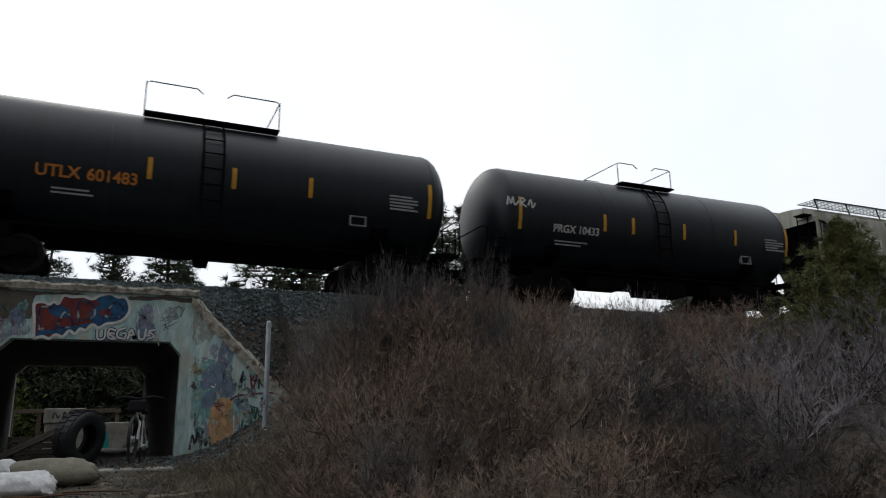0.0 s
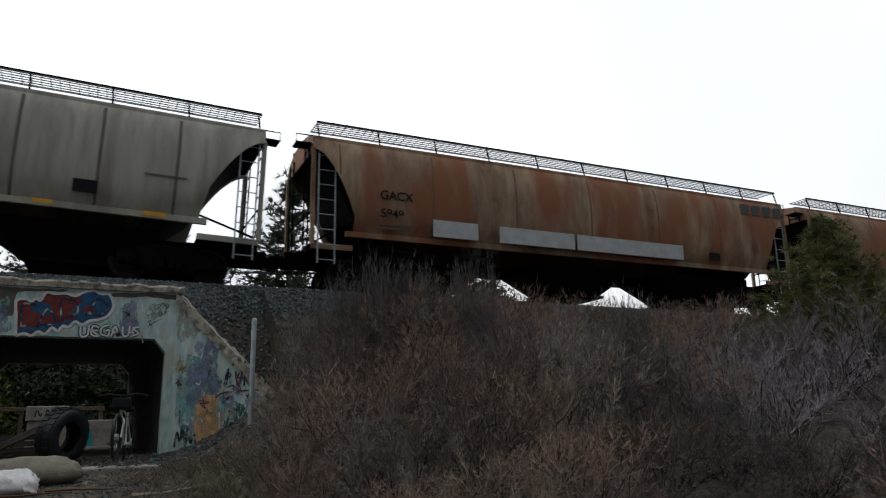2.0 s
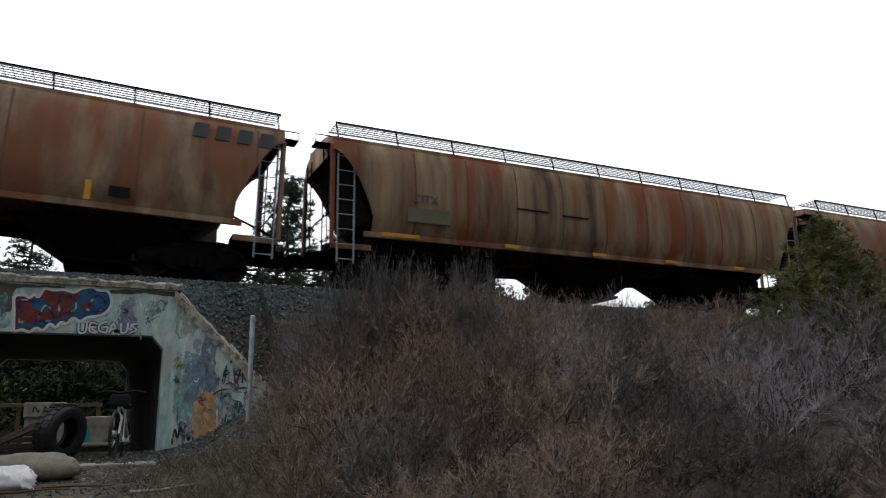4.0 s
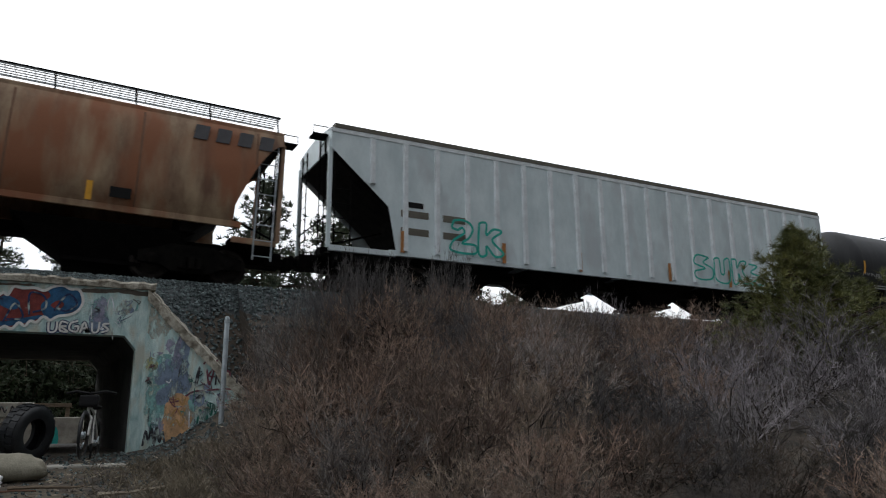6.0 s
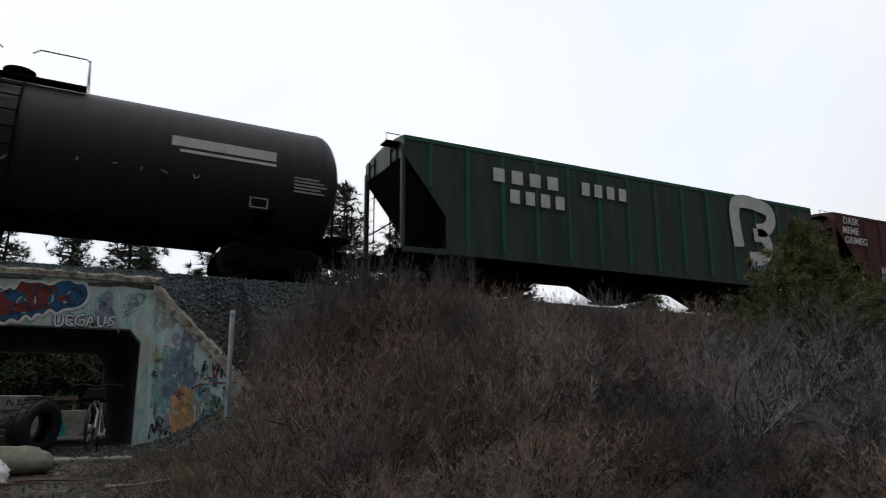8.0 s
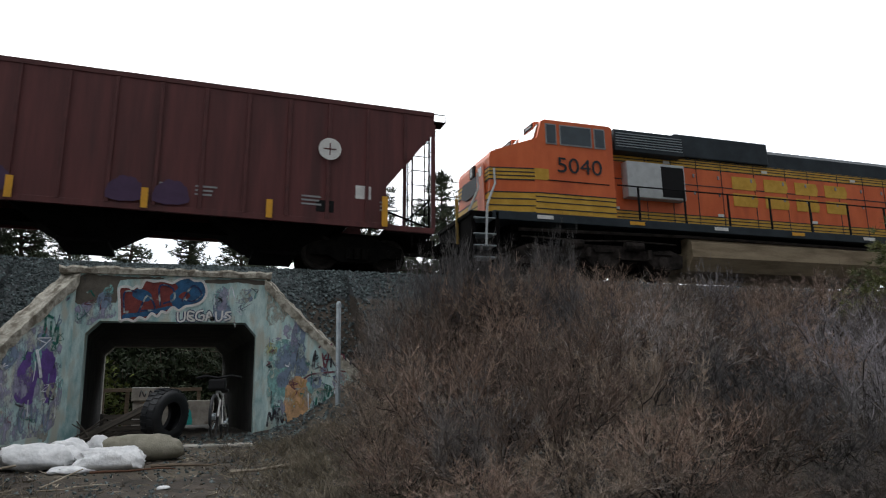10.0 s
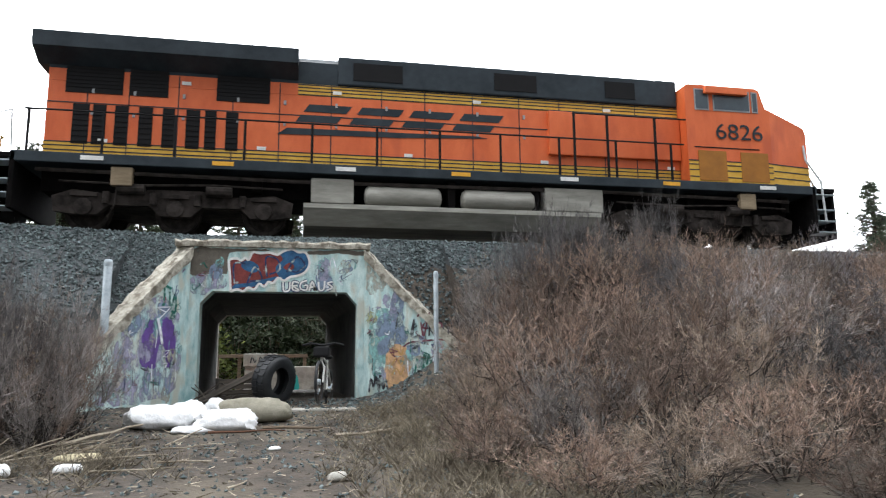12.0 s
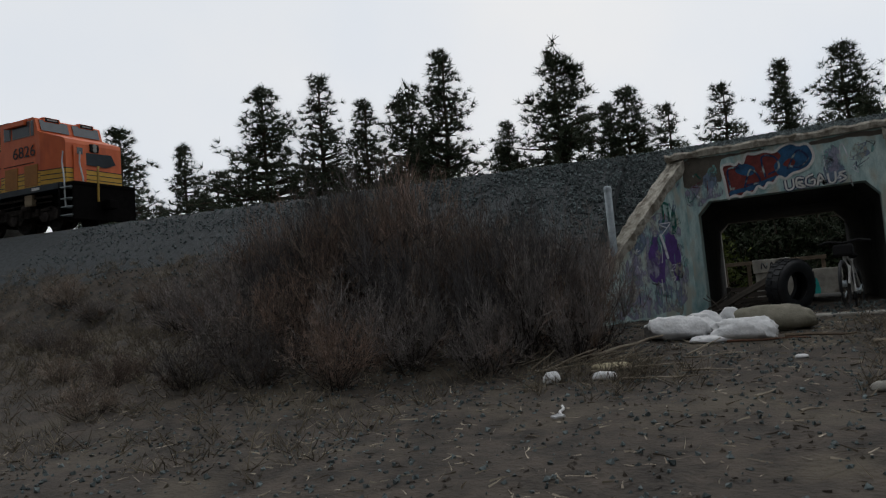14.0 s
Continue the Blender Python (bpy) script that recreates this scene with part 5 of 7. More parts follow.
        part("radiator_grille", g, M_black, car, "black radiator intake screen")
        for k in range(6):
            z = 3.22 + k * 0.085
            part("grille_bar", box(a0, a1, -W - 0.035, -W - 0.022, z, z + 0.02), M_black, car)
    slots = [(0.6, 0.37), (1.05, 0.3), (1.55, 0.3), (2.1, 0.32), (2.65, 0.28), (3.2, 0.33), (3.65, 0.27), (4.15, 0.3)] if modern else [(0.4, 0.28), (0.95, 0.28), (1.6, 0.35), (3.3, 0.4)]
    for s, w in slots:
        part("vent", box(-h + s, -h + s + w, -W - 0.015, -W - 0.004, 1.95, 2.85), M_black, car, "black louvred vent")
        for k in range(7):
            part("louvre", box(-h + s, -h + s + w, -W - 0.03, -W - 0.016, 2.0 + k * 0.12, 2.03 + k * 0.12), M_black, car)
    if not modern:
        for i in (0, 1):
            for j in (0, 1):
                a0 = -h + 4.3 + i * 0.72
                part("vent", box(a0, a0 + 0.5, -W - 0.015, -W - 0.004, 1.95 + j * 0.62, 2.45 + j * 0.62), M_black, car, "square black vent")
        part("exhaust_stack", Build().lathe([(4.2, 0.32), (4.5, 0.32), (4.52, 0.25)], 16, "z"), M_faded, car, at=(d * (-h + 8.2), 0, 0))
        part("blower_housing", box(0.5, cab_back - 2.5, -W - 0.1, W + 0.1, 3.66, 4.66, 0.05), M_loco_dark, car)
        part("intake_grille", box(cab_back - 2.6, cab_back - 0.15, -1.35, 1.35, 3.55, 4.4, 0.02), M_loco_dark, car, "dark slatted intake behind the cab")
        for k in range(6):
            part("slat", box(cab_back - 2.55, cab_back - 0.2, -1.37, -1.352, 3.68 + k * 0.11, 3.71 + k * 0.11), M_steel, car)
        part("grey_door", box(cab_back - 2.6, cab_back - 0.55, -1.3, -0.98, 2.3, 3.3, 0.02), M_patch, car, "unpainted grey equipment door")
        part("dark_screen", box(cab_back - 2.55, cab_back - 1.75, -1.315, -1.302, 2.36, 3.22), M_black, car)
    else:
        part("inverter_cabinet", box(cab_back - 3.9, cab_back - 0.02, -1.12, 1.12, 2.22, 3.33, 0.02), M_orange, car, "wide orange equipment cabinet")
        part("cabinet_roof", box(cab_back - 9.6, cab_back - 0.02, -1.05, 1.05, 3.66, 4.7, 0.05), M_loco_dark, car)
        for a0, a1 in ((-9.2, -7.9), (-5.4, -4.2), (-2.2, -1.3)):
            part("intake_screen", box(cab_back + a0, cab_back + a1, -1.065, -1.052, 3.85, 4.5), M_black, car)
        part("roof_box", box(-h + 6.7, cab_back - 9.8, -0.9, 0.9, 4.4, 4.55, 0.04), M_loco_dark, car)
    # cab and nose
    cab = [(cab_back, 1.62), (cab_back, 4.32), (cab_back + 0.1, 4.4), (cab_front, 4.4), (cab_front + 0.12, 4.32), (cab_front + 0.28, 3.62), (cab_front + 0.4, 3.58), (cab_front + 0.4, 1.62)]
    body = prism(cab, -1.45, 1.45)
    a_nose = cab_front + 0.4

    def taper(poly, wide):
        """A slab of the nose, which narrows towards the front."""
        b = prism(poly, -wide, wide)
        b.v = [(x, y * (1 - 0.14 * max(0.0, d * x - a_nose) / (tip - a_nose)), z) for x, y, z in b.v]
        return b

    cab_ob = part("cab", body, M_orange, car, "orange cab with a sloping nose")
    nose = part("nose", taper([(a_nose, 1.62), (a_nose, 3.575), (tip - 0.2, 3.26), (tip - 0.05, 3.2), (tip, 3.06), (tip + 0.02, 1.62)], 1.448), M_orange, car, "orange nose narrowing to the front")
    for z0, z1 in ((1.63, 2.15),) if modern else ((1.63, 2.15), (2.48, 2.78)):
        part("nose_band", taper([(a_nose, z0), (a_nose, z1), (tip + 0.026, z1), (tip + 0.026, z0)], 1.456), M_loco_yellow, nose, "yellow bars wrapping the nose")
        for k in range(4):
            z = z0 + (z1 - z0) * k / 3
            part("pinstripe", taper([(a_nose, z - 0.014), (a_nose, z + 0.014), (tip + 0.034, z + 0.014), (tip + 0.034, z - 0.014)], 1.464), M_loco_dark, nose)
    part("brand_shape", Build().prism([(-0.95, 2.35), (-0.8, 2.75), (0.75, 2.8), (0.95, 2.45), (0.5, 2.3)], -0.01, 0.01).moved(Matrix.Translation((d * (tip + 0.045), 0, 0)) @ Matrix.Rotation(math.pi / 2, 4, "Z")), M_loco_dark, nose, "dark block of the brand mark on the nose")
    for y in (-1, 1):
        board = part("number_board", box(cab_front - 0.25, cab_front + 0.19, *sorted((y * 0.42, y * 1.12)), 4.2, 4.46, 0.03), M_orange, cab_ob, "boxed number board over the windshield")
        part("board_face", box(cab_front + 0.192, cab_front + 0.2, *sorted((y * 0.48, y * 1.06)), 4.23, 4.43), M_black, board)
        part("board_print", box(cab_front + 0.202, cab_front + 0.206, *sorted((y * 0.56, y * 0.98)), 4.29, 4.37), M_faded, board)
    part("cab_band", box(cab_back + 0.01, a_nose - 0.002, -1.458, 1.458, 1.63, 2.15), M_loco_yellow, cab_ob, "yellow band along the cab")
    for z in (1.75, 1.92, 2.06, 2.16):
        part("pinstripe", box(cab_back, a_nose, -1.466, -1.456, z - 0.013, z + 0.013), M_loco_dark, cab_ob)
    part("cab_seam", box(cab_back + 0.2, h - 1.3, -1.463, -1.449, 2.5, 2.525), M_black, cab_ob)
    if modern:
        for a0 in (0.3, 1.6):
            part("tool_box", box(cab_back + a0, cab_back + a0 + 0.85, -1.475, -1.45, 1.66, 2.42), paint("ochre_panel", (0.33, 0.13, 0.015)), cab_ob, "dull ochre panel")
        part("sunshade", box(cab_back + 0.55, cab_front - 0.35, -1.62, -1.48, 4.02, 4.3, 0.02), M_orange, cab_ob, "orange sunshade over the window")
    else:
        part("nose_stripe", box(h - 1.35, a_nose - 0.002, -1.462, -1.449, 2.5, 2.8), M_loco_yellow, cab_ob, "yellow bars on the nose")
    frames = [(0.28, 0.72), (0.85, 2.0), (2.06, 2.42)] if modern else [(0.25, 0.62), (0.7, 1.75), (1.85, 2.2)]
    for a0, a1 in frames:
        win = part("window", box(cab_back + a0, min(cab_back + a1, cab_front + 0.05), -1.47, -1.452, 3.48, 4.24), M_faded, cab_ob, "pale window frame")
        part("pane", box(cab_back + a0 + 0.035, min(cab_back + a1, cab_front + 0.05) - 0.035, -1.478, -1.472, 3.52, 4.19), M_glass, win)
    shield = [(cab_front + 0.13, 4.28), (cab_front + 0.29, 3.66)]
    for y0, y1 in ((-1.3, -0.1), (0.1, 1.3)):
        v = [(d * (a + 0.03), y, z) for a, z in shield for y in (y0, y1)]
        part("windshield", Build().add(v + [(x - d * 0.02, y, z) for x, y, z in v], [(0, 1, 3, 2), (4, 6, 7, 5), (0, 2, 6, 4), (1, 5, 7, 3), (0, 4, 5, 1), (2, 3, 7, 6)]), M_glass, cab_ob)
    part("roof_unit", box(cab_back + 1.0, cab_back + 1.7, -0.5, 0.5, 4.402, 4.5, 0.03), M_steel, car)
    part("light_housing", box(tip - 0.02, tip + 0.05, -0.2, 0.2, 2.82, 3.12, 0.03), M_black, cab_ob)
    for z in (2.9, 3.04):
        part("headlight", Build().lathe([(tip, 0.09), (tip + 0.06, 0.09), (tip + 0.07, 0.06)], 12, "x").moved(Matrix.Rotation(0 if d > 0 else math.pi, 4, "Z")), M_lamp, cab_ob, at=(0, 0, z))
    door = part("nose_door", box(tip + 0.03, tip + 0.06, -0.95, -0.4, 1.7, 2.98, 0.01), M_orange, cab_ob)
    part("door_window", box(tip + 0.061, tip + 0.066, -0.8, -0.55, 2.68, 2.92), M_glass, door)
    digits = writing(number, 0.58, M_loco_dark, 0.0, 0.0)
    digits.transform(Matrix.Diagonal((1.3, 1, 1, 1)))
    part("lettering", digits, M_loco_dark, car, "dark road number", at=(d * (cab_back + (1.6 if modern else 1.15)), -1.475, 2.92))
    # brand lettering as plain blocks
    if modern:
        for k in range(4):
            x = -4.15 + k * 1.36
            bars = Build()
            for z0, z1, e in ((2.72, 2.89, 0.0), (2.97, 3.15, 0.04)):
                bars.prism([(x + (z0 - 2.72) * 0.8, z0), (x + (z1 - 2.72) * 0.8, z1), (x + 1.05 + e + (z1 - 2.72) * 0.8, z1), (x + 1.05 + e + (z0 - 2.72) * 0.8, z0)], -W - 0.016, -W)
            part("logo_block", bars, M_loco_dark, car, "slanted dark bars of the painted brand mark")
        part("logo_swoosh", Build().prism([(-4.6, 2.4), (-4.35, 2.56), (0.6, 2.6), (0.9, 2.56), (-1.5, 2.46)], -W - 0.016, -W), M_loco_dark, car, "dark stroke below the brand mark")
    else:
        for k in range(4):
            x = -2.0 + k * 1.28
            bars = Build()
            for z0, z1 in ((2.36, 2.74), (2.86, 3.24)):
                bars.prism([(x, z0), (x, z1), (x + 0.92, z1), (x + 0.98, (z0 + z1) / 2), (x + 0.92, z0)], -W - 0.014, -W - 0.004)
            part("logo_block", bars, M_loco_yellow, car, "yellow bars of the painted brand mark")
    # walkway handrails
    for side in (-1.42, 1.42):
        rail = Build().tube([(d * (-h - 0.3), side, 2.55), (d * (cab_back - 0.1), side, 2.55)], 0.022, 5)
        part("handrail", rail, M_black, car)
        a = -h - 0.2
        while a < cab_back:
            part("stanchion", Build().tube([(d * a, side, 1.6), (d * a, side, 2.56)], 0.035, 5), M_black, car)
            a += 1.62
    if modern:     # tall rails beside the raised walkway behind the cab
        part("handrail", Build().tube([(d * (cab_back - 3.35), -1.42, 3.2), (d * cab_back, -1.42, 3.2)], 0.022, 5), M_black, car)
        for a in (-3.3, -2.35, -0.95):
            part("stanchion", Build().tube([(d * (cab_back + a), -1.42, 1.6), (d * (cab_back + a), -1.42, 3.2)], 0.04, 5), M_black, car)
    for k in range(9):
        a = -h + 1.2 + k * (cab_back + h - 1.6) / 8
        part("warning_plate", box(a, a + 0.22, -W - 0.024, -W - 0.012, 3.42 if k % 2 else 2.0, 3.5 if k % 2 else 2.08), M_white, car)
    # steps and ends
    for e, s in ((h + 0.36, 1), (-h - 0.5, -1)):
        for k in range(4):
            for y in (-1.5, 0.95):
                part("step", box(e, e + s * 0.62, y, y + 0.55, 0.42 + k * 0.32, 0.45 + k * 0.32), M_steel, car, "grey-edged step")
        part("step_guard", box(e - s * 0.12, e, -1.5, 1.5, 0.4, 1.6, 0.02), M_under, car)
        part("pilot", box(e + s * 0.55, e + s * 0.66, -1.4, 1.4, 0.25, 1.5, 0.03), M_under, car)
        part("end_platform", box(e, e + s * 0.7, -1.4, 1.4, 1.48, 1.6, 0.02), M_under, car)
        part("coupler", box(e + s * 0.6, e + s * 1.15, -0.2, 0.2, 0.7, 1.05, 0.04), M_under, car)
        part("coupling_lever", Build().tube([(d * (e + s * 0.68), -0.35, 1.0), (d * (e + s * 0.7), -0.35, 2.1), (d * (e + s * 0.66), -0.3, 2.2)], 0.05, 6), paint("ochre_rod", (0.4, 0.25, 0.05)), car)
        if s > 0:
            for y, o in ((-1.47, 0.0), (-0.86, 0.28)):
                part("grab_rail", Build().tube([(d * (tip - 0.12 + o), y * 0.86, 2.75), (d * (tip - 0.12 + o), y * 0.9, 2.35), (d * (tip + 0.2 + o), y, 1.75), (d * (tip + 0.26 + o), y, 0.75)], 0.032, 6), M_patch, car, "pale bent grab rail beside the steps")
            continue
        part("grab_rail", Build().tube([(d * (e + s * 0.66), -1.45, 1.0), (d * (e + s * 0.66), -1.45, 2.3), (d * (e + s * 0.05), -1.45, 2.5), (d * e, -1.45, 1.7)], 0.025, 5), M_patch, car, "pale grab rail")
    for k in range(7):
        a = -h + 1.0 + k * (2 * h - 2.4) / 6
        part("sill_reflector", box(a, a + 0.5, -1.512, -1.498, 1.46, 1.56), M_yellow if k % 2 else M_white, car)
        part("lifting_lug", box(a + 0.9, a + 1.15, -1.12, -0.92, 1.05, 1.37, 0.02), M_bogie, car)
    for a in (-h + 1.9, h - 1.75) if modern else ():
        part("sand_box", box(a - 0.24, a + 0.24, -1.44, -1.25, 1.02, 1.36, 0.02), M_fuel, car, "dusty tan box under the deck")
        part("sand_pipe", Build().tube([(d * (a - 0.1), -1.34, 1.05), (d * (a - 0.14), -1.3, 0.6), (d * (a - 0.3), -1.2, 0.3)], 0.03, 5), M_truck, car)
    part("deck_pipe", Build().tube([(d * -h, -1.32, 1.3), (d * -h * 0.4, -1.34, 1.26), (d * h * 0.4, -1.34, 1.3), (d * (h - 0.4), -1.32, 1.26)], 0.03, 6), M_truck, car)
    # fuel tank
    fuel = M_fuel_grey if modern else M_fuel
    if modern:
        sec = [(-1.36, 0.78), (-1.38, 0.66), (-0.98, 0.28), (0.98, 0.28), (1.38, 0.66), (1.36, 0.78)]
        part("fuel_tank", Build().along(sec, -3.9, 3.9), fuel, car, "grey fuel tank")
        for a in (-1.41, 1.09):
            n = Build().lathe([(a - 0.99, 0.1), (a - 0.96, 0.19), (a - 0.88, 0.24), (a + 0.88, 0.24), (a + 0.96, 0.19), (a + 0.99, 0.1)], 18, "x")
            part("air_reservoir", n, M_fuel_grey, car, "pale grey air reservoir", at=(0, -1.2, 1.03), smooth=True)
        for a0, a1 in ((-3.72, -2.67), (2.33, 3.96)):
            part("equipment_box", Build().box(a0, a1, -1.38, -0.9, 0.785, 1.33, 0.03), fuel, car, "pale grey equipment box")
        for a in (-0.16, 2.1):
            part("reservoir_bracket", Build().box(a - 0.1, a + 0.1, -1.3, -0.95, 0.785, 1.36, 0.02), M_under, car)
    else:
        sec = [(-1.4, 1.2), (-1.42, 0.75), (-1.15, 0.36), (1.15, 0.36), (1.42, 0.75), (1.4, 1.2), (1.2, 1.3), (-1.2, 1.3)]
        part("fuel_tank", Build().along(sec, -4.1, 4.1), fuel, car, "dusty tan fuel tank")
    for c in (-h + 3.1, h - 3.0):
        b = Build()
        loco_bogie(b, c)
        part("bogie", b, M_truck, car, "dusty three-axle bogie")
        for e in (-2.05, 0, 2.05):
            AXLES.append((part("wheelset", WHEEL_LOCO, M_wheel, car, at=(c + e, 0, 0.533)), c + e, 0.533))
    # true heights of deck, bands and roof
    for o in car.children_recursive:
        if o.name.startswith("wheelset"):
            continue
        dz = o.matrix_basis.translation.z
        for q in o.data.vertices:
            q.co.z = float(np.interp(q.co.z + dz, (0, 1.2, 1.38, 1.62, 3.64, 4.72, 5), (0, 1.2, 1.5, 1.75, 4.0, 4.8, 5.1))) - dz
    TRAIN.append((car, (x_nose + x_rear) / 2))
    return car


locomotive(194.4, 214.7, -1, "5040", False)
locomotive(237.35, 217.35, 1, "6826", True)

# ---- plants ----
def strip(v, f, p, d, length, w, rng, segs=3, droop=0.0, curl=0.25):
    """A thin bent twig, flat in section; returns its points."""
    d = d.normalized()
    side = d.cross(Vector((rng.uniform(-1, 1), rng.uniform(-1, 1), rng.uniform(-1, 1)))).normalized()
    pts, k = [p.copy()], len(v)
    q = p.copy()
    for i in range(segs):
        d = (d + Vector((rng.uniform(-curl, curl), rng.uniform(-curl, curl), rng.uniform(-curl, curl) - droop))).normalized()
        q = q + d * length / segs
        pts.append(q.copy())
    for i, q in enumerate(pts):
        h = side * w * 0.5 * (1 - 0.75 * i / segs)
        v += [tuple(q - h), tuple(q + h)]
    f += [(k + 2 * i, k + 2 * i + 1, k + 2 * i + 3, k + 2 * i + 2) for i in range(segs)]
    return pts, d


def bush_mesh(name, seed, material, limbs, height, radius, upright, seed_heads=0, stems=14, twigs=17):
    """Leaning limbs that sweep upward, each ending in plumes of fine, nearly parallel twigs with dark hollows between."""
    rng = random.Random(seed)
    v, f, tips, v1, f1 = [], [], [], [], []
    for j in range(limbs):
        a = j * 2.4 + rng.uniform(-0.4, 0.4)
        tilt = (j + rng.random()) / limbs * (1 - upright)
        d = Vector((math.cos(a) * tilt * 2.3, math.sin(a) * tilt * 2.3, 1.0)).normalized()
        base = Vector((math.cos(a), math.sin(a), 0)) * rng.random() * radius * 0.25
        ln = height * rng.uniform(0.7, 1.0) * (1 - 0.1 * tilt)
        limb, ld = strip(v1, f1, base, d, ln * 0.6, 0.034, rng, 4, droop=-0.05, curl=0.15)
        for _ in range(9):       # old inner wood, coloured dark to stand for the shade in the hollows
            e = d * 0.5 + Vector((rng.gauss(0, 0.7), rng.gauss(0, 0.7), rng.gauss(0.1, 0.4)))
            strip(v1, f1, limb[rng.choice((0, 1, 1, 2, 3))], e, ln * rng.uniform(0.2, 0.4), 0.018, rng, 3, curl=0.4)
        for _ in range(stems):
            at = limb[rng.choice((1, 2, 3, 3, 4, 4, 4))]
            e = ld + Vector((rng.gauss(0, 0.6), rng.gauss(0, 0.6), rng.gauss(0.12, 0.35)))
            stem, sd = strip(v, f, at, e, ln * rng.uniform(0.2, 0.4), 0.01, rng, 3, droop=-0.04, curl=0.3)
            for _ in range(twigs):
                g = sd + Vector((rng.uniform(-0.85, 0.85), rng.uniform(-0.85, 0.85), rng.uniform(-0.35, 0.7)))
                tp, td = strip(v, f, stem[rng.choice((0, 1, 2, 2, 3, 3))], g, rng.uniform(0.08, 0.22), 0.0072, rng, 2, droop=-0.03, curl=0.42)
                tips.append(tp[-1])
    grow = 0.9 * height / sorted(p.z for p in tips)[int(len(tips) * 0.985)]
    v, v1 = ([(x * grow, y * grow, z * grow) for x, y, z in w] for w in (v, v1))
    tips = [p * grow for p in tips]
    main = quick(name, Build_raw(v, f), material)
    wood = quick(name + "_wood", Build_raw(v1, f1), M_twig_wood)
    heads = None
    if seed_heads:
        v2, f2 = [], []
        for p in rng.sample(tips, min(seed_heads, len(tips))):
            for _ in range(3):
                strip(v2, f2, p, Vector((rng.uniform(-1, 1), rng.uniform(-1, 1), rng.uniform(0, 1.2))), 0.045, 0.018, rng, 1)
        heads = quick(name + "_heads", Build_raw(v2, f2), M_seed)
    return main, wood, heads


KINDS = {
    "red": [bush_mesh("red_bush", 11 + i, M_twig_red, 19, 1.8, 1.3, 0.2, 50) for i in range(3)],
    "grey": [bush_mesh("grey_bush", 21 + i, M_twig_grey, 19, 1.65, 1.3, 0.12, 30) for i in range(3)],
    "tan": [bush_mesh("tan_bush", 45 + i, M_twig_tan, 19, 1.7, 1.3, 0.15, 20) for i in range(2)],
    "dark": [bush_mesh("dark_bush", 35 + i, M_twig_dark, 19, 1.5, 1.4, 0.1, 0) for i in range(2)],
    "pale": [bush_mesh("pale_bush", 31 + i, M_twig_pale, 14, 1.8, 1.0, 0.35, 0, 10, 10) for i in range(2)],
}
LABELS = {"tan": "leafless tan and ash-grey shrub with fine twigs", "dark": "dense dark blue-grey leafless shrub", "red": "leafless reddish-brown bitterbrush with dry seed heads", "grey": "leafless grey-brown sagebrush shrub", "pale": "bare pale-grey twiggy shrub"}
veg = random.Random(77)


def bush(kind, x, y, s, z=None, sz=1.0):
    main, wood, heads = veg.choice(KINDS[kind])
    ob = new("bush")
    ob.matrix_basis = pose(x, y, (ground_z(x, y) if z is None else z) - 0.08, 0, 0, veg.uniform(0, 360)) @ Matrix.Diagonal((s * 0.92, s * 0.92, s * sz, 1))
    tagged(ob, LABELS[kind], "bush", "scrub beside the underpass")
    tagged(part("twig_spray", main, None, ob), kind="stuff")
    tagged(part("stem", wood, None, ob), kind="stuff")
    if heads:
        tagged(part("seed_head_spray", heads, None, ob, "dry tan seed heads"), kind="stuff")
    return ob


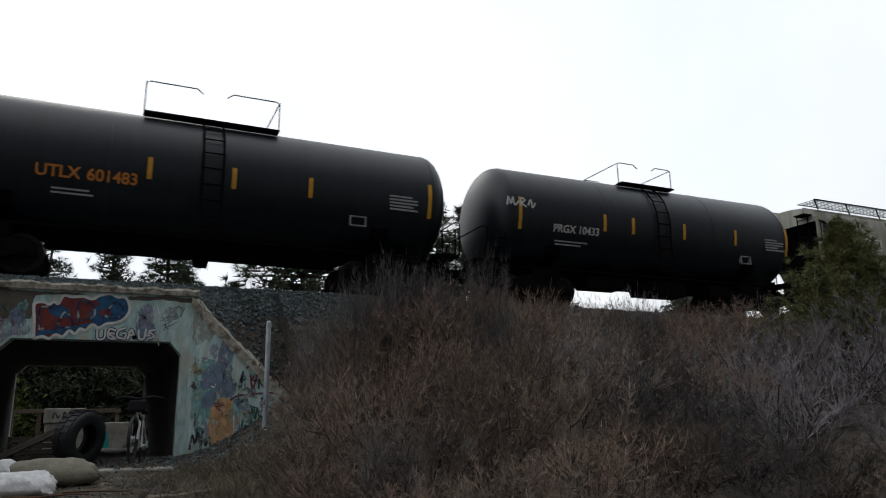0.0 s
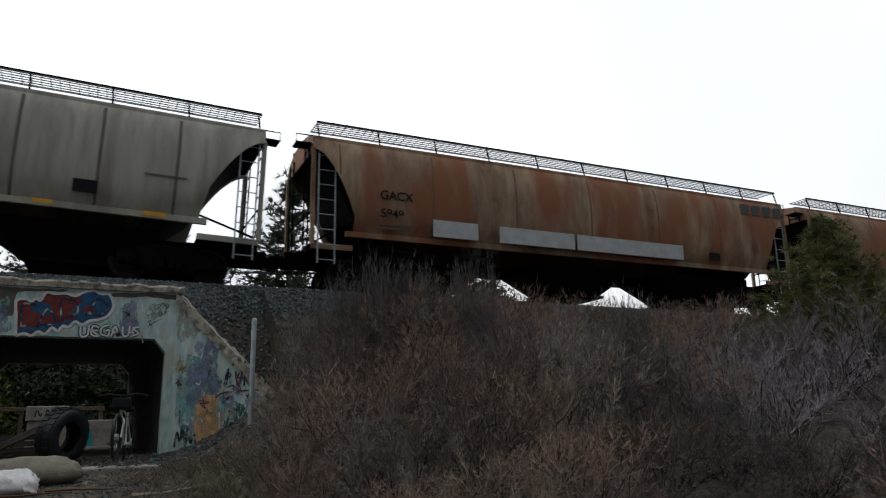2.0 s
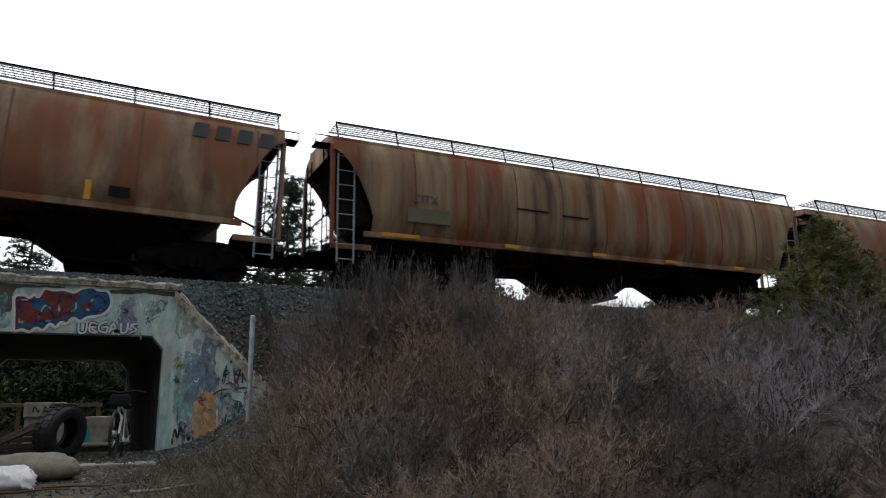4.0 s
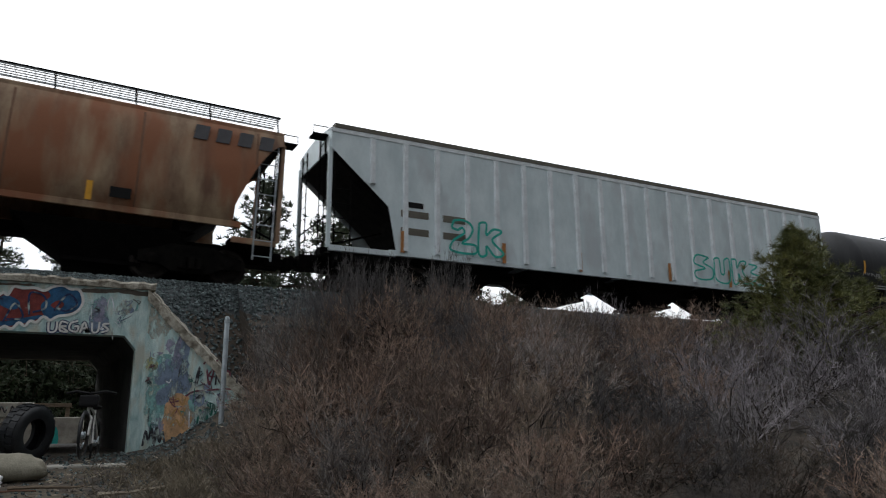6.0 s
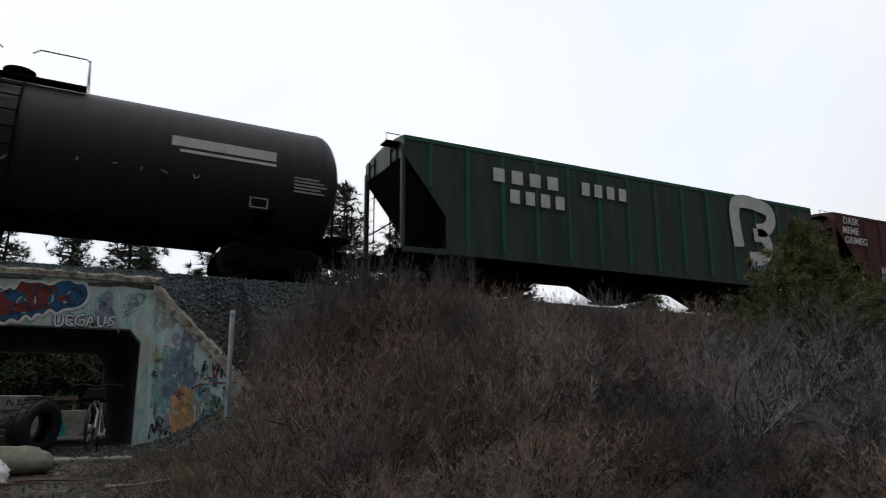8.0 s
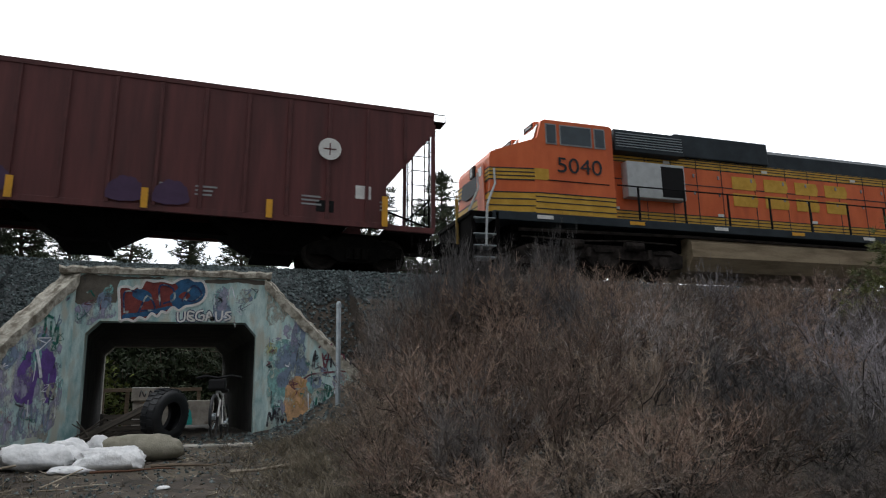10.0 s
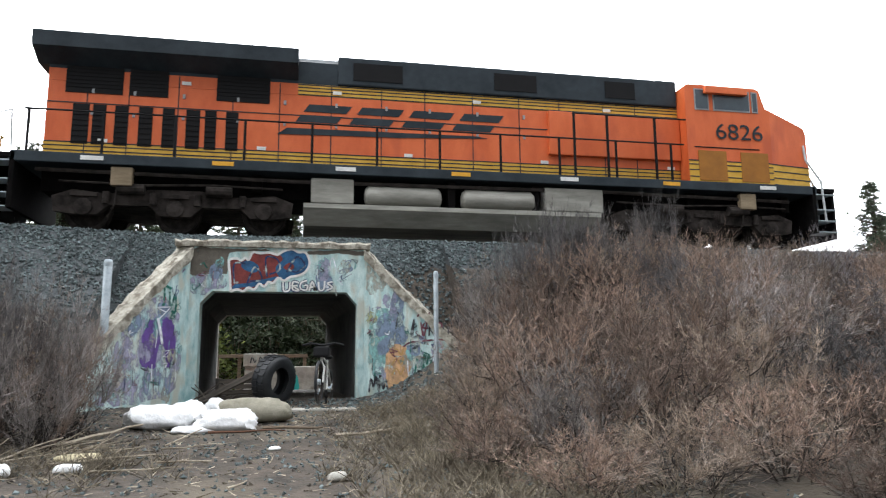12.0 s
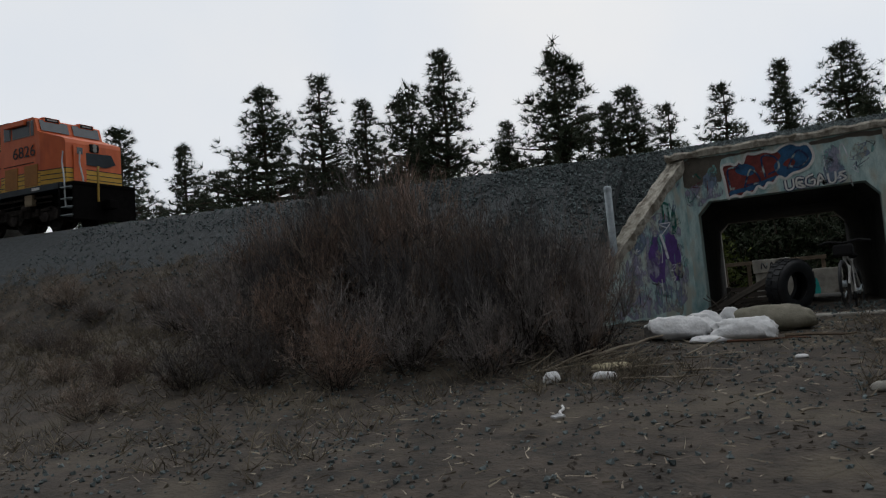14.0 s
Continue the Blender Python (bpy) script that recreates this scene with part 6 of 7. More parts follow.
# the thicket on the bank to the right of the path
for x, y, kind, s, sz in (
    (3.3, 11.9, "grey", 1.0, 1.0),
    (2.7, 10.6, "tan", 0.79, 1.04), (3.7, 10.8, "red", 0.90, 1.11), (4.8, 10.6, "red", 0.98, 0.87), (6.0, 10.6, "dark", 0.88, 1.14), (7.2, 10.9, "red", 0.92, 0.84), (8.4, 11.6, "grey", 1.00, 0.90), (9.4, 12.4, "tan", 0.95, 0.85),
    (2.3, 9.2, "tan", 0.71, 0.91), (3.2, 9.2, "red", 0.93, 0.97), (4.3, 9.2, "red", 0.99, 0.90), (5.5, 9.2, "red", 0.94, 1.10), (6.7, 9.3, "grey", 0.97, 1.00), (8.0, 9.6, "red", 0.99, 0.79), (9.2, 10.4, "dark", 0.96, 0.90), (10.4, 11.2, "red", 0.85, 0.73),
    (2.1, 7.8, "red", 0.65, 0.81), (3.0, 7.7, "grey", 0.82, 1.04), (4.1, 7.7, "red", 0.91, 1.06), (5.3, 7.8, "tan", 0.86, 1.02), (6.5, 7.9, "dark", 0.91, 1.00), (7.8, 8.2, "dark", 1.03, 0.75), (9.1, 8.9, "red", 0.90, 0.79), (10.4, 9.7, "pale", 1.04, 0.90),
    (2.6, 6.4, "red", 0.63, 0.72), (3.6, 6.4, "tan", 0.74, 0.79), (4.7, 6.5, "red", 0.77, 0.84), (5.9, 6.6, "red", 0.80, 0.87), (7.2, 6.9, "dark", 0.86, 0.94), (8.6, 7.4, "pale", 0.97, 1.08), (9.9, 8.2, "pale", 1.04, 0.86), (11.3, 8.8, "pale", 1.02, 1.19),
    (11.6, 12.0, "red", 1.00, 0.85), (12.8, 12.8, "dark", 1.00, 0.85), (14.0, 13.2, "red", 1.00, 0.85), (10.3, 13.0, "pale", 0.75, 0.80), (8.9, 13.6, "grey", 0.80, 0.80), (12.0, 13.9, "red", 0.80, 0.80), (15.4, 13.4, "dark", 1.00, 0.90),
    (11.8, 10.2, "grey", 0.98, 0.89), (13.2, 10.9, "tan", 0.95, 0.79), (14.8, 11.4, "pale", 0.92, 0.95), (12.8, 9.2, "pale", 0.93, 0.83), (14.4, 9.8, "pale", 1.07, 1.20), (16.2, 12.3, "red", 1.10, 0.90), (17.6, 13.2, "dark", 1.10, 0.90), (19.5, 13.4, "red", 1.20, 0.90), (21.5, 13.0, "grey", 1.20, 0.90),
    (16.6, 10.6, "dark", 0.89, 1.02), (18.6, 11.4, "red", 0.95, 0.81), (24.0, 13.4, "tan", 1.30, 0.90), (9.0, 5.8, "dark", 0.80, 1.01), (10.2, 6.8, "pale", 0.98, 0.82), (11.6, 7.6, "dark", 0.89, 0.78), (13.0, 8.2, "pale", 1.00, 0.92), (14.6, 9.0, "dark", 1.03, 1.07), (8.2, 5.0, "red", 0.80, 0.80), (16.5, 9.6, "pale", 1.01, 1.14), (18.5, 10.2, "grey", 1.02, 0.79), (9.8, 5.2, "dark", 0.76, 0.69), (12.4, 6.7, "red", 0.75, 0.84),
    (5.0, 5.6, "red", 0.62, 0.63), (6.3, 5.7, "grey", 0.60, 0.81), (7.7, 6.1, "tan", 0.68, 0.89),
):
    bush(kind, x, y, s, sz=sz)


def slope_z(x, y):
    """The height of the soil or of the embankment's slope over it."""
    return max(ground_z(x, y), SHOULDER[1] - (SHOULDER[0] - y) / 1.5 + rise(x)) if y > 11.4 else ground_z(x, y)


def crest_bush(kind, x, y, top, width):
    """A bush whose crown reaches the height top and about width to either side."""
    z = slope_z(x, y)
    tall = (top - z + 0.08) / (0.9 * {"red": 1.8, "grey": 1.65, "tan": 1.7, "dark": 1.5, "pale": 1.8}[kind])
    bush(kind, x, y, width, z, tall / width)


for x, y, kind, top, w in (
    (3.5, 12.9, "grey", 3.6, 0.7), (4.1, 13.0, "dark", 4.15, 0.7), (4.8, 13.0, "dark", 4.5, 0.85), (5.3, 13.1, "dark", 4.5, 0.8), (5.85, 13.0, "grey", 4.2, 0.7), (4.5, 12.6, "dark", 4.15, 0.75), (5.2, 12.6, "grey", 4.2, 0.75), (7.45, 14.0, "dark", 5.15, 0.62), (7.0, 13.9, "grey", 4.6, 0.45), (6.5, 13.0, "red", 4.05, 0.8), (7.5, 12.9, "red", 4.05, 0.8), (8.3, 13.0, "tan", 3.9, 0.8),
    (4.2, 12.0, "red", 3.55, 0.9), (5.2, 12.0, "red", 3.8, 0.9), (6.3, 11.9, "dark", 3.65, 0.9), (7.4, 11.8, "red", 3.6, 0.9), (8.5, 12.1, "grey", 3.55, 0.9), (9.3, 13.1, "red", 3.95, 0.8), (10.2, 13.2, "tan", 4.0, 0.8), (10.9, 13.3, "pale", 4.4, 0.6), (11.4, 13.4, "pale", 4.25, 0.55), (12.3, 13.3, "red", 4.0, 0.8),
):
    crest_bush(kind, x, y, top, w)
for k in range(19):     # low growth up the slope to the ballast
    x = 7.6 + k * 0.88
    crest_bush(("red", "tan", "grey", "red")[k % 4], x + veg.uniform(-0.3, 0.3), 15.5 + veg.uniform(-0.2, 0.3), 4.32 + veg.uniform(-0.08, 0.14), 0.5)
    crest_bush(("tan", "red", "red", "grey")[k % 4], x + 0.4 + veg.uniform(-0.3, 0.3), 14.4 + veg.uniform(-0.3, 0.3), 4.05 + veg.uniform(-0.15, 0.1), 0.65)
# the thicket to the left
for x, y, kind, top, w in (
    (-7.2, 11.2, "grey", 4.45, 0.85), (-6.5, 11.0, "red", 4.1, 0.8), (-7.9, 11.0, "grey", 4.2, 0.85), (-8.7, 11.2, "grey", 3.95, 0.9), (-9.6, 11.2, "red", 3.75, 0.9), (-10.5, 11.3, "grey", 3.5, 0.85), (-5.9, 11.4, "grey", 3.6, 0.75), (-7.4, 10.2, "red", 3.4, 0.9), (-8.4, 10.0, "dark", 3.1, 0.9), (-6.4, 10.0, "dark", 2.9, 0.8), (-9.5, 9.9, "grey", 2.8, 0.8),
    (-4.2, 10.6, "dark", 3.05, 0.85), (-3.6, 10.5, "grey", 2.8, 0.75), (-3.05, 10.6, "grey", 2.3, 0.6), (-4.9, 10.6, "red", 2.95, 0.8), (-5.5, 10.3, "grey", 2.6, 0.75), (-3.9, 9.8, "grey", 2.3, 0.75), (-4.7, 9.7, "dark", 2.3, 0.75), (-3.2, 9.9, "grey", 1.75, 0.55), (-3.4, 11.6, "grey", 2.7, 0.7),
    (-5.4, 9.0, "grey", 1.75, 0.7), (-6.4, 8.9, "grey", 2.0, 0.8), (-7.5, 8.9, "red", 2.2, 0.8), (-8.6, 8.8, "grey", 2.0, 0.75), (-4.2, 9.0, "grey", 1.45, 0.55), (-6.0, 8.0, "red", 1.4, 0.6), (-7.2, 7.8, "grey", 1.4, 0.6), (-8.4, 7.6, "grey", 1.3, 0.6),
    (-5.6, 12.2, "grey", 3.2, 0.8), (-4.6, 12.1, "grey", 2.9, 0.7), (-10.6, 10.0, "grey", 2.4, 0.7), (-11.8, 10.6, "grey", 2.5, 0.7),
):
    crest_bush(kind, x, y, top, w)


for x, y, kind, s in ((-11.5, 12.6, "tan", 0.6), (-13.0, 11.8, "grey", 0.55), (-14.6, 12.4, "tan", 0.6), (-16.5, 12.0, "grey", 0.6), (-13.6, 9.4, "tan", 0.5), (-15.8, 10.2, "grey", 0.55), (-18.5, 12.6, "tan", 0.7), (-12.0, 8.0, "tan", 0.45), (-10.0, 7.6, "red", 0.5), (-20.5, 11.6, "grey", 0.6), (-9.0, 6.4, "tan", 0.5)):
    bush(kind, x, y, s, z=max(ground_z(x, y), SHOULDER[1] - (SHOULDER[0] - y) / 1.5 + rise(x) if y > 11.4 else 0), sz=0.8)


def pine_mesh(seed, height, width, material, clump, whorls, per, needles, bare=0.12, shape=0.8, thin=0.27, dense=1.9):
    """A tapered trunk with whorled limbs, and needle tufts along and at the end of each limb."""
    rng = random.Random(seed)
    trunk = Build().tube([(rng.uniform(-0.02, 0.02) * height * 0.3 * k, 0, height * k / 6) for k in range(7)], [height * 0.016 * (1 - k / 6.6) + 0.01 for k in range(7)], 7)
    v, f = [], []
    for w in range(whorls):
        u = bare + (1 - bare) * (w + rng.random() * 0.7) / whorls
        z = height * min(u, 0.985)
        reach = width * (1 - ((u - bare) / (1 - bare)) ** (1 / shape)) * rng.uniform(0.55, 1.1) + 0.05 * width
        for k in range(per):
            a = rng.uniform(0, math.tau)
            if rng.random() < 0.18:
                continue
            r = reach * rng.uniform(0.5, 1.1)
            end = Vector((math.cos(a) * r, math.sin(a) * r, z + r * rng.uniform(-0.15, 0.4)))
            trunk.tube([(0, 0, z), (end.x * 0.5, end.y * 0.5, z + (end.z - z) * 0.3), tuple(end)], [0.012 * height * (1.1 - u) + 0.004, 0.006 * height * (1.1 - u) + 0.003, 0.004], 4, False)
            m = max(3, int(r / clump * dense))
            for i in range(m):
                t = 0.25 + 0.75 * (i + rng.random()) / m
                p = Vector((end.x * t, end.y * t, z + (end.z - z) * t)) + Vector((rng.gauss(0, 0.4), rng.gauss(0, 0.4), rng.gauss(0.1, 0.5))) * clump
                for _ in range(needles):
                    d = Vector((math.cos(a) * 0.6 + rng.uniform(-1, 1), math.sin(a) * 0.6 + rng.uniform(-1, 1), rng.uniform(-0.4, 1.1)))
                    strip(v, f, p, d, clump * rng.uniform(0.5, 1.0), clump * thin, rng, 1)
    return trunk.mesh("trunk", M_bark), quick("crown", Build_raw(v, f), material)


PINES = [pine_mesh(41, 17, 7.2, M_needle, 0.5, 38, 8, 15, 0.06, thin=0.12), pine_mesh(42, 17, 5.2, M_needle, 0.46, 40, 8, 15, 0.04, 1.0, thin=0.12), pine_mesh(43, 17, 7.0, M_needle, 0.54, 36, 8, 15, 0.1, 0.75, thin=0.12), pine_mesh(44, 17, 5.4, M_needle, 0.45, 36, 7, 15, 0.08, thin=0.12)]


def pine(x, y, top, k, label="tall ponderosa pine beyond the railway", wide=1.0):
    z = ground_z(x, y) - 0.2
    s = (top - z) / 17
    ob = new("pine_tree")
    ob.matrix_basis = pose(x, y, z, 0, 0, veg.uniform(0, 360)) @ Matrix.Diagonal((s * wide, s * wide, s, 1))
    tagged(ob, label, "tree", "pines beyond the railway")
    part("trunk", PINES[k][0], None, ob)
    part("crown", PINES[k][1], None, ob)
    return ob


# far pines: place, height of the top
for x, y, top, k in ((-27.6, 55, 23.3, 1), (-48.0, 55, 24.5, 0), (-41.0, 55, 24.3, 3), (-36.0, 55, 20.7, 1), (-31.2, 55, 20.7, 2), (-17.0, 55, 20.7, 2), (-21.9, 55, 15.9, 1), (-11.8, 55, 16.6, 0), (-9.4, 57, 15.3, 3), (-14.2, 58, 16.5, 1), (-5.1, 55, 15.5, 3), (-1.1, 55, 16.2, 1), (2.9, 55, 16.5, 0),
                     (-69.9, 55, 24.5, 0), (-59.7, 55, 20.8, 1), (-55.1, 56, 17.4, 3), (12.8, 55, 20.0, 2), (18.8, 55, 19.8, 0), (24.4, 55, 19.9, 1), (27.6, 56, 20.0, 0), (16.7, 58, 14.0, 3), (29.5, 52, 14.0, 1), (33.0, 50, 13.0, 2), (9.5, 58, 11.5, 3), (-24.5, 60, 15.0, 2),
                     (-33.8, 62, 17.0, 0), (-44.0, 62, 16.0, 2), (-64.0, 62, 17.0, 2), (40.0, 62, 13.0, 0), (47.0, 66, 12.5, 1), (22.0, 62, 12.0, 3), (36.0, 70, 13.0, 1), (55.0, 70, 13.0, 2), (62.0, 66, 13.5, 0), (70.0, 75, 13.0, 1), (-80.0, 60, 20.0, 1), (-76.0, 66, 17.0, 2)):
    pine(x, y, top, k, wide=1.15 if top > 14 else 1.3)
for x, y, top, k in ((2.6, 36, 8.6, 2), (5.5, 40, 8.9, 0), (11.5, 42, 8.8, 3), (16.0, 44, 9.0, 1), (8.2, 34, 8.2, 3), (21.0, 40, 8.4, 2), (38.69, 42.0, 13.8, 1), (43.2, 46, 12.3, 0)):
    pine(x, y, top, k, "smaller dark pine behind the embankment", 1.25)

YOUNG = pine_mesh(51, 3.6, 2.5, M_needle_near, 0.24, 36, 13, 34, 0.0, 0.62, 0.06, 1.3)
young = new("young_pine")
young.matrix_basis = pose(15.9, 11.4, ground_z(15.9, 11.4)) @ Matrix.Diagonal((0.95, 0.95, 0.95, 1))
tagged(young, "dense olive-green young pine standing in the scrub", "tree")
part("trunk", YOUNG[0], None, young)
part("crown", YOUNG[1], None, young)

# ---- fence posts ----
for x, y, z0, z1, r, lab in ((2.57, 13.8, 1.0, 3.34, 0.048, "slim galvanised steel fence post leaning slightly"), (-3.5, 13.8, 0.8, 3.46, 0.075, "stout galvanised steel post with a rounded cap")):
    post = thing("fence_post", lab, "post", "posts before the wing walls")
    part("pole", Build().lathe([(z0, r), (z1 - 0.03, r), (z1 - 0.01, r * 0.85), (z1, r * 0.5)], 14, "z"), M_steel, post, at=pose(x, y, 0), smooth=True)
    part("collar", Build().lathe([(z1 - 0.12, r + 0.006), (z1 - 0.06, r + 0.006)], 14, "z"), M_steel, post, at=pose(x, y, 0))

# ---- bags and rubbish before the underpass ----
def sack(name, label, x, y, size, turn, material, seed, category, lift=0.0, tilt=0.0, crease=2.6):
    """A slumped bag: a flattened round form with folds and a gathered end."""
    L, Wd, Ht = size
    v, f, nu, nv = [], [], 36, 20
    for j in range(nv + 1):
        b = -math.pi / 2 + math.pi * j / nv
        for i in range(nu):
            a = math.tau * i / nu
            cx = math.copysign(abs(math.sin(b)) ** 0.75, math.sin(b))
            r = abs(math.cos(b)) ** 0.6
            cy, cz = r * math.cos(a), r * math.sin(a)
            cz = cz * (0.55 if cz < 0 else 1.0)
            p = Vector((cx * L / 2, cy * Wd / 2, cz * Ht * 0.65))
            fold = 0.09 * noise.noise(p * 5 + Vector((seed, 0, 0))) + 0.05 * noise.noise(p * 12 + Vector((0, seed, 0))) + 0.03 * abs(noise.noise(Vector((p.x * 14, a * 2, seed))))
            v.append(p * (1 + fold * crease))
    for j in range(nv):
        f += [(j * nu + i, j * nu + (i + 1) % nu, (j + 1) * nu + (i + 1) % nu, (j + 1) * nu + i) for i in range(nu)]
    ob = part(name, Build().add(v, f), material, at=pose(x, y, ground_z(x, y) + Ht * 0.33 + lift, 0, tilt, turn), smooth=True)
    return tagged(ob, label, category)


sack("rubbish_bag", "slumped white plastic rubbish bag on the soil", -2.05, 11.7, (1.0, 0.55, 0.36), 12, M_bag, 1, "bag")
sack("rubbish_bag", "crumpled white plastic bag", -1.1, 11.45, (0.95, 0.55, 0.34), -8, M_bag, 2, "bag")
sack("rubbish_bag", "small white plastic bag on top of another", -1.7, 11.95, (0.5, 0.4, 0.34), 30, M_bag, 3, "bag", 0.06)
sack("rubbish_bag", "small white plastic bag", -1.35, 12.35, (0.4, 0.35, 0.34), 70, M_bag, 6, "bag", 0.02)
sack("plastic_scrap", "flattened scrap of white plastic", -1.55, 11.3, (0.55, 0.4, 0.12), 15, M_bag, 7, "litter")
sack("canvas_roll", "rolled olive-grey canvas bundle", -0.8, 12.25, (1.3, 0.48, 0.4), -6, M_olive, 4, "bundle", crease=1.0)
sack("litter_cup", "crushed white cup on the ground", -3.1, 8.5, (0.2, 0.16, 0.17), 60, M_bag, 8, "litter")
sack("plastic_scrap", "white plastic scrap among dry stems", -2.5, 8.75, (0.28, 0.12, 0.1), 20, M_bag, 9, "litter")
sack("plastic_scrap", "small bright wrapper on the path", -0.32, 9.75, (0.16, 0.1, 0.05), 20, M_bag, 10, "litter")
sack("stone", "pale stone lying on the path", 0.38, 7.75, (0.2, 0.12, 0.1), 15, M_concrete, 11, "stone")
sack("cardboard_scrap", "torn yellowish cardboard among dry stems", -2.55, 9.35, (0.5, 0.3, 0.08), 35, paint("cardboard", (0.42, 0.37, 0.24), 0.9), 12, "litter")
loop = [(-2.5, 7.1), (-2.45, 7.0), (-2.47, 6.92), (-2.42, 6.82), (-2.36, 6.74), (-2.44, 6.7), (-2.5, 6.76), (-2.44, 6.84)]
tagged(part("string", Build().tube([(x, y, ground_z(x, y) + 0.03) for x, y in loop], 0.014, 5), M_bag), "loop of white string on the ground", "litter")


def stick(name, label, x, y, turn, length, r, material, rise=0.0):
    d = Vector((math.cos(radians(turn)), math.sin(radians(turn)), 0))
    rng = random.Random(int(x * 31 + y * 17))
    pts = []
    for k in range(6):
        p = Vector((x, y, 0)) + d * length * (k / 5 - 0.5) + Vector((rng.uniform(-0.02, 0.02), rng.uniform(-0.02, 0.02), 0)) * length
        pts.append((p.x, p.y, ground_z(p.x, p.y) + r + 0.03 + rise * k / 5))
    tagged(part(name, Build().tube(pts, [r * (1 - 0.1 * k) for k in range(6)], 6), material), label, "branch")


stick("fallen_branch", "pale fallen branch on the bank", 0.95, 10.6, 20, 1.0, 0.03, M_litter)
stick("fallen_branch", "pale forked branch beside the bags", -2.55, 10.3, 35, 1.1, 0.03, M_litter, 0.15)
stick("board", "reddish-brown broken board by the bags", -0.75, 11.0, 4, 1.1, 0.02, paint("red_brown_wood", (0.13, 0.065, 0.04), 0.9))
stick("board", "split brown board on the soil", -0.1, 11.2, -6, 0.9, 0.03, M_wood)
for k, (x, y, a, ln) in enumerate(((-1.75, 8.6, 8, 0.9), (-2.0, 9.2, 15, 1.0), (-1.3, 8.9, -5, 0.6), (-3.2, 9.3, 30, 0.8), (-0.6, 7.6, 60, 0.35), (-0.2, 6.9, 55, 0.3))):
    stick("fallen_twig", "dry bleached twig on the ground", x, y, a, ln, 0.014, M_litter)

heap = random.Random(33)
for _ in range(34):
    x, y = heap.gauss(-2.75, 0.6), heap.gauss(9.7, 0.5)
    stick("fallen_twig", "dry bleached twig on the ground", x, y, heap.uniform(-40, 70), heap.uniform(0.25, 0.8), heap.uniform(0.006, 0.014), M_litter, heap.uniform(0.0, 0.22))

# ---- in the underpass ----
tyre = thing("truck_tyre", "worn black lorry tyre leaning in the underpass", "tyre", at=pose(-0.52, 14.55, 1.23, 0, -6, 142) @ Matrix.Scale(1.08, 4))
ring = [(-0.14, 0.24), (-0.16, 0.3), (-0.165, 0.38), (-0.14, 0.43), (-0.1, 0.45), (0.1, 0.45), (0.14, 0.43), (0.165, 0.38), (0.16, 0.3), (0.14, 0.24), (0.1, 0.27), (0.1, 0.4), (-0.1, 0.4), (-0.1, 0.27), (-0.14, 0.24)]
casing = Build()
nn = 40
casing.add([(a, r * math.cos(k * math.tau / nn), r * math.sin(k * math.tau / nn)) for a, r in ring for k in range(nn)],
           [(i * nn + k, i * nn + (k + 1) % nn, (i + 1) * nn + (k + 1) % nn, (i + 1) * nn + k) for i in range(len(ring) - 1) for k in range(nn)])
case = part("casing", casing, M_rubber, tyre, smooth=True)
for k in range(26):
    a = k * math.tau / 26
    for s in (-1, 1):
        lug = Build().box(min(s * 0.01, s * 0.12), max(s * 0.01, s * 0.12), -0.035, 0.035, 0.445, 0.463).moved(Matrix.Rotation(a + s * 0.06, 4, "X"))
        part("tread_block", lug, M_rubber, case)

bike = thing("bicycle", "old silver bicycle with black handlebar standing at the underpass mouth", "bicycle", at=pose(0.42, 13.95, 0.745, 0, -8, -101) @ Matrix.Scale(1.14, 4))
M_bike = paint("silver_bike_paint", (0.5, 0.5, 0.48), 0.4, 0.3)
for wx in (-0.52, 0.52):
    wheel = part("wheel", Build().lathe([(-0.03, 0.03), (-0.025, 0.05), (0.025, 0.05), (0.03, 0.03)], 10, "y"), M_steel, bike, at=(wx, 0, 0.34))
    t = Build()
    t.tube([(0.325 * math.cos(k * math.tau / 28), 0, 0.325 * math.sin(k * math.tau / 28)) for k in range(29)], 0.024, 6, False)
    part("tyre", t, M_rubber, wheel)
    t = Build()
    t.tube([(0.29 * math.cos(k * math.tau / 28), 0, 0.29 * math.sin(k * math.tau / 28)) for k in range(29)], 0.013, 5, False)
    part("rim", t, M_truck, wheel)
    for k in range(14):
        a = k * math.tau / 14
        part("spoke", Build().tube([(0, 0.02 if k % 2 else -0.02, 0), (0.29 * math.cos(a), 0, 0.29 * math.sin(a))], 0.0025, 3, False), M_truck, wheel)
part("frame", Build().tube([(-0.52, 0.05, 0.34), (-0.1, 0.03, 0.3), (-0.22, 0, 0.8)], 0.018, 6).tube([(-0.1, 0, 0.3), (0.36, 0, 0.72)], 0.022, 6).tube([(-0.2, 0, 0.74), (0.34, 0, 0.8)], 0.02, 6).tube([(0.33, 0, 0.86), (0.37, 0, 0.68)], 0.024, 6).tube([(-0.52, 0.05, 0.34), (-0.2, 0, 0.74)], 0.014, 6), M_bike, bike)
part("fork", Build().tube([(0.37, 0, 0.68), (0.4, 0.06, 0.6), (0.52, 0.06, 0.34)], 0.018, 6).tube([(0.4, -0.06, 0.6), (0.52, -0.06, 0.34)], 0.018, 6), M_bike, bike)
part("handlebar", Build().tube([(0.25, -0.34, 0.98), (0.33, -0.2, 1.0), (0.36, 0, 0.96), (0.33, 0.2, 1.0), (0.25, 0.34, 0.98)], 0.02, 6).tube([(0.33, 0, 0.86), (0.36, 0, 0.98)], 0.022, 6), M_black, bike, "black handlebar")
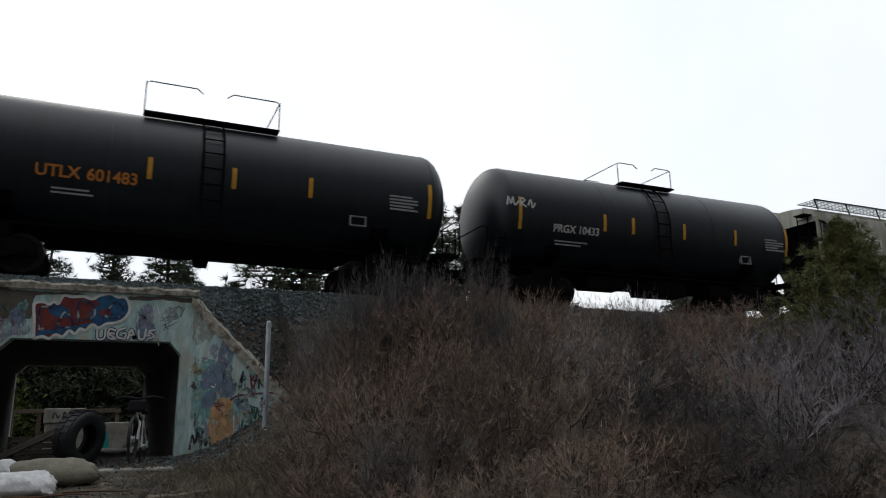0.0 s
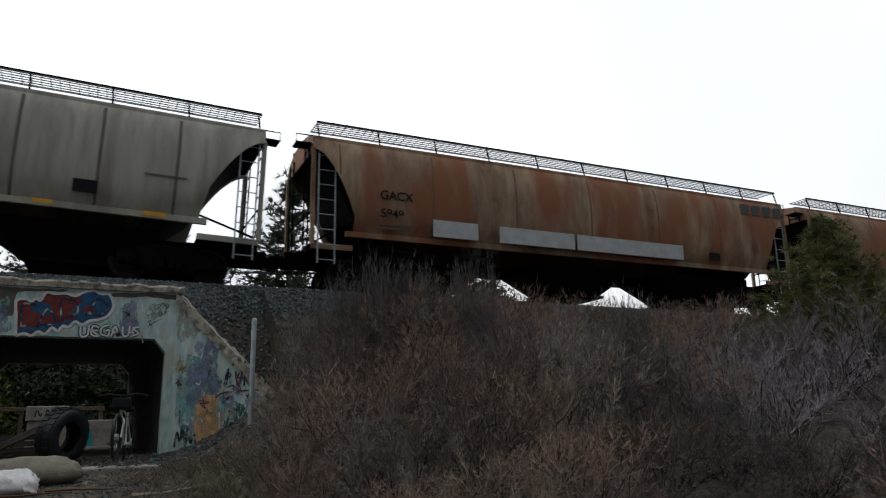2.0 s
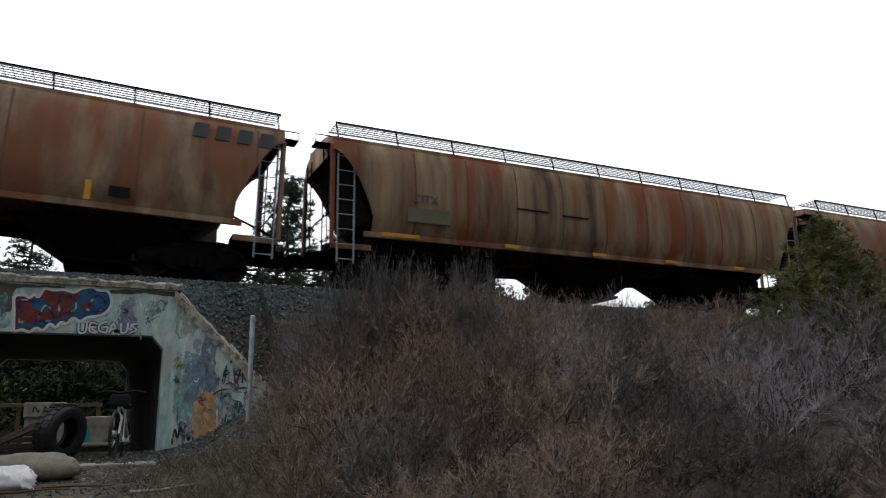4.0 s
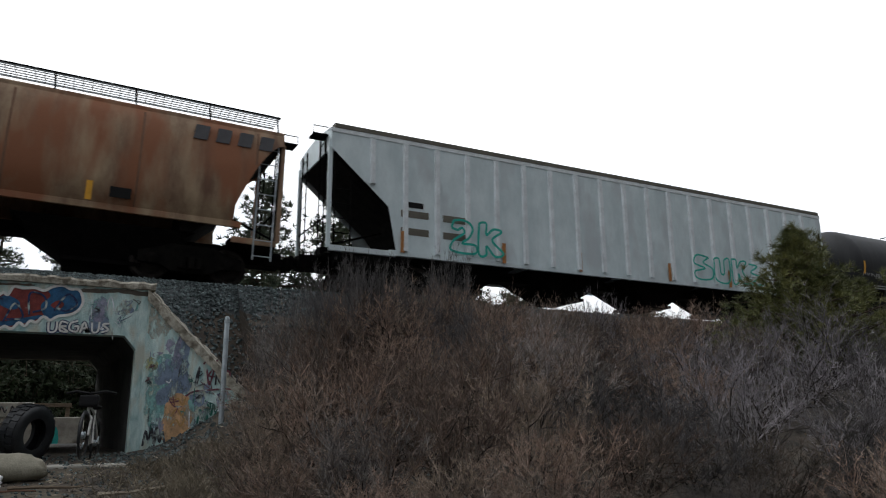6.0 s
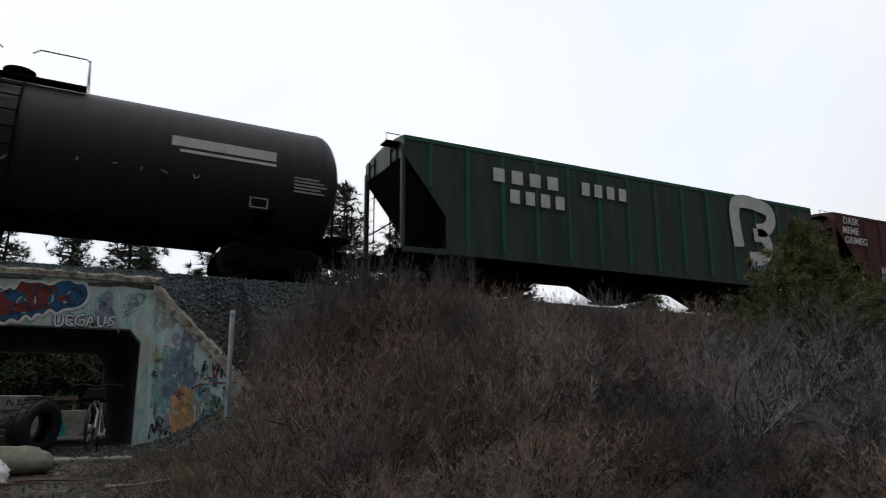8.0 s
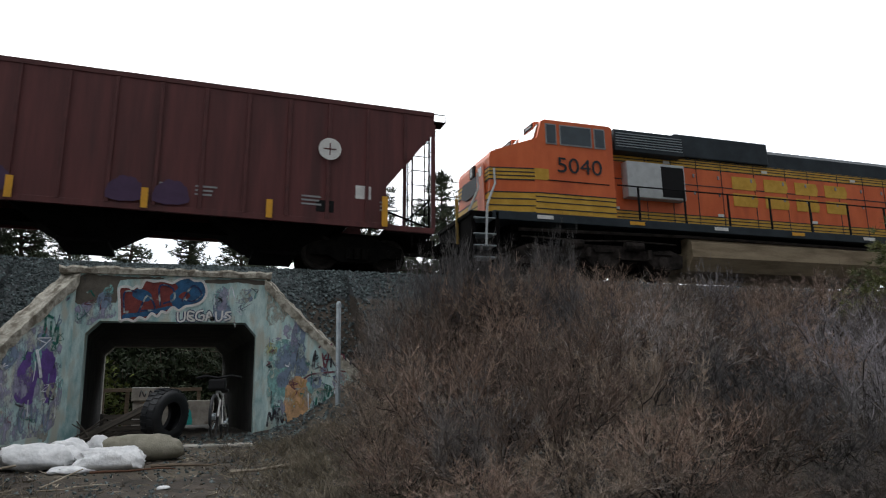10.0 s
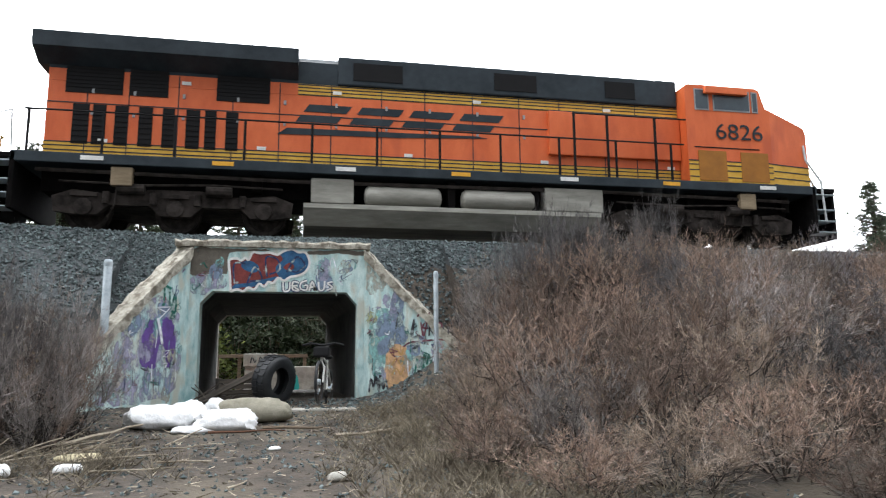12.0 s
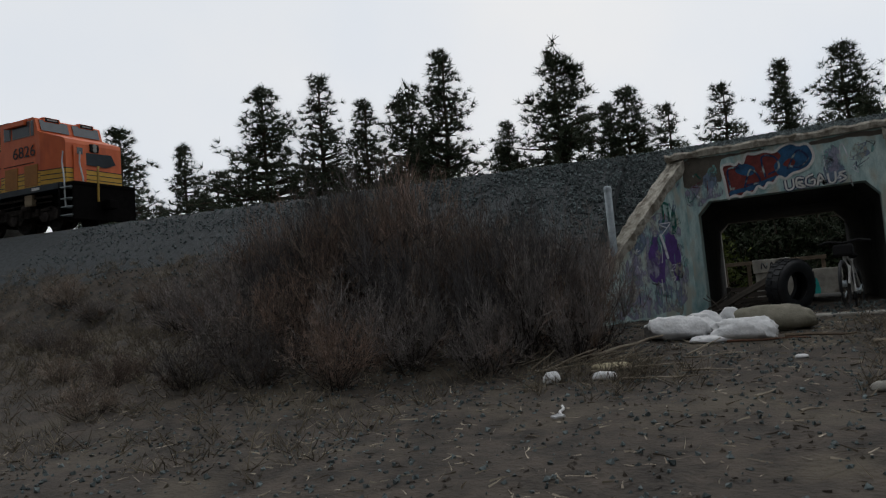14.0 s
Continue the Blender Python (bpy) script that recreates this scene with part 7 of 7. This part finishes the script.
part("saddle", Build().lathe([(-0.36, 0.06), (-0.3, 0.08), (-0.15, 0.045), (-0.06, 0.02)], 10, "x").moved(Matrix.Translation((0, 0, 0.86)) @ Matrix.Diagonal((1, 1, 0.45, 1))), M_black, bike, "black saddle")
for s in (-1, 1):
    part("crank", Build().tube([(-0.1, s * 0.09, 0.3), (-0.1 - s * 0.14, s * 0.09, 0.3 + s * 0.1)], 0.012, 5), M_steel, bike)
part("handlebar_bag", Build().box(0.3, 0.46, -0.13, 0.13, 0.76, 0.93, 0.03), M_black, bike, "black bag on the handlebar")

plank = thing("plank", "weathered plank leaning on the tyre", "plank")
part("board", Build().box(-0.75, 0.75, -0.06, 0.06, -0.02, 0.02, 0.004), M_tie, plank, at=pose(-1.3, 14.95, 1.17, 62, -27, 0))
box = thing("crate", "dark broken timber crate in the underpass", "crate", at=pose(-1.2, 15.6, 0.82, 0, 0, 12))
for k in range(4):
    part("slat", Build().box(-0.5, 0.5, -0.02, 0.02, 0.02 + k * 0.11, 0.11 + k * 0.11, 0.004), M_tie, box, at=(0, -0.3 + 0.004 * k, 0))
for x in (-0.48, 0.48):
    part("corner_post", Build().box(x - 0.03, x + 0.03, -0.28, 0.3, 0, 0.45, 0.004), M_tie, box)
brush = random.Random(9)
for k in range(14):
    x, y = brush.uniform(-1.95, -1.3), brush.uniform(14.6, 15.6)
    stick("dead_branch", "dark dead branch heaped in the underpass mouth", x, y, brush.uniform(0, 180), brush.uniform(0.4, 0.8), 0.018, M_tie, brush.uniform(0.05, 0.4))

tagged(part("threshold_slab", Build().box(-0.5, 1.0, 13.35, 14.1, 0.55, 0.735, 0.02), M_concrete), "broken pale concrete slab before the underpass", "slab")

# beyond the far mouth
barrier = thing("concrete_barrier", "grey concrete barrier with old graffiti beyond the underpass", "barrier", at=pose(-0.7, 26.0, 0.45))
part("block", Build().box(-1.25, 1.3, 0, 0.4, 0, 1.05, 0.03), M_concrete, barrier)
part("cap_block", Build().box(-1.3, -0.15, -0.05, 0.45, 1.052, 1.5, 0.03), M_concrete, barrier, "whitened block on top")
part("graffiti_patch", blob([(0.22, 0.15), (0.2, 0.62), (0.35, 0.75), (0.58, 0.7), (0.6, 0.2), (0.4, 0.1)], 0.004, wave=0.02), paint("bright_teal_spray", (0.03, 0.42, 0.4), 0.6), barrier, "bright teal patch")
for k in range(3):
    part("graffiti_scrawl", ribbon([(-1.05 + k * 0.28, 1.18), (-1.0 + k * 0.28, 1.38), (-0.9 + k * 0.28, 1.2), (-0.85 + k * 0.28, 1.38)], 0.04, 0.006), M_g_black, barrier, at=(0, -0.05, 0))
fence = thing("timber_fence", "weathered timber rail fence beyond the underpass", "fence", at=pose(-2.7, 26.2, 0.45))
part("rail", Build().box(-1.4, 2.9, -0.03, 0.03, 1.36, 1.48, 0.008), M_wood, fence)
for x in (-1.3, -0.2, 0.55, 2.8):
    part("post", Build().box(x - 0.06, x + 0.06, 0.032, 0.14, 0.0, 1.42, 0.008), M_wood, fence)


def shrub(x, y, s, seed, leaf):
    rng = random.Random(seed)
    v, f = [], []
    stem = Build()
    for _ in range(40):
        a, r = rng.uniform(0, math.tau), rng.random() ** 0.5
        end = Vector((math.cos(a) * r * 1.2, math.sin(a) * r * 1.2, rng.uniform(0.7, 2.4) * (1.1 - 0.4 * r)))
        stem.tube([(0, 0, 0), (end.x * 0.4, end.y * 0.4, end.z * 0.6), tuple(end)], [0.03, 0.015, 0.006], 4, False)
        for _ in range(60):
            p = end * rng.uniform(0.4, 1.05) + Vector((rng.gauss(0, 0.22), rng.gauss(0, 0.22), rng.gauss(0, 0.2)))
            strip(v, f, p, Vector((rng.uniform(-1, 1), rng.uniform(-1, 1), rng.uniform(-0.5, 1))), 0.14, 0.09, rng, 1)
    ob = thing("shrub", "green leafy shrub beyond the underpass", "bush", "greenery beyond the underpass")
    ob.matrix_basis = pose(x, y, ground_z(x, y) - 0.05) @ Matrix.Scale(s, 4)
    part("stem", stem, M_bark, ob)
    tagged(part("foliage", quick("foliage", Build_raw(v, f), leaf), leaf, ob), kind="stuff")


for k, (x, y, s) in enumerate(((-4.2, 31, 1.3), (-5.4, 33, 1.5), (-3.0, 35, 1.4), (-1.4, 36, 1.5), (0.4, 35, 1.5), (1.8, 37, 1.6), (-2.2, 40, 2.0), (-5.5, 40, 2.0), (1.0, 42, 2.2), (-0.4, 31, 0.8), (-6.5, 46, 2.8), (-4.0, 47, 2.8), (-1.5, 46, 2.9), (1.0, 47, 2.8), (3.5, 46, 2.8), (-7.5, 40, 2.2), (3.4, 40, 2.2))):
    shrub(x, y, s, 60 + k, M_leaf_bright if k < 2 else M_leaf)

# ---- loose cover on the ground ----
rngc = random.Random(5)
v, f = [], []
for _ in range(4600):
    x, y = rngc.uniform(-9, 4.5), 3.5 + rngc.random() ** 0.8 * 11
    p = Vector((x, y, ground_z(x, y) + 0.012))
    strip(v, f, p, Vector((rngc.uniform(-1, 1), rngc.uniform(-1, 1), rngc.uniform(-0.02, 0.12))), rngc.uniform(0.03, 0.2), rngc.uniform(0.006, 0.022), rngc, 2, curl=0.2)
ob = new("litter_of_twigs", quick("litter", Build_raw(v, f), M_litter))
tagged(ob, "dry twigs, chips and needles strewn on bare soil", "litter", kind="stuff")


def on_soil(rng):
    x, y = rng.uniform(-8, 4.5), 3.5 + rng.random() ** 0.8 * 11.5
    return (x, y, ground_z(x, y) + 0.004)


ob = new("loose_stones", quick("loose_stones", stones(5500, 8, on_soil, 0.012, 0.04), M_stone))
tagged(ob, "small grey stones strewn on the soil", "gravel", kind="stuff")


def by_portal(rng):
    x, y = rng.gauss(1.6, 0.9), rng.uniform(13.4, 15.1)
    return (x, y, ground_z(x, y) + 0.01)


ob = new("spilled_ballast", quick("spilled_ballast", stones(350, 18, by_portal, 0.025, 0.06), M_stone))
tagged(ob, "spilled ballast stones at the foot of the wing wall", "gravel", kind="stuff")


def clod(rng):
    x, y = rng.uniform(-9, 4.5), 3.5 + rng.random() * 11
    return (x, y, ground_z(x, y) - 0.01)


ob = new("soil_clods", quick("soil_clods", stones(2600, 28, clod, 0.012, 0.045), M_soil))
tagged(ob, "crumbly clods of brown soil", "soil", kind="stuff")

v, f = [], []
for k in range(3400):
    t = rngc.random() if k < 1300 else 0.99 if k < 2600 else 0.8
    x, y = (rngc.uniform(-17, -4), rngc.uniform(4.5, 12.5)) if t < 0.55 else (rngc.gauss(-2.6, 0.6), rngc.gauss(9.0, 0.6)) if t < 0.65 else (rngc.gauss(1.9, 0.7), rngc.uniform(5, 13)) if t < 0.9 else (rngc.uniform(-24, -8), rngc.uniform(7.5, 14.5))
    z = ground_z(x, y)
    if y > 11.3 and wall_line(x) is None:
        z = max(z, SHOULDER[1] - (SHOULDER[0] - y) / 1.5 + rise(x))
    for _ in range(12):
        strip(v, f, Vector((x + rngc.gauss(0, 0.05), y + rngc.gauss(0, 0.05), z - 0.01)), Vector((rngc.uniform(-1, 1), rngc.uniform(-1, 1), rngc.uniform(0.3, 1.4))), rngc.uniform(0.1, 0.32), 0.012, rngc, 2, 0.15)
ob = new("dry_grass", quick("dry_grass", Build_raw(v, f), M_grass))
tagged(ob, "tufts of dry straw-coloured grass", "grass", kind="stuff")


# ---- what moves ----
def smooth_run(t):
    """How far the train has gone at t, gliding from row to row."""
    i = max(0, min(len(RUN) - 2, int(np.searchsorted(RUN_T, t, "right")) - 1))
    slope = [(RUN_S[min(k + 1, len(RUN) - 1)] - RUN_S[max(k - 1, 0)]) / (RUN_T[min(k + 1, len(RUN) - 1)] - RUN_T[max(k - 1, 0)]) for k in (i, i + 1)]
    w = RUN_T[i + 1] - RUN_T[i]
    u = (t - RUN_T[i]) / w
    return (2 * u ** 3 - 3 * u ** 2 + 1) * RUN_S[i] + (u ** 3 - 2 * u ** 2 + u) * w * slope[0] + (3 * u ** 2 - 2 * u ** 3) * RUN_S[i + 1] + (u ** 3 - u ** 2) * w * slope[1]


def motions():
    for car, x0 in TRAIN:
        rows = []
        for k in range(57):
            t = k / 4
            x = x0 - smooth_run(t)
            lean = math.degrees(math.atan2(rise(x - 7) - rise(x + 7), 14))
            rows.append((t, pose(x, TRACK_Y, RAIL_Z + (rise(x - 7) + rise(x + 7)) / 2, 0, lean, 0)))
        walk(car, rows)
    for axle, x, r in AXLES:
        rows = []
        for k in range(0, 14 * FPS + 1):
            t = k / FPS
            rows.append((t, pose(x, 0, r, 0, -math.degrees(smooth_run(t)) / r, 0)))
        walk(axle, rows)


motions()
